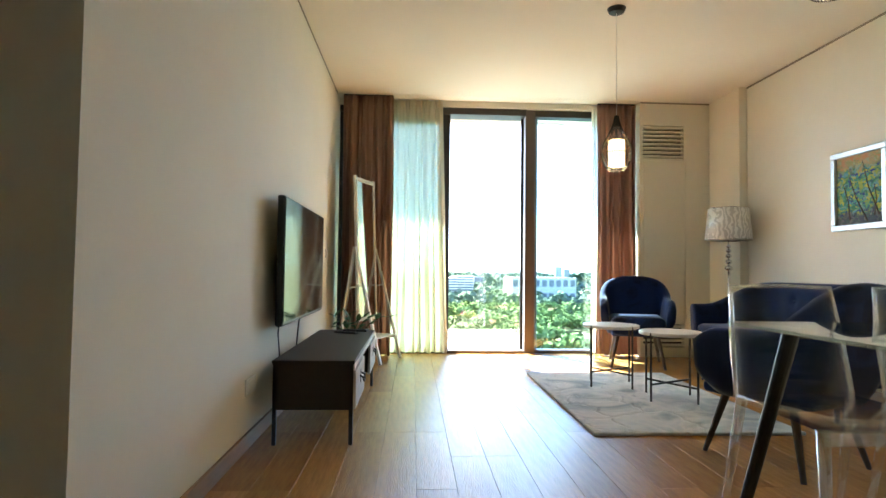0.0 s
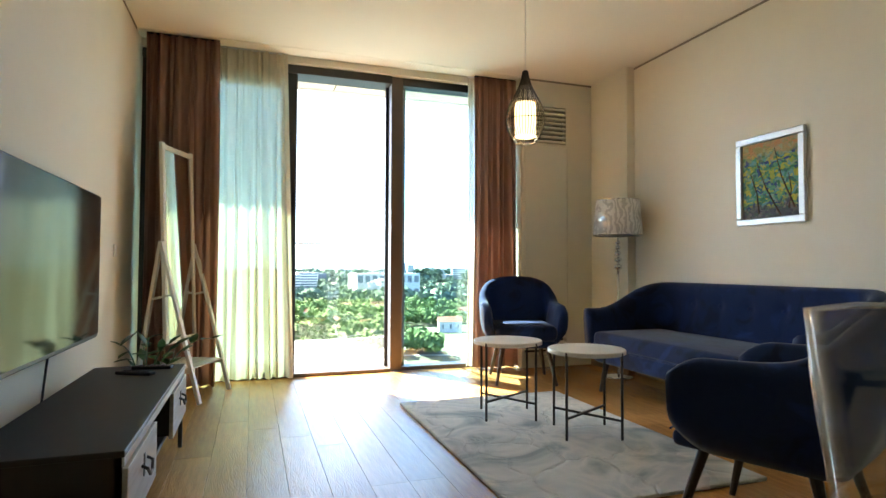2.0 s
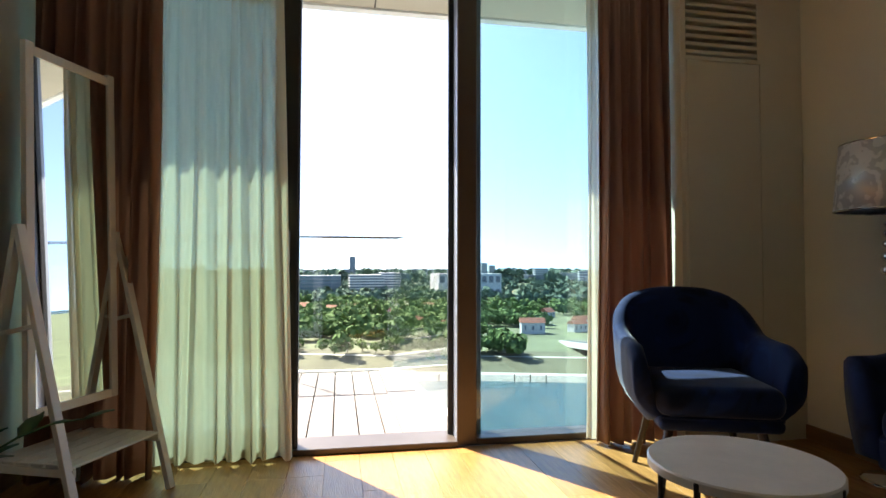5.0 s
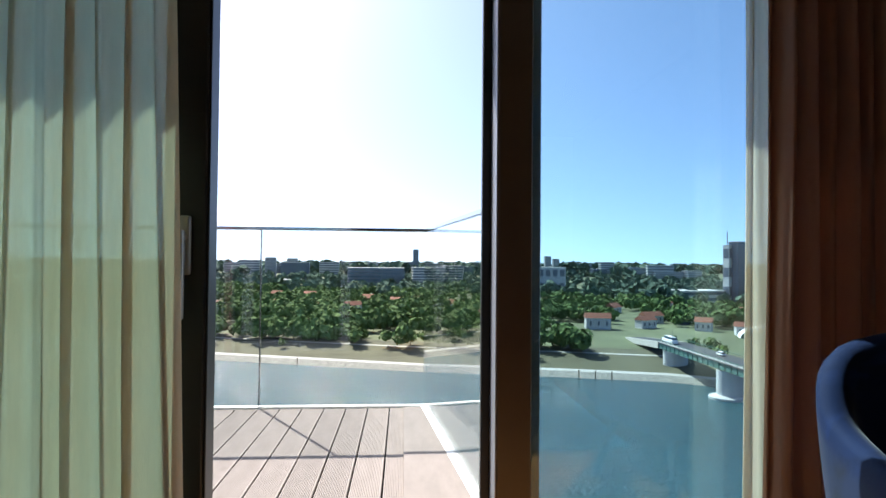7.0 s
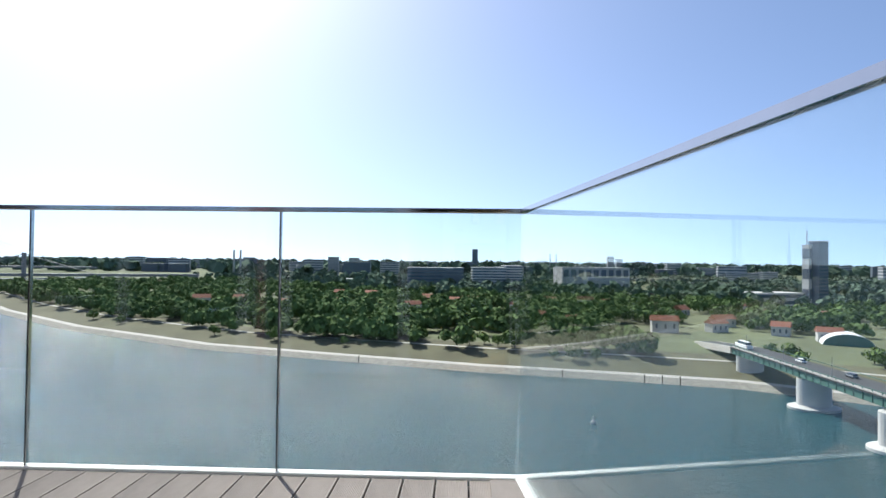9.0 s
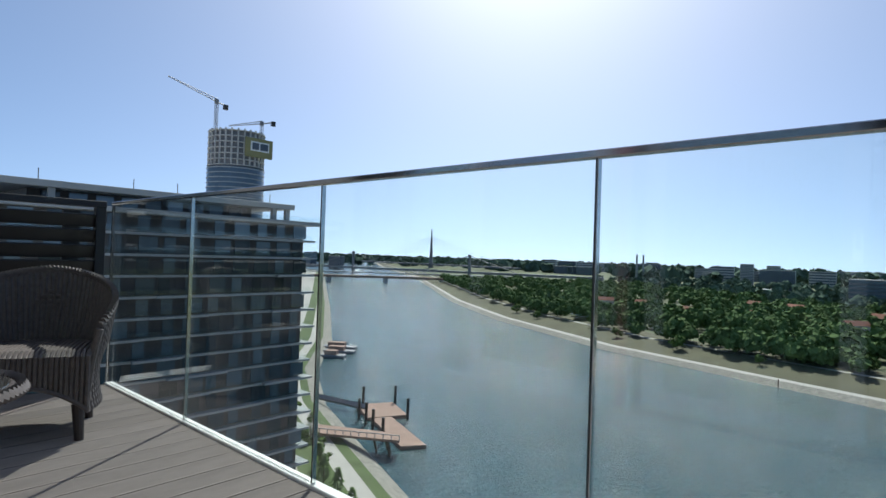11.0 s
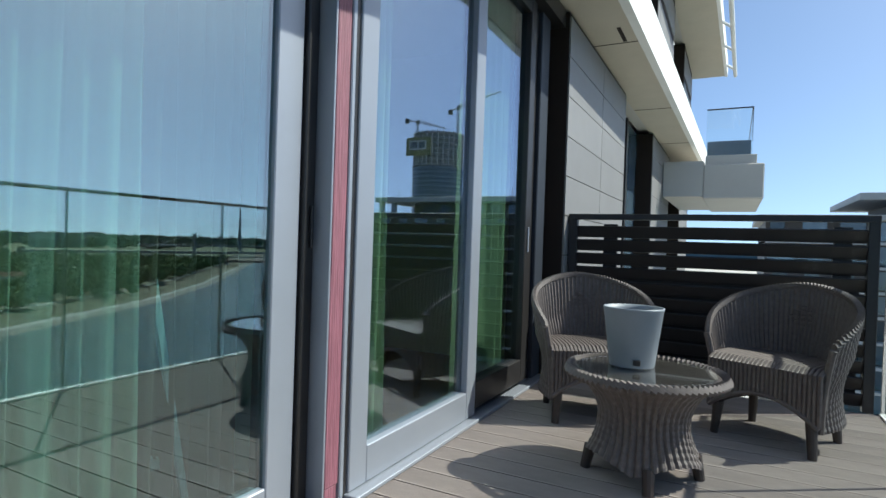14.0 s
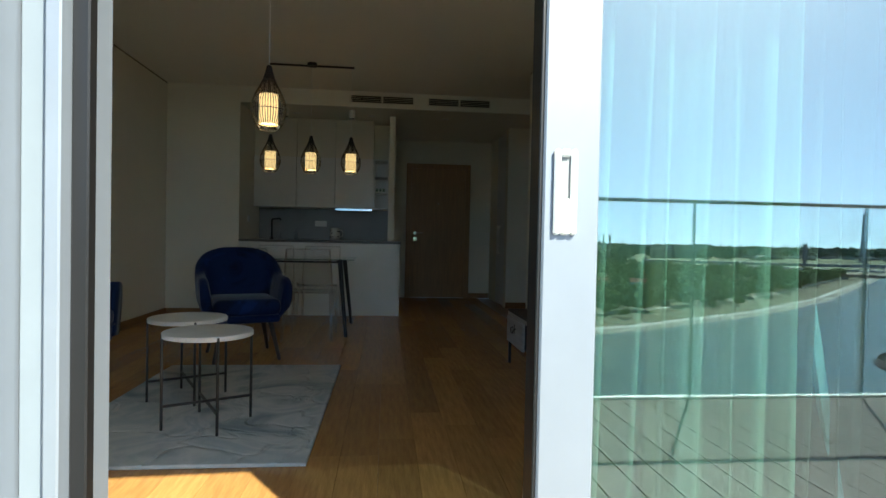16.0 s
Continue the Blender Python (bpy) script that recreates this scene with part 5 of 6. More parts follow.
tube([(0.80, -0.895, 1.03), (0.80, -0.85, 1.03), (0.68, -0.85, 1.03)], 0.009, bm)
part("door_handle", bm, "chrome", ed, "chrome lever handle")
part("lock", box(0.77, 0.83, -0.90, -0.885, 0.90, 0.97, 0.006), "chrome", ed, "chrome lock plate")
part("peephole", tube([(0.44, -0.90, 1.5), (0.44, -0.89, 1.5)], 0.012), "chrome", ed)
ward = thing("wardrobe", "tall white built-in hall wardrobe with bar handles", "wardrobe")
part("body", box(-0.80, -0.43, -0.395, 0.178, 0, 2.49), "white", ward)
for i, (ya, yb) in enumerate(((-0.39, -0.11), (-0.106, 0.175))):
    d = part("door", box(-0.43, -0.41, ya, yb, 0.01, 2.48, 0.002), "white", ward)
    y = yb - 0.04 if i == 0 else ya + 0.04
    part("handle", tube([(-0.41, y, 0.75), (-0.375, y, 0.75), (-0.375, y, 1.15), (-0.41, y, 1.15)], 0.008), "white", d)


# ---- balcony things ----
def wicker_chair(m, label):
    """A tub wicker chair that faces +y."""
    t = thing("wicker_chair", label, "chair", m, "wicker chairs on the balcony")
    n = 150
    path, rim = [], []
    for i in range(n + 1):
        u = i / n
        x, y, nx, ny = arc(u, radians(-118), radians(118), 0.265, 0.27)
        w = abs(u - 0.5) * 2
        top = 0.785 - 0.23 * w ** 1.6 - 0.03 * w ** 10
        path.append((x, y, nx, ny, 0.12 + 0.05 * (1 - w), top))
    rows = []
    for i, (x, y, nx, ny, z0, z1) in enumerate(path):
        row = []
        rib = 0.004 if i % 3 else -0.003
        for f in [k / 30 for k in range(31)]:
            o = 0.03 + 0.055 * f ** 2 - 0.025 * math.sin(math.pi * min(1, f * 1.6)) + rib + (0.0018 if int(f * 30) % 2 else -0.0018)
            row.append((x + nx * o, y + ny * o, z0 + (z1 - z0) * f))
        for f in [1 - k / 30 for k in range(31)]:
            o = 0.005 + 0.055 * f ** 2 - 0.025 * math.sin(math.pi * min(1, f * 1.6)) + rib
            row.append((x + nx * o, y + ny * o, z0 + (z1 - z0) * f))
        rows.append(row)
        rim.append((x + nx * 0.072, y + ny * 0.072, z1 + 0.004))
    part("woven_shell", shell(rows), "wicker", t, smooth=False)
    bm = bmesh.new()
    for i in range(0, len(rim) - 2, 2):
        a, b = Vector(rim[i]), Vector(rim[min(i + 3, len(rim) - 1)])
        tube([a + Vector((0, 0, 0.012)), b - Vector((0, 0, 0.008))], 0.017, bm, seg=6)
    tagged(part("braided_rim", bm, "wicker", t, "lighter braided rim"), kind="stuff")
    for e in (0, -1):
        x, y, nx, ny, z0, z1 = path[e]
        pts = [(x + nx * (0.018 + 0.055 * f * f), y + ny * (0.018 + 0.055 * f * f) + 0.01, z0 + (z1 - z0) * f) for f in [k / 12 for k in range(13)]]
        part("front_edge", tube(pts, 0.017, seg=8), "wicker", t)
    seat = bmesh.new()
    for i in range(26):
        xx = -0.26 + i * 0.0208
        d = 0.235 * math.sqrt(max(0.05, 1 - (xx / 0.30) ** 2))
        tube([(xx, -d, 0.415), (xx, 0.0, 0.422), (xx, 0.16, 0.418), (xx, 0.20, 0.40), (xx, 0.20, 0.16 + 0.10 * (1 - (xx / 0.26) ** 2))], 0.0112, seat, seg=6)
    tagged(part("woven_seat", seat, "wicker", t), kind="stuff")
    apron = tube([(-0.26 + i * 0.026, 0.205, 0.15 + 0.11 * (1 - ((-0.26 + i * 0.026) / 0.26) ** 2)) for i in range(21)], 0.012, seg=7)
    part("apron", apron, "wicker", t)
    for i in range(5):
        for j in range(5):
            if abs(i - 2) + abs(j - 2) < 3:
                x = (i - 2) * 0.032
                z = 0.62 + (j - 2) * 0.026
                part("woven_knot", box(x - 0.012, x + 0.012, -0.322, -0.297, z - 0.009, z + 0.009, 0.004), "wicker", t)
    for sx, sy in ((-0.22, 0.17), (0.22, 0.17), (-0.20, -0.20), (0.20, -0.20)):
        part("foot", tube([(sx, sy, 0.17), (sx * 1.06, sy * 1.08, 0)], 0.027, r1=0.020, seg=12), "wicker_leg", t)
    return t


wicker_chair(pose(-1.96, 7.57, 0, 0, 0, -63), "brown wicker tub chair against the facade")
wicker_chair(pose(-2.09, 8.51, 0, 0, 0, -115), "brown wicker tub chair beside the glass railing")


def wicker_table():
    t = thing("wicker_table", "round brown wicker table with a glass inset top", "table", pose(-1.225, 7.96, 0))
    n = 132
    rows = []
    for k in range(n + 1):
        a = k * math.tau / n
        rib = 0.006 if k % 3 else -0.004
        row = []
        for j in range(25):
            f = j / 24
            r = 0.235 - 0.17 * f * (1 - f) - 0.03 * f + 0.09 * f ** 4 + rib + (0.0015 if j % 2 else -0.0015)
            z0 = 0.06 + 0.05 * abs(math.sin(2 * a))
            row.append((r * math.cos(a), r * math.sin(a), z0 + (0.42 - z0) * f))
        rows.append(row)
    bm = bmesh.new()
    V = [[bm.verts.new(p) for p in row] for row in rows[:-1]]
    for k in range(n):
        A, B = V[k], V[(k + 1) % n]
        for j in range(24):
            bm.faces.new((A[j], B[j], B[j + 1], A[j + 1]))
    part("woven_base", bm, "wicker", t)
    rim = bmesh.new()
    for k in range(84):
        a, b = k * math.tau / 84, (k + 1.6) * math.tau / 84
        tube([(0.318 * math.cos(a), 0.318 * math.sin(a), 0.447), (0.328 * math.cos(b), 0.328 * math.sin(b), 0.428)], 0.0165, rim, seg=6)
    tagged(part("braided_rim", rim, "wicker", t), kind="stuff")
    top = bmesh.new()
    for i in range(25):
        xx = -0.288 + i * 0.024
        d = math.sqrt(max(0.0005, 0.30 ** 2 - xx ** 2))
        tube([(xx, -d, 0.432), (xx, d, 0.432)], 0.0125, top, seg=6)
    tagged(part("woven_top", top, "wicker", t), kind="stuff")
    part("glass_top", lathe([(0, 0.447), (0.285, 0.447), (0.287, 0.450), (0.285, 0.453), (0, 0.453)], seg=56), "inset_glass", t)
    for k in range(4):
        a = k * math.pi / 2 + 0.25
        part("foot", tube([(0.215 * math.cos(a), 0.215 * math.sin(a), 0.10), (0.235 * math.cos(a), 0.235 * math.sin(a), 0)], 0.026, r1=0.022), "wicker_leg", t)


wicker_table()
pot = thing("flower_pot", "empty grey plastic flower pot on the wicker table", "flower pot", pose(-1.26, 7.90, 0.453))
part("body", lathe([(0, 0), (0.092, 0), (0.096, 0.006), (0.126, 0.245), (0.129, 0.25), (0.129, 0.258), (0.122, 0.258), (0.115, 0.235), (0.09, 0.02), (0, 0.02)], seg=56), "pot", pot, smooth=True)
part("water_inlet", box(0.088, 0.106, 0.02, 0.05, 0.018, 0.04, 0.002), "black", pot, "small dark triangular water inlet")


# ---- river, banks and city ----
def flat(name, rings, material, label=""):
    """A strip of ground between two lines of points."""
    bm = bmesh.new()
    A = [bm.verts.new(p) for p in rings[0]]
    B = [bm.verts.new(p) for p in rings[1]]
    for i in range(len(A) - 1):
        bm.faces.new((A[i], A[i + 1], B[i + 1], B[i]))
    return structure(name, bm, material, label)


bm = bmesh.new()
bm.faces.new([bm.verts.new(p) for p in ((-4800, -1500, -50), (4800, -1500, -50), (4800, 4800, -50), (-4800, 4800, -50))])
structure("water", bm, "water", "calm green-blue river with sun glitter")
nt = M["water"].node_tree
tc = nt.nodes.new("ShaderNodeTexCoord")
w1 = nt.nodes.new("ShaderNodeTexNoise")
w1.inputs["Scale"].default_value, w1.inputs["Detail"].default_value, w1.inputs["Roughness"].default_value = 0.38, 4, 0.7
w2 = nt.nodes.new("ShaderNodeTexNoise")
w2.inputs["Scale"].default_value, w2.inputs["Detail"].default_value = 1.1, 2
both = nt.nodes.new("ShaderNodeMath")
both.operation = "MULTIPLY_ADD"
both.inputs[1].default_value = 0.35
nt.links.new(tc.outputs["Object"], w2.inputs[0])
bp = nt.nodes.new("ShaderNodeBump")
bp.inputs["Strength"].default_value, bp.inputs["Distance"].default_value = 1.0, 1.3
nt.links.new(tc.outputs["Object"], w1.inputs[0])
nt.links.new(w2.outputs[0], both.inputs[0])
nt.links.new(w1.outputs[0], both.inputs[2])
nt.links.new(both.outputs[0], bp.inputs["Height"])
nt.links.new(bp.outputs[0], nt.nodes["Principled BSDF"].inputs["Normal"])

SHORE = [(-2600, 2300), (-1500, 1380), (-900, 930), (-672, 725), (-560, 625), (-406, 486), (-270, 384), (-144, 313), (-63, 286), (10, 263), (70, 250), (115, 238), (165, 208), (240, 160), (420, 60), (900, -150), (2400, -700)]
NORM = []
for i, p in enumerate(SHORE):
    a, b = SHORE[max(0, i - 1)], SHORE[min(len(SHORE) - 1, i + 1)]
    d = Vector((b[0] - a[0], b[1] - a[1], 0)).normalized()
    NORM.append(Vector((-d.y, d.x, 0)))


def shore(off, z):
    return [(p[0] + n.x * off, p[1] + n.y * off, z) for p, n in zip(SHORE, NORM)]


flat("far_bank_stones", (shore(-2, -50.3), shore(5, -48.2)), "stone")
flat("far_promenade", (shore(5, -48.2), shore(10, -48.1)), "path", "pale riverside promenade")
flat("far_bank_grass", (shore(10, -48.1), shore(34, -44.6)), "grass")
flat("far_path", (shore(34, -44.6), shore(37, -44.5)), "path")
flat("far_lawn", (shore(37, -44.5), shore(52, -44.2)), "grass")
flat("ground_far", (shore(52, -44.2), [(-4700, 4700, -44)] * 3 + [(-4700 + i * 720, 4700, -44) for i in range(11)] + [(4700, 4700, -44)] * 3), "land", "wooded flat land across the river")
NEAR = [(-1200, 900), (-420, 330), (-260, 210), (-194, 152), (-150, 124), (-110, 106), (-80, 93), (-30, 74), (30, 52), (150, 10), (900, -250)]
flat("near_bank_stones", ([(x, y, -50.3) for x, y in NEAR], [(x - 1.5, y - 6, -47.6) for x, y in NEAR]), "stone")
flat("near_verge", ([(x - 1.5, y - 6, -47.6) for x, y in NEAR], [(x - 2, y - 9, -47.45) for x, y in NEAR]), "lawn", "mown green verge")
flat("near_promenade", ([(x - 2, y - 9, -47.45) for x, y in NEAR], [(x - 3, y - 13.5, -47.2) for x, y in NEAR]), "path")
flat("near_lawn", ([(x - 3, y - 13.5, -47.2) for x, y in NEAR], [(x - 4, y - 21, -47.1) for x, y in NEAR]), "lawn", "mown green lawn")
flat("ground_near", ([(x - 4, y - 21, -47.1) for x, y in NEAR], [(-4700, 900, -47)] + [(x, -1400, -47) for x, y in NEAR[1:-1]] + [(4700, -1400, -47)]), "path", "paved riverside ground")

# hills on the horizon, with the haze carried by their base colour
rnd = random.Random(21)
bm = bmesh.new()
prev = None
for i in range(181):
    a = radians(-95 + i * 190 / 180)
    h = -44 + 14 + 16 * noise.noise(Vector((a * 3, 1.7, 0))) + 7 * noise.noise(Vector((a * 17, 4.2, 0)))
    if a < -0.4:
        h += 18 * min(1, (-0.4 - a) * 2)
    p = (math.sin(a) * 4300, math.cos(a) * 4300)
    cur = (bm.verts.new((p[0], p[1], -44)), bm.verts.new((p[0], p[1], h)), bm.verts.new((p[0] * 1.08, p[1] * 1.08, -44)))
    if prev:
        bm.faces.new((prev[0], cur[0], cur[1], prev[1]))
        bm.faces.new((prev[1], cur[1], cur[2], prev[2]))
    prev = cur
structure("backdrop", bm, "haze_hill", "low hills on the horizon, haze put into their colour")


def clumps(verts, faces, x, y, z0, r, h, rnd, leaves, size):
    """Adds a ragged crown of small leaf faces round a few lumps."""
    lumps = [(rnd.uniform(-0.45, 0.45) * r, rnd.uniform(-0.45, 0.45) * r, z0 + h * rnd.uniform(0.42, 0.78), r * rnd.uniform(0.45, 0.75)) for _ in range(6)]
    lumps.append((0, 0, z0 + h * 0.6, r * 0.75))
    for _ in range(leaves):
        lx, ly, lz, lr = lumps[rnd.randrange(len(lumps))]
        v = Vector((rnd.gauss(0, 1), rnd.gauss(0, 1), rnd.gauss(0, 1))).normalized() * lr * rnd.uniform(0.75, 1.05)
        c = Vector((x + lx + v.x, y + ly + v.y, max(z0 + h * 0.12, lz + v.z * 0.8)))
        d = (v + Vector((rnd.uniform(-1, 1), rnd.uniform(-1, 1), rnd.uniform(-0.3, 1))) * lr * 0.6).normalized()
        q = d.to_track_quat("Z", "Y")
        s = size * rnd.uniform(0.6, 1.4)
        k = len(verts)
        for a in (0.2, 1.5, 2.7, 4.1, 5.2):
            e = q @ Vector((math.cos(a) * s, math.sin(a) * s, rnd.uniform(-0.3, 0.3) * s))
            verts.append(tuple(c + e))
        faces.append((k, k + 1, k + 2, k + 3, k + 4))


def woods(name, spots, material, leaves, size, label, seed):
    rnd = random.Random(seed)
    verts, faces = [], []
    for x, y, z, r, h in spots:
        clumps(verts, faces, x, y, z, r, h, rnd, leaves, size * r / 4)
    me = bpy.data.meshes.new(name)
    me.from_pydata(verts, [], faces)
    me.materials.append(M[material])
    return tagged(new(name, me), label, "trees", "", "stuff")


def shore_point(s, off):
    i = int(s)
    f = s - i
    a, b = SHORE[i], SHORE[min(i + 1, len(SHORE) - 1)]
    n = NORM[i].lerp(NORM[min(i + 1, len(SHORE) - 1)], f)
    return a[0] + (b[0] - a[0]) * f + n.x * off, a[1] + (b[1] - a[1]) * f + n.y * off


rnd = random.Random(5)
spots, spots2 = [], []
while len(spots) < 2500:
    s = rnd.uniform(2.8, 12.6)
    off = 32 + 360 * rnd.random() ** 1.2
    x, y = shore_point(s, off)
    if 95 < x < 330 and off < 170:
        continue
    if noise.noise(Vector((x * 0.02, y * 0.02, 0))) < -0.08:
        continue
    r = rnd.uniform(3.4, 6.8)
    spots.append((x, y, -44.3, r, r * rnd.uniform(1.7, 2.4)))
woods("woods", spots, "leaf", 110, 0.95, "dense green riverside woods", 6)
while len(spots2) < 1900:
    s = rnd.uniform(2.2, 14.2)
    off = 380 + 1100 * rnd.random() ** 1.2
    x, y = shore_point(s, off)
    r = rnd.uniform(5, 10)
    spots2.append((x, y, -44.3, r, r * rnd.uniform(1.4, 2.0)))
woods("far_woods", spots2, "haze_leaf", 34, 1.7, "far woods between the blocks, haze put into the leaf colour", 7)
spots3 = [(rnd.uniform(-4000, 3000), rnd.uniform(1500, 3900), -44, rnd.uniform(16, 30), rnd.uniform(18, 30)) for _ in range(1500)]
woods("distant_woods", spots3, "haze_leaf", 14, 2.2, "distant flat woods towards the horizon, leaf colour tinted with haze", 8)


def tree(x, y, z, r, h, seed, material="leaf2", label="young green tree on the riverside lawn", leaves=150, group="riverside trees"):
    rnd = random.Random(seed)
    t = thing("tree", label, "tree", pose(x, y, z), group)
    bm = tube([(0, 0, -0.3), (0.1, 0, h * 0.3), (0.05, 0.1, h * 0.6)], r * 0.07, seg=7, r1=r * 0.03)
    for k in range(4):
        a = rnd.uniform(0, 6.3)
        tube([(0.05, 0.05, h * rnd.uniform(0.25, 0.4)), (r * 0.5 * math.cos(a), r * 0.5 * math.sin(a), h * rnd.uniform(0.5, 0.75))], r * 0.03, bm, seg=5, r1=r * 0.01)
    part("trunk", bm, "bark", t)
    verts, faces = [], []
    clumps(verts, faces, 0, 0, 0, r, h, rnd, leaves, r * 0.17)
    me = bpy.data.meshes.new("crown")
    me.from_pydata(verts, [], faces)
    me.materials.append(M[material])
    c = new("crown", me)
    c.parent = t
    return t


kinds = [tree(*shore_point(9.0, 40), -44.5, 3.4, 7.0, 31), tree(*shore_point(8.4, 44), -44.5, 4.4, 8.5, 32), tree(*shore_point(9.5, 24), -46.4, 2.6, 5.5, 33)]
for i in range(70):
    s = 5.2 + 7.0 * rnd.random()
    off = rnd.choice((23, 40, 46, 52, 58, 64))
    x, y = shore_point(s, off)
    if 100 < x < 140:
        continue
    z = -44.4 if off > 36 else -46.4
    copy_thing(kinds[i % 3], pose(x, y, z, 0, 0, rnd.uniform(0, 360)))
for i, (x, y) in enumerate(((-98, 82), (-91, 78), (-84, 76), (-118, 94), (-75, 72))):
    t = thing("conifer", "dark green young conifer on the near bank", "tree", pose(x, y, -47), "near bank conifers")
    part("trunk", tube([(0, 0, 0), (0, 0, 6)], 0.15, seg=6, r1=0.03), "bark", t)
    verts, faces = [], []
    for k in range(260):
        f = rnd.random()
        rr = 2.3 * (1 - f) * rnd.uniform(0.5, 1.05)
        a = rnd.uniform(0, 6.3)
        c = Vector((rr * math.cos(a), rr * math.sin(a), 0.6 + 6.4 * f))
        j = len(verts)
        d = Vector((math.cos(a), math.sin(a), -0.3))
        sd = Vector((-math.sin(a), math.cos(a), 0))
        verts += [tuple(c - sd * 0.3), tuple(c + sd * 0.3), tuple(c + d * 0.7 + sd * 0.1)]
        faces.append((j, j + 1, j + 2))
    me = bpy.data.meshes.new("crown")
    me.from_pydata(verts, [], faces)
    me.materials.append(M["leaf"])
    c = new("crown", me)
    c.parent = t
bushes = [(-160 + rnd.uniform(0, 60), 0) for _ in range(40)]
woods("bank_bushes", [(x, 124 - (x + 150) * 0.45 - rnd.uniform(13, 24), -47.2, rnd.uniform(0.7, 1.6), rnd.uniform(1, 2)) for x, _ in bushes], "leaf2", 50, 1.2, "low green bushes along the near bank", 9)


def block(name, x, y, w, d, h, storeys, wall, band, label, turn=0, base=-44, roof="concrete", cols=0, category="building"):
    b = thing(name, label, category, pose(x, y, base, 0, 0, turn))
    part("wall", box(-w / 2, w / 2, -d / 2, d / 2, 0, h), wall, b)
    part("roof", box(-w / 2 - 0.3, w / 2 + 0.3, -d / 2 - 0.3, d / 2 + 0.3, h, h + 0.8), roof, b)
    sh = h / storeys
    for i in range(storeys):
        z = sh * (i + 0.35)
        if cols:
            cw = w / cols
            me = None
            for k in range(cols):
                ob = part("window", box(-w / 2 + cw * (k + 0.18), -w / 2 + cw * (k + 0.82), -d / 2 - 0.25, -d / 2 - 0.02, z, z + sh * 0.5), band, b) if me is None else new("window", me)
                if me is None:
                    me = ob.data
                else:
                    ob.parent = b
                    ob.location.x = cw * k
        else:
            part("window_band", box(-w / 2 + 0.6, w / 2 - 0.6, -d / 2 - 0.25, d / 2 + 0.25, z, z + sh * 0.5), band, b)
            part("window_band", box(-w / 2 - 0.25, w / 2 + 0.25, -d / 2 + 0.6, d / 2 - 0.6, z, z + sh * 0.5), band, b)
    return b


block("office_tower", 376, 610, 13, 12, 68, 19, "bdark", "bglass", "tall dark glazed office tower", 20, cols=4)
block("lift_tower", 366, 613, 4, 8, 64, 3, "bwall", "bdark", "slim grey stair tower beside the offices", 20)
part("mast", tube([(0, 0, 64), (0, 0, 80)], 0.5, seg=6), "crane", bpy.data.objects["lift_tower"])
block("shopping_centre", 330, 620, 62, 30, 13, 2, "bwall", "bglass", "low wide pale shopping centre", 15)
block("office_block", 176, 775, 92, 40, 36, 2, "bwall", "bdark", "white framed office block with dark glazing", 8, cols=9)
block("glass_office", -40, 880, 86, 34, 32, 6, "bdark", "bglass", "wide dark glass office building", 4)
block("striped_office", 42, 878, 52, 30, 33, 8, "bwall", "bglass", "white and dark striped office block", 4)
block("striped_office", 80, 900, 30, 30, 36, 9, "bwall", "bglass", "white and dark striped office block", 4)
block("far_tower", 42, 1790, 17, 17, 78, 12, "bdark", "bglass", "slim blue glass far tower", 0)
block("tower_block", -320, 1400, 26, 20, 48, 14, "bwall", "bdark", "far concrete tower block", 10)
block("tower_block", -268, 1400, 26, 20, 46, 14, "bwall", "bdark", "far concrete tower block", 10)
block("tower_block", 470, 1800, 20, 18, 60, 14, "bwall", "bdark", "far pale tower block with a slab top", 0)
block("tower_block", 505, 1830, 20, 18, 52, 14, "bwall", "bdark", "far pale tower block with a slab top", 0)
block("glass_hall", -205, 990, 60, 30, 9, 1, "bglass", "bwall", "long hall with a green glass roof", 0)
rnd = random.Random(77)
for i in range(70):
    a = radians(rnd.uniform(-70, 42))
    dist = rnd.uniform(1250, 2600)
    x, y = math.sin(a) * dist, math.cos(a) * dist
    if -0.9 < a < -0.55:
        continue
    block("apartment_block", x, y, rnd.uniform(30, 90), rnd.uniform(14, 22), rnd.uniform(14, 36) + dist * 0.004, 6, rnd.choice(("bwall", "bwall", "concrete", "bdark")), "bdark", "far grey apartment block", rnd.uniform(-20, 20))


def house(x, y, w, d, h, turn):
    b = thing("house", "small house with a red tiled gable roof among trees", "house", pose(x, y, -44.2, 0, 0, turn), "small houses in the woods")
    part("wall", box(-w / 2, w / 2, -d / 2, d / 2, 0, h), "bwall", b)
    bm = bmesh.new()
    e = 0.6
    P = [(-w / 2 - e, -d / 2 - e, h), (w / 2 + e, -d / 2 - e, h), (w / 2 + e, d / 2 + e, h), (-w / 2 - e, d / 2 + e, h), (-w / 2 - e, 0, h + d * 0.38), (w / 2 + e, 0, h + d * 0.38)]
    V = [bm.verts.new(p) for p in P]
    for f in ((0, 1, 5, 4), (2, 3, 4, 5), (0, 4, 3), (1, 2, 5), (3, 2, 1, 0)):
        bm.faces.new([V[i] for i in f])
    part("roof", bm, "roof", b)
    for k in range(3):
        part("window", box(-w / 2 + w * (k + 0.5) / 3 - 0.6, -w / 2 + w * (k + 0.5) / 3 + 0.6, -d / 2 - 0.1, -d / 2 - 0.01, h * 0.35, h * 0.75), "bdark", b)


for i in range(34):
    s, off = rnd.uniform(5.5, 12), rnd.uniform(120, 330)
    x, y = shore_point(s, off)
    house(x, y, rnd.uniform(9, 16), rnd.uniform(7, 10), rnd.uniform(4.5, 8), rnd.uniform(-40, 40))

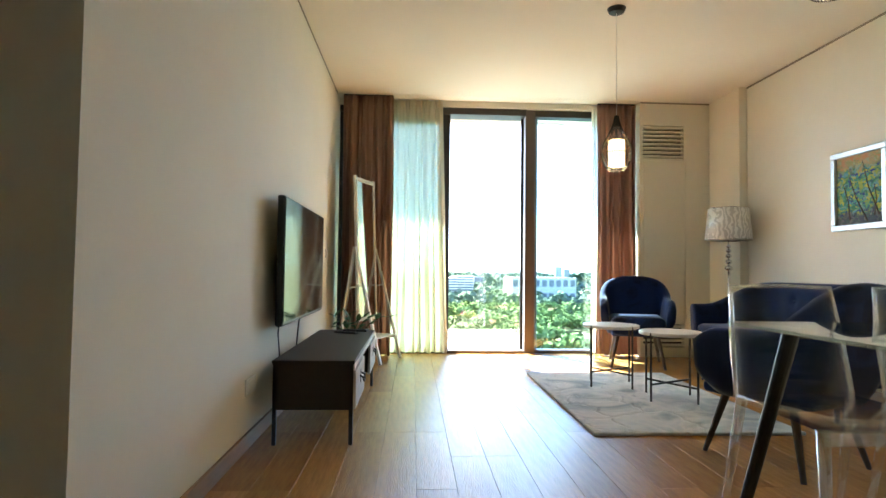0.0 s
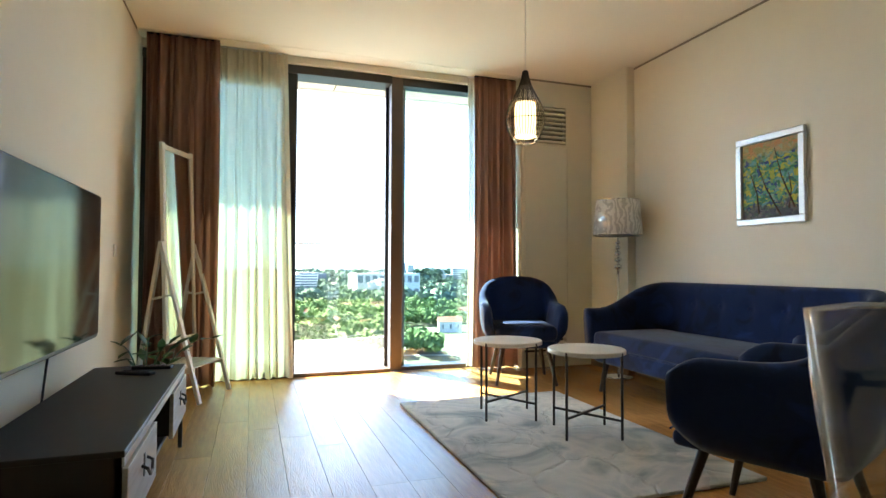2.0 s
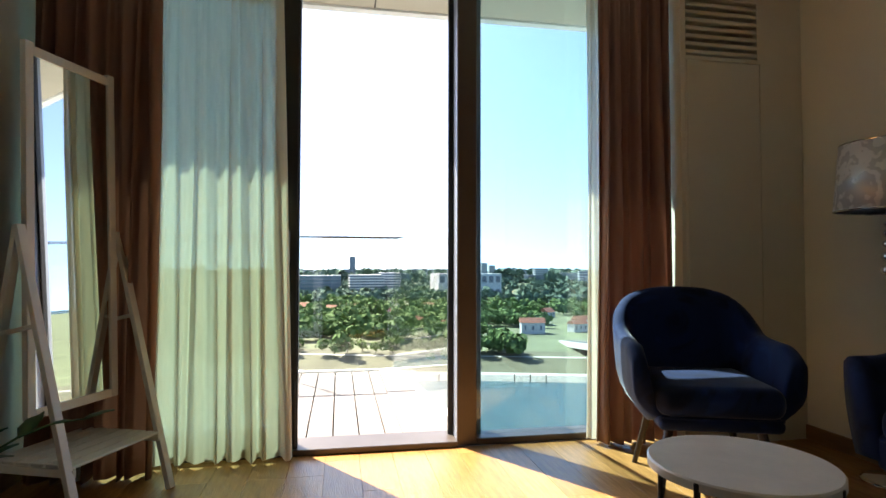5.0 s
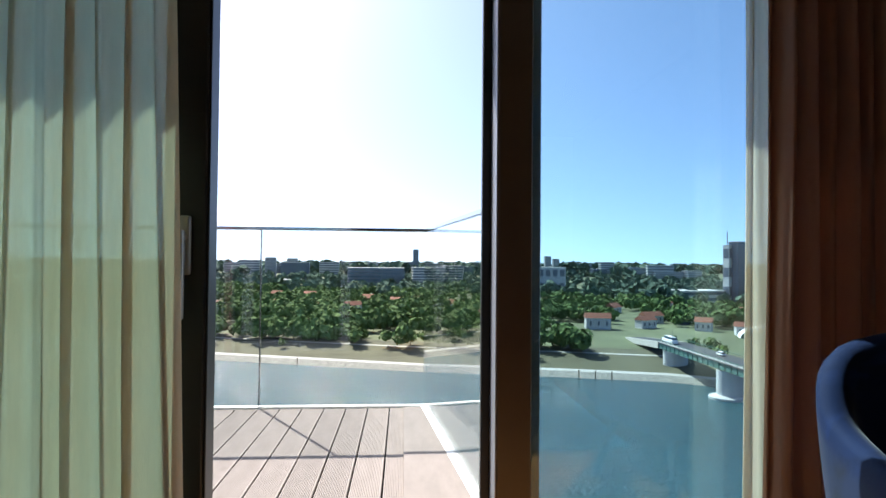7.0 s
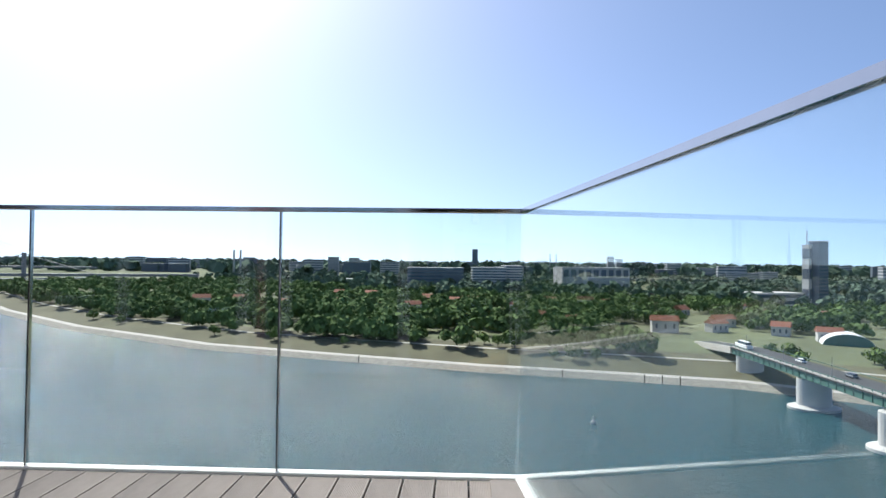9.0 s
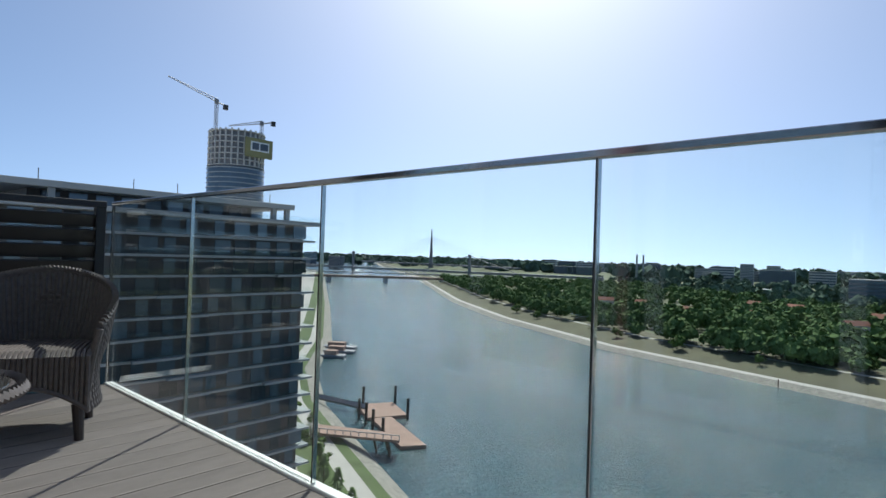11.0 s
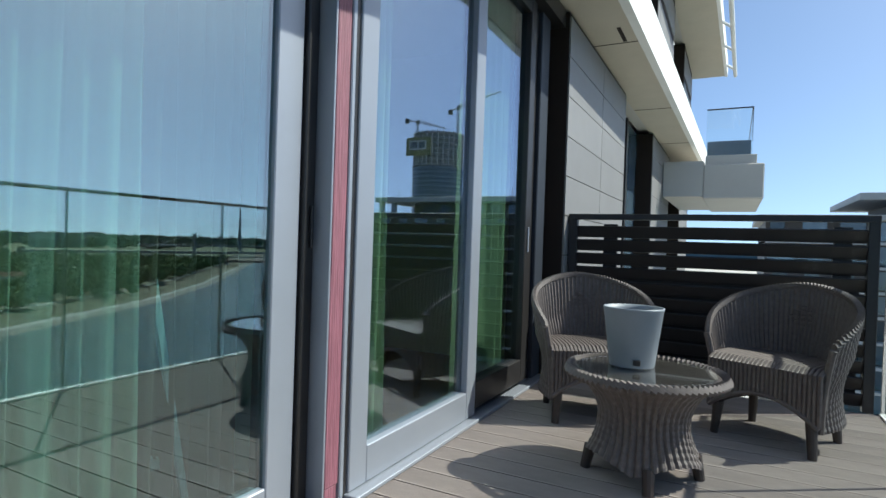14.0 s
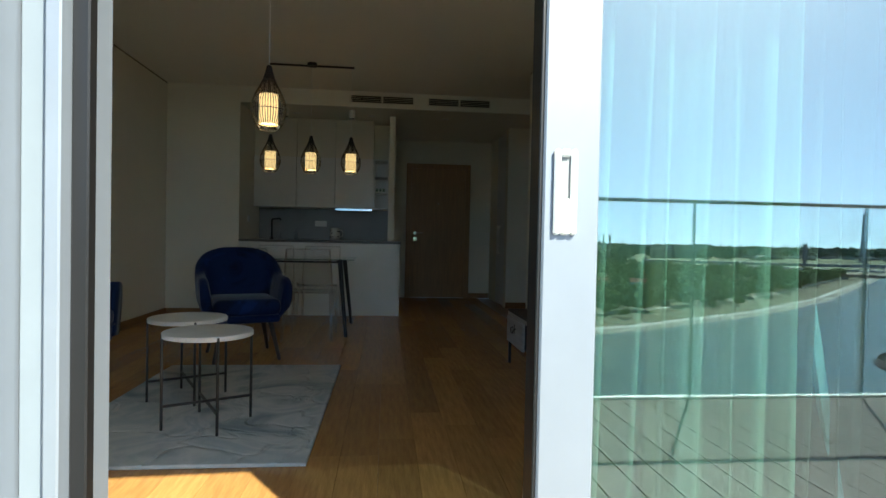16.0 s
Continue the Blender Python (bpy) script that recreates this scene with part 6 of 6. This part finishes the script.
# sports hall with a white arched roof
hall = thing("sports_hall", "white arched sports hall with a green end wall", "hall", pose(218, 332, -44.2, 0, 0, -24))
rows = []
for yy in (-10, 10):
    rows.append([(12 * -math.cos(a), yy, 6.5 * math.sin(a)) for a in [math.pi * i / 14 for i in range(15)]])
part("roof", shell([[(p[0], y, p[2]) for p in rows[0]] for y in (-10.0, 10.0)]), "fascia", hall)
part("end_wall", shell([[(p[0] * 0.98, y, p[2] * 0.98) for p in rows[0]] for y in (-10.2, -10.02)]), "bridge", hall)

# road bridge over the river
br = thing("road_bridge", "green steel girder road bridge on stone piers", "bridge")
D0, D1 = Vector((121, 60, -34.5)), Vector((128, 262, -36.5))
ax = (D1 - D0).normalized()
sd = Vector((ax.y, -ax.x, 0)).normalized()


def beam(a, b, w, z0, z1, side=0.0):
    bm = bmesh.new()
    vs = []
    for e in (a, b):
        for s, z in ((-w / 2, z0), (w / 2, z0), (w / 2, z1), (-w / 2, z1)):
            q = e + sd * (s + side)
            vs.append(bm.verts.new((q.x, q.y, e.z + z)))
    for q in ((0, 1, 2, 3), (7, 6, 5, 4), (0, 4, 5, 1), (1, 5, 6, 2), (2, 6, 7, 3), (3, 7, 4, 0)):
        bm.faces.new([vs[i] for i in q])
    return bm


part("girder", beam(D0, D1, 0.8, -3.0, -0.5, -5.5), "bridge", br)
part("girder", beam(D0, D1, 0.8, -3.0, -0.5, 5.5), "bridge", br)
part("carriageway", beam(D0, D1, 13, -0.5, 0.0), "asphalt", br)
part("footway", beam(D0, D1, 1.6, 0.0, 0.25, -5.6), "path", br)
part("parapet", beam(D0, D1, 0.15, 0.9, 1.1, -6.4), "bridge", br)
part("parapet", beam(D0, D1, 0.15, 0.9, 1.1, 6.4), "bridge", br)
for k in range(50):
    q = D0.lerp(D1, k / 49)
    part("rib", beam(q, q + ax * 0.25, 0.3, -3.0, 1.0, -6.0), "bridge", br)
D2 = Vector((140, 330, -43.5))
part("ramp", beam(D1, D2, 13, -3, 0.0), "path", br)
part("ramp_road", beam(D1 + Vector((0, 0, 0.02)), D2 + Vector((0, 0, 0.02)), 9, 0.0, 0.05), "asphalt", br)
for x, y in ((122, 165), (125.5, 209), (128, 258)):
    bm = lathe([(0, -52), (6.4, -52), (6.4, -49.2), (5.0, -48.8), (4.2, -48.5), (4.2, -39.5), (0, -39.5)], seg=28)
    for v in bm.verts:
        v.co.x *= 1.35
    bmesh.ops.translate(bm, verts=bm.verts, vec=(x, y, 0))
    part("pier", bm, "concrete", br)
for k in range(7):
    q = D0.lerp(D1, (k + 0.5) / 7) - sd * 6.0
    part("lamp_post", tube([(q.x, q.y, q.z), (q.x, q.y, q.z + 7)], 0.09, seg=6), "crane", br)


def vehicle(name, f, side, ln, w, h, material, label):
    q = D0.lerp(D1, f) + sd * side
    turn = math.degrees(math.atan2(ax.y, ax.x))
    v = thing(name, label, name, pose(q.x, q.y, q.z + 0.02, 0, 0, turn))
    part("body", box(-ln / 2, ln / 2, -w / 2, w / 2, 0.35, h * 0.6, 0.15), material, v)
    part("cabin", box(-ln * 0.4, ln * 0.3, -w / 2 + 0.1, w / 2 - 0.1, h * 0.6, h, 0.15), "bglass", v)
    part("roof", box(-ln * 0.38, ln * 0.28, -w / 2 + 0.12, w / 2 - 0.12, h, h + 0.06), material, v)
    for sx in (-0.3, 0.3):
        for sy in (-1, 1):
            part("wheel", tube([(ln * sx, sy * (w / 2 - 0.2), 0.34), (ln * sx, sy * w / 2, 0.34)], 0.34, seg=12), "black", v)


vehicle("bus", 0.98, -2.5, 11.5, 2.5, 3.1, "fascia", "white coach on the bridge")
vehicle("car", 0.80, 1.8, 4.4, 1.8, 1.5, "fascia", "white car on the bridge")
vehicle("car", 0.66, 2.2, 4.4, 1.8, 1.5, "bdark", "dark car on the bridge")

# bridges upstream
b2 = thing("beam_bridge", "low dark red beam bridge over the river", "bridge")
A2, B2 = Vector((-930, 470, -38)), Vector((-470, 930, -38))
ax = (B2 - A2).normalized()
sd = Vector((ax.y, -ax.x, 0)).normalized()
part("deck", beam(A2, B2, 12, -4, 0), "orange", b2)
for f in (0.15, 0.3, 0.45, 0.6):
    q = A2.lerp(B2, f)
    part("pier", box(q.x - 3, q.x + 3, q.y - 3, q.y + 3, -51, -41), "concrete", b2)
b3 = thing("truss_bridge", "pale steel truss bridge behind the beam bridge", "bridge")
A3, B3 = Vector((-1010, 560, -36)), Vector((-600, 970, -36))
part("deck", beam(A3, B3, 10, -2, 0), "tslab", b3)
part("top_chord", beam(A3.lerp(B3, 0.3), A3.lerp(B3, 0.66), 1.5, 8, 9.5), "tslab", b3)
for k in range(24):
    q, q2 = A3.lerp(B3, 0.3 + 0.015 * k), A3.lerp(B3, 0.3 + 0.015 * (k + (1 if k % 2 else -1)) if 0 else 0.315 + 0.015 * k)
    a, b = (0, 8) if k % 2 else (8, 0)
    part("diagonal", tube([(q.x, q.y, q.z + a), (q2.x, q2.y, q2.z + b)], 0.7, seg=5), "tslab", b3)
b4 = thing("cable_bridge", "far cable-stayed bridge with two slim pylons", "bridge")
A4, B4 = Vector((-1500, 780, -32)), Vector((-500, 1060, -32))
ax = (B4 - A4).normalized()
sd = Vector((ax.y, -ax.x, 0)).normalized()
part("deck", beam(A4, B4, 14, -5, 0), "crane", b4)
for f in (0.42, 0.72):
    q = A4.lerp(B4, f)
    part("pylon", box(q.x - 2.5, q.x + 2.5, q.y - 2.5, q.y + 2.5, -50, 5), "crane", b4)
    for k in (-1, 1):
        e = q + ax * 110 * k
        part("cable", tube([(q.x, q.y, 3), (e.x, e.y, -32)], 0.7, seg=5), "crane", b4)
b5 = thing("pylon_bridge", "far bridge with one tall needle pylon", "bridge")
part("pylon", tube([(-1375, 1500, -50), (-1375, 1500, 10), (-1375, 1500, 97)], 9, seg=10, r1=1.5), "crane", b5)
part("deck", box(-1750, -1000, 1490, 1515, -34, -29), "crane", b5)
for k in range(6):
    for s in (-1, 1):
        part("cable", tube([(-1375, 1500, 70 - k * 5), (-1375 + s * (330 - k * 45), 1502, -29)], 0.35, seg=4), "tslab", b5)
for dx in (-9, 9):
    solo("chimney", tube([(-605 + dx, 1500, -44), (-605 + dx, 1500, 21)], 3.2, seg=10, r1=2.4), "tslab", "far pale power station chimney", "chimney", "twin chimneys")

# pontoon, jetty and barges
pon = thing("pontoon", "brown floating pontoon with black mooring piles", "pontoon")


def plank_deck(pts, z0, z1):
    bm = bmesh.new()
    a = [bm.verts.new((x, y, z0)) for x, y in pts]
    b = [bm.verts.new((x, y, z1)) for x, y in pts]
    bm.faces.new(a[::-1])
    bm.faces.new(b)
    for i in range(len(a)):
        bm.faces.new((a[i], a[(i + 1) % len(a)], b[(i + 1) % len(a)], b[i]))
    return bm


part("deck", plank_deck([(-142, 129), (-128, 122), (-122, 133), (-136, 140)], -50, -49), "orange", pon)
part("deck", plank_deck([(-127, 122.5), (-103, 111.5), (-99, 117), (-124, 128)], -50, -49), "orange", pon)
for x, y in ((-142, 132), (-136, 141), (-131, 121), (-121, 132), (-126, 119.5), (-119, 116), (-111, 112.5)):
    part("pile", tube([(x, y, -51), (x, y, -43.5)], 0.45, seg=10), "black", pon)
part("gangway", tube([(-152, 121, -47), (-136, 128, -48.6)], 1.0, seg=4), "crane", pon)
jet = thing("viewing_jetty", "timber viewing jetty on raking posts at the bank", "jetty")
part("deck", plank_deck([(-124, 100), (-119, 95), (-99, 107), (-103, 111)], -46.2, -45.6), "orange", jet)
for k in range(12):
    f = k / 11
    part("baluster", tube([(-119 + 20 * f, 95 + 12 * f, -45.6), (-119 + 20 * f, 95 + 12 * f, -44.4)], 0.12, seg=5), "tslab", jet)
part("handrail", tube([(-119, 95, -44.4), (-99, 107, -44.4)], 0.12, seg=6), "tslab", jet)
for x, y in ((-106, 106), (-103, 108), (-101, 106), (-105, 109)):
    part("post", tube([(x, y, -50.5), (x - 1, y - 0.5, -46.2)], 0.3, seg=6), "bark", jet)
for x, y, ln in ((-226, 188, 16), (-236, 196, 18), (-218, 178, 12)):
    b = thing("barge", "rusty work barge moored at the bank", "barge", pose(x, y, -50, 0, 0, 35), "moored barges")
    part("hull", box(-ln / 2, ln / 2, -3, 3, -0.3, 1.4, 0.4), "crane", b)
    part("cabin", box(-ln / 3, ln / 6, -2.2, 2.2, 1.4, 3.4, 0.1), "orange", b)
solo("buoy", lathe([(0, -50.2), (0.9, -50.2), (0.9, -49.4), (0.2, -48.8), (0.2, -47.6), (0, -47.6)], seg=12, at=(43, 185)), "bwall", "small pale river buoy", "buoy")
for i, s in enumerate((8.2, 9.6, 10.2, 10.35, 10.5)):
    x, y = shore_point(s, -1)
    solo("mooring_post", tube([(x, y, -51), (x, y, -46.5)], 0.25, seg=6), "bark", "dark mooring post at the stone bank", "post", "mooring posts")


# ---- residential tower next door ----
def flats():
    t = thing("residential_tower", "dark residential tower with pale balcony slabs", "building")
    x1, x0, y0, y1 = -86.0, -112.0, 12.0, 70.0
    part("core", box(x0, x1 - 1.6, y0, y1 - 1.2, -47, 5.6), "tdark", t)
    rnd = random.Random(3)
    win = None
    z = 2.9
    for s in range(16):
        zz = z - s * 3.15
        bm = bmesh.new()
        y = y0
        prev_d = 0
        while y < y1:
            ln = rnd.uniform(5, 13)
            dd = rnd.choice((0.0, 0.5, 0.9)) if s > 1 else 0.4
            box(x0, x1 - 0.9 + dd, y, min(y + ln, y1) + (0.7 if y + ln >= y1 else 0), zz - 0.36, zz, bm=bm)
            y += ln
        part("balcony_slab", bm, "tslab", t)
        part("parapet_glass", box(x1 - 0.62, x1 - 0.58, y0, y1, zz, zz + 0.95), "rail_glass", t)
        for k in range(15):
            yy = y0 + 0.8 + k * 3.85 + rnd.uniform(-0.5, 0.5)
            w = rnd.choice((1.0, 1.0, 1.6))
            if win is None:
                win = part("window", box(-1.62, -1.5, 0, 1.7, 0.25, 2.55), "tglass", t)
                win.location = (x1, yy, zz)
            else:
                ob = new("window", win.data)
                ob.parent = t
                ob.location = (x1, yy, zz)
                ob.scale.y = w
    part("roof_slab", box(x0 - 1, x1 + 0.6, y0 - 1, y1 + 1.4, 5.6, 6.3, 0.05), "tslab", t)
    part("penthouse", box(x0 + 3, x1 - 5, 27, 60, 6.3, 8.3), "tdark", t)
    for k in range(9):
        part("penthouse_window", box(x1 - 5.0, x1 - 4.9, 28.5 + k * 3.4, 30.8 + k * 3.4, 6.5, 8.1), "tglass", t)
    part("penthouse_roof", box(x0, x1 - 0.5, 22.3, 66, 8.3, 9.2, 0.05), "tslab", t)
    for y in (29, 62.5, 65.2):
        part("column", box(x1 - 2.2, x1 - 1.4, y - 0.4, y + 0.4, 6.3, 8.3), "tslab", t)
    part("roof_glass", box(x1 + 0.2, x1 + 0.25, 58, y1 + 1.2, 6.3, 7.2), "rail_glass", t)
    for y in (28, 40, 46.5, 63):
        part("roof_mast", tube([(x1 - 4, y, 9.2), (x1 - 4, y, 11)], 0.07, seg=5), "crane", t)


flats()


def city_tower():
    t = thing("unfinished_tower", "unfinished round glass tower with exposed upper floors", "building", pose(-400, 221, -47))
    n = 40

    def ring(r0, z0, z1, rx=21.5, ry=21.5):
        return lathe([(0, z0), (r0, z0), (r0, z1), (0, z1)], seg=n)

    part("lower_glass", ring(20.5, 0, 108), "bglass", t)
    for k in range(14):
        part("floor_band", ring(20.8, 60 + k * 3.6, 60.7 + k * 3.6), "tslab", t)
    part("upper_core", ring(18.4, 108, 134), "crane", t)
    for k in range(7):
        part("bare_slab", ring(20.6, 109 + k * 4.2, 109.6 + k * 4.2), "concrete", t)
    for k in range(28):
        a = k * math.tau / 28
        part("column", box(19.6 * math.cos(a) - 0.5, 19.6 * math.cos(a) + 0.5, 19.6 * math.sin(a) - 0.5, 19.6 * math.sin(a) + 0.5, 109, 136), "concrete", t)
    sg = part("sign_board", box(21.2, 22.2, -5, 17, 116, 130), "yellow", t, "yellow construction hoarding")
    part("sign_plate", box(22.2, 22.5, -1, 14, 120.5, 127.5), "fascia", sg, "white plate with a plain dark mark")
    part("sign_mark", box(22.5, 22.7, 0.2, 5.5, 121.5, 126.5), "bdark", sg)
    part("sign_mark", box(22.5, 22.7, 6.6, 13, 121.5, 126.5), "bdark", sg)


city_tower()


def crane(x, y, z0, z1, tip, tail):
    t = thing("tower_crane", "grey lattice tower crane above the unfinished tower", "crane", group="tower cranes")
    for dx in (-0.9, 0.9):
        for dy in (-0.9, 0.9):
            part("mast_leg", tube([(x + dx, y + dy, z0), (x + dx, y + dy, z1)], 0.22, seg=4), "crane", t)
    bm = bmesh.new()
    k = z0
    while k < z1 - 2:
        tube([(x, y - 0.9, k), (x, y + 0.9, k + 2)], 0.14, bm, seg=4)
        tube([(x - 0.9, y, k), (x + 0.9, y, k + 2)], 0.14, bm, seg=4)
        k += 2
    part("mast_lattice", bm, "crane", t)
    p, q = Vector((x, y, z1)), Vector((x, tip[0], tip[1]))
    part("jib", tube([p, q], 0.4, seg=4, r1=0.2), "crane", t)
    part("jib_chord", tube([p + Vector((0, 0, 2.2)), q + Vector((0, 0, 0.6))], 0.3, seg=4, r1=0.15), "crane", t)
    bm = bmesh.new()
    for i in range(14):
        a, b = p.lerp(q, i / 14), p.lerp(q, (i + 0.5) / 14) + Vector((0, 0, 2.0 - 1.4 * i / 14))
        tube([a, b], 0.13, bm, seg=4)
        tube([b, p.lerp(q, (i + 1) / 14)], 0.13, bm, seg=4)
    part("jib_lattice", bm, "crane", t)
    r = Vector((x, tail[0], tail[1]))
    part("counter_jib", tube([p, r], 0.5, seg=4), "crane", t)
    part("counterweight", box(x - 1.2, x + 1.2, r.y - 1.5, r.y + 1.5, r.z - 3, r.z + 0.6), "tdark", t)
    part("cab", box(x - 1, x + 1, y - 1.2, y + 1.2, z1 - 1.5, z1 + 1.8), "crane", t)


crane(-398, 203, -47, 108.5, (168, 118), (210, 107.0))
crane(-398, 240, 84, 99.5, (213, 92.5), (250, 102.5))

# ---- floor planks and decking boards ----
rnd = random.Random(1)
row = 0
y_end = {0: 6.84}
PW = 0.165
x = -0.21
PLANKS = {}


def plank_mesh(ln):
    key = round(ln, 2)
    if key not in PLANKS:
        PLANKS[key] = mesh_of("plank", box(0.0005, PW - 0.0005, 0.0005, key - 0.0005, -0.012, 0, 0.0006), "plank")
    return PLANKS[key]


lengths = (0.8, 1.0, 1.2, 1.4, 1.6)
while x < 3.79:
    y = -0.94 if x < 1.05 else 1.05
    first = True
    while y < 6.84:
        ln = rnd.choice((0.3, 0.5, 0.7, 0.9, 1.1)) if first else rnd.choice(lengths)
        first = False
        if y + ln > 6.84:
            ln = max(0.1, round(6.84 - y, 1))
        ob = new("plank", plank_mesh(ln))
        ob.parent = floor
        ob.location = (x, y, 0)
        y += ln
    x += PW
BW, GAP = 0.146, 0.009
bm = bmesh.new()
prof = [(0, -0.022), (0, -0.001), (0.002, 0)]
n = 17
for k in range(n):
    g = 0.006 + k * (BW - GAP - 0.012) / n
    s = (BW - GAP - 0.012) / n
    prof += [(g, 0), (g + s * 0.30, -0.0018), (g + s * 0.62, -0.0018), (g + s * 0.92, 0)]
prof += [(BW - GAP - 0.002, 0), (BW - GAP, -0.001), (BW - GAP, -0.022)]
A = [bm.verts.new((px, 0, pz)) for px, pz in prof]
B = [bm.verts.new((px, DY1 - 0.022 - DY0, pz)) for px, pz in prof]
for i in range(len(A) - 1):
    bm.faces.new((A[i], A[i + 1], B[i + 1], B[i]))
board = mesh_of("deck_board", bm, "deck")
x = DX0 + 0.01
while x < DX1 - 0.16:
    ob = new("deck_board", board)
    ob.parent = deck_base
    ob.location = (x, DY0, 0)
    x += BW
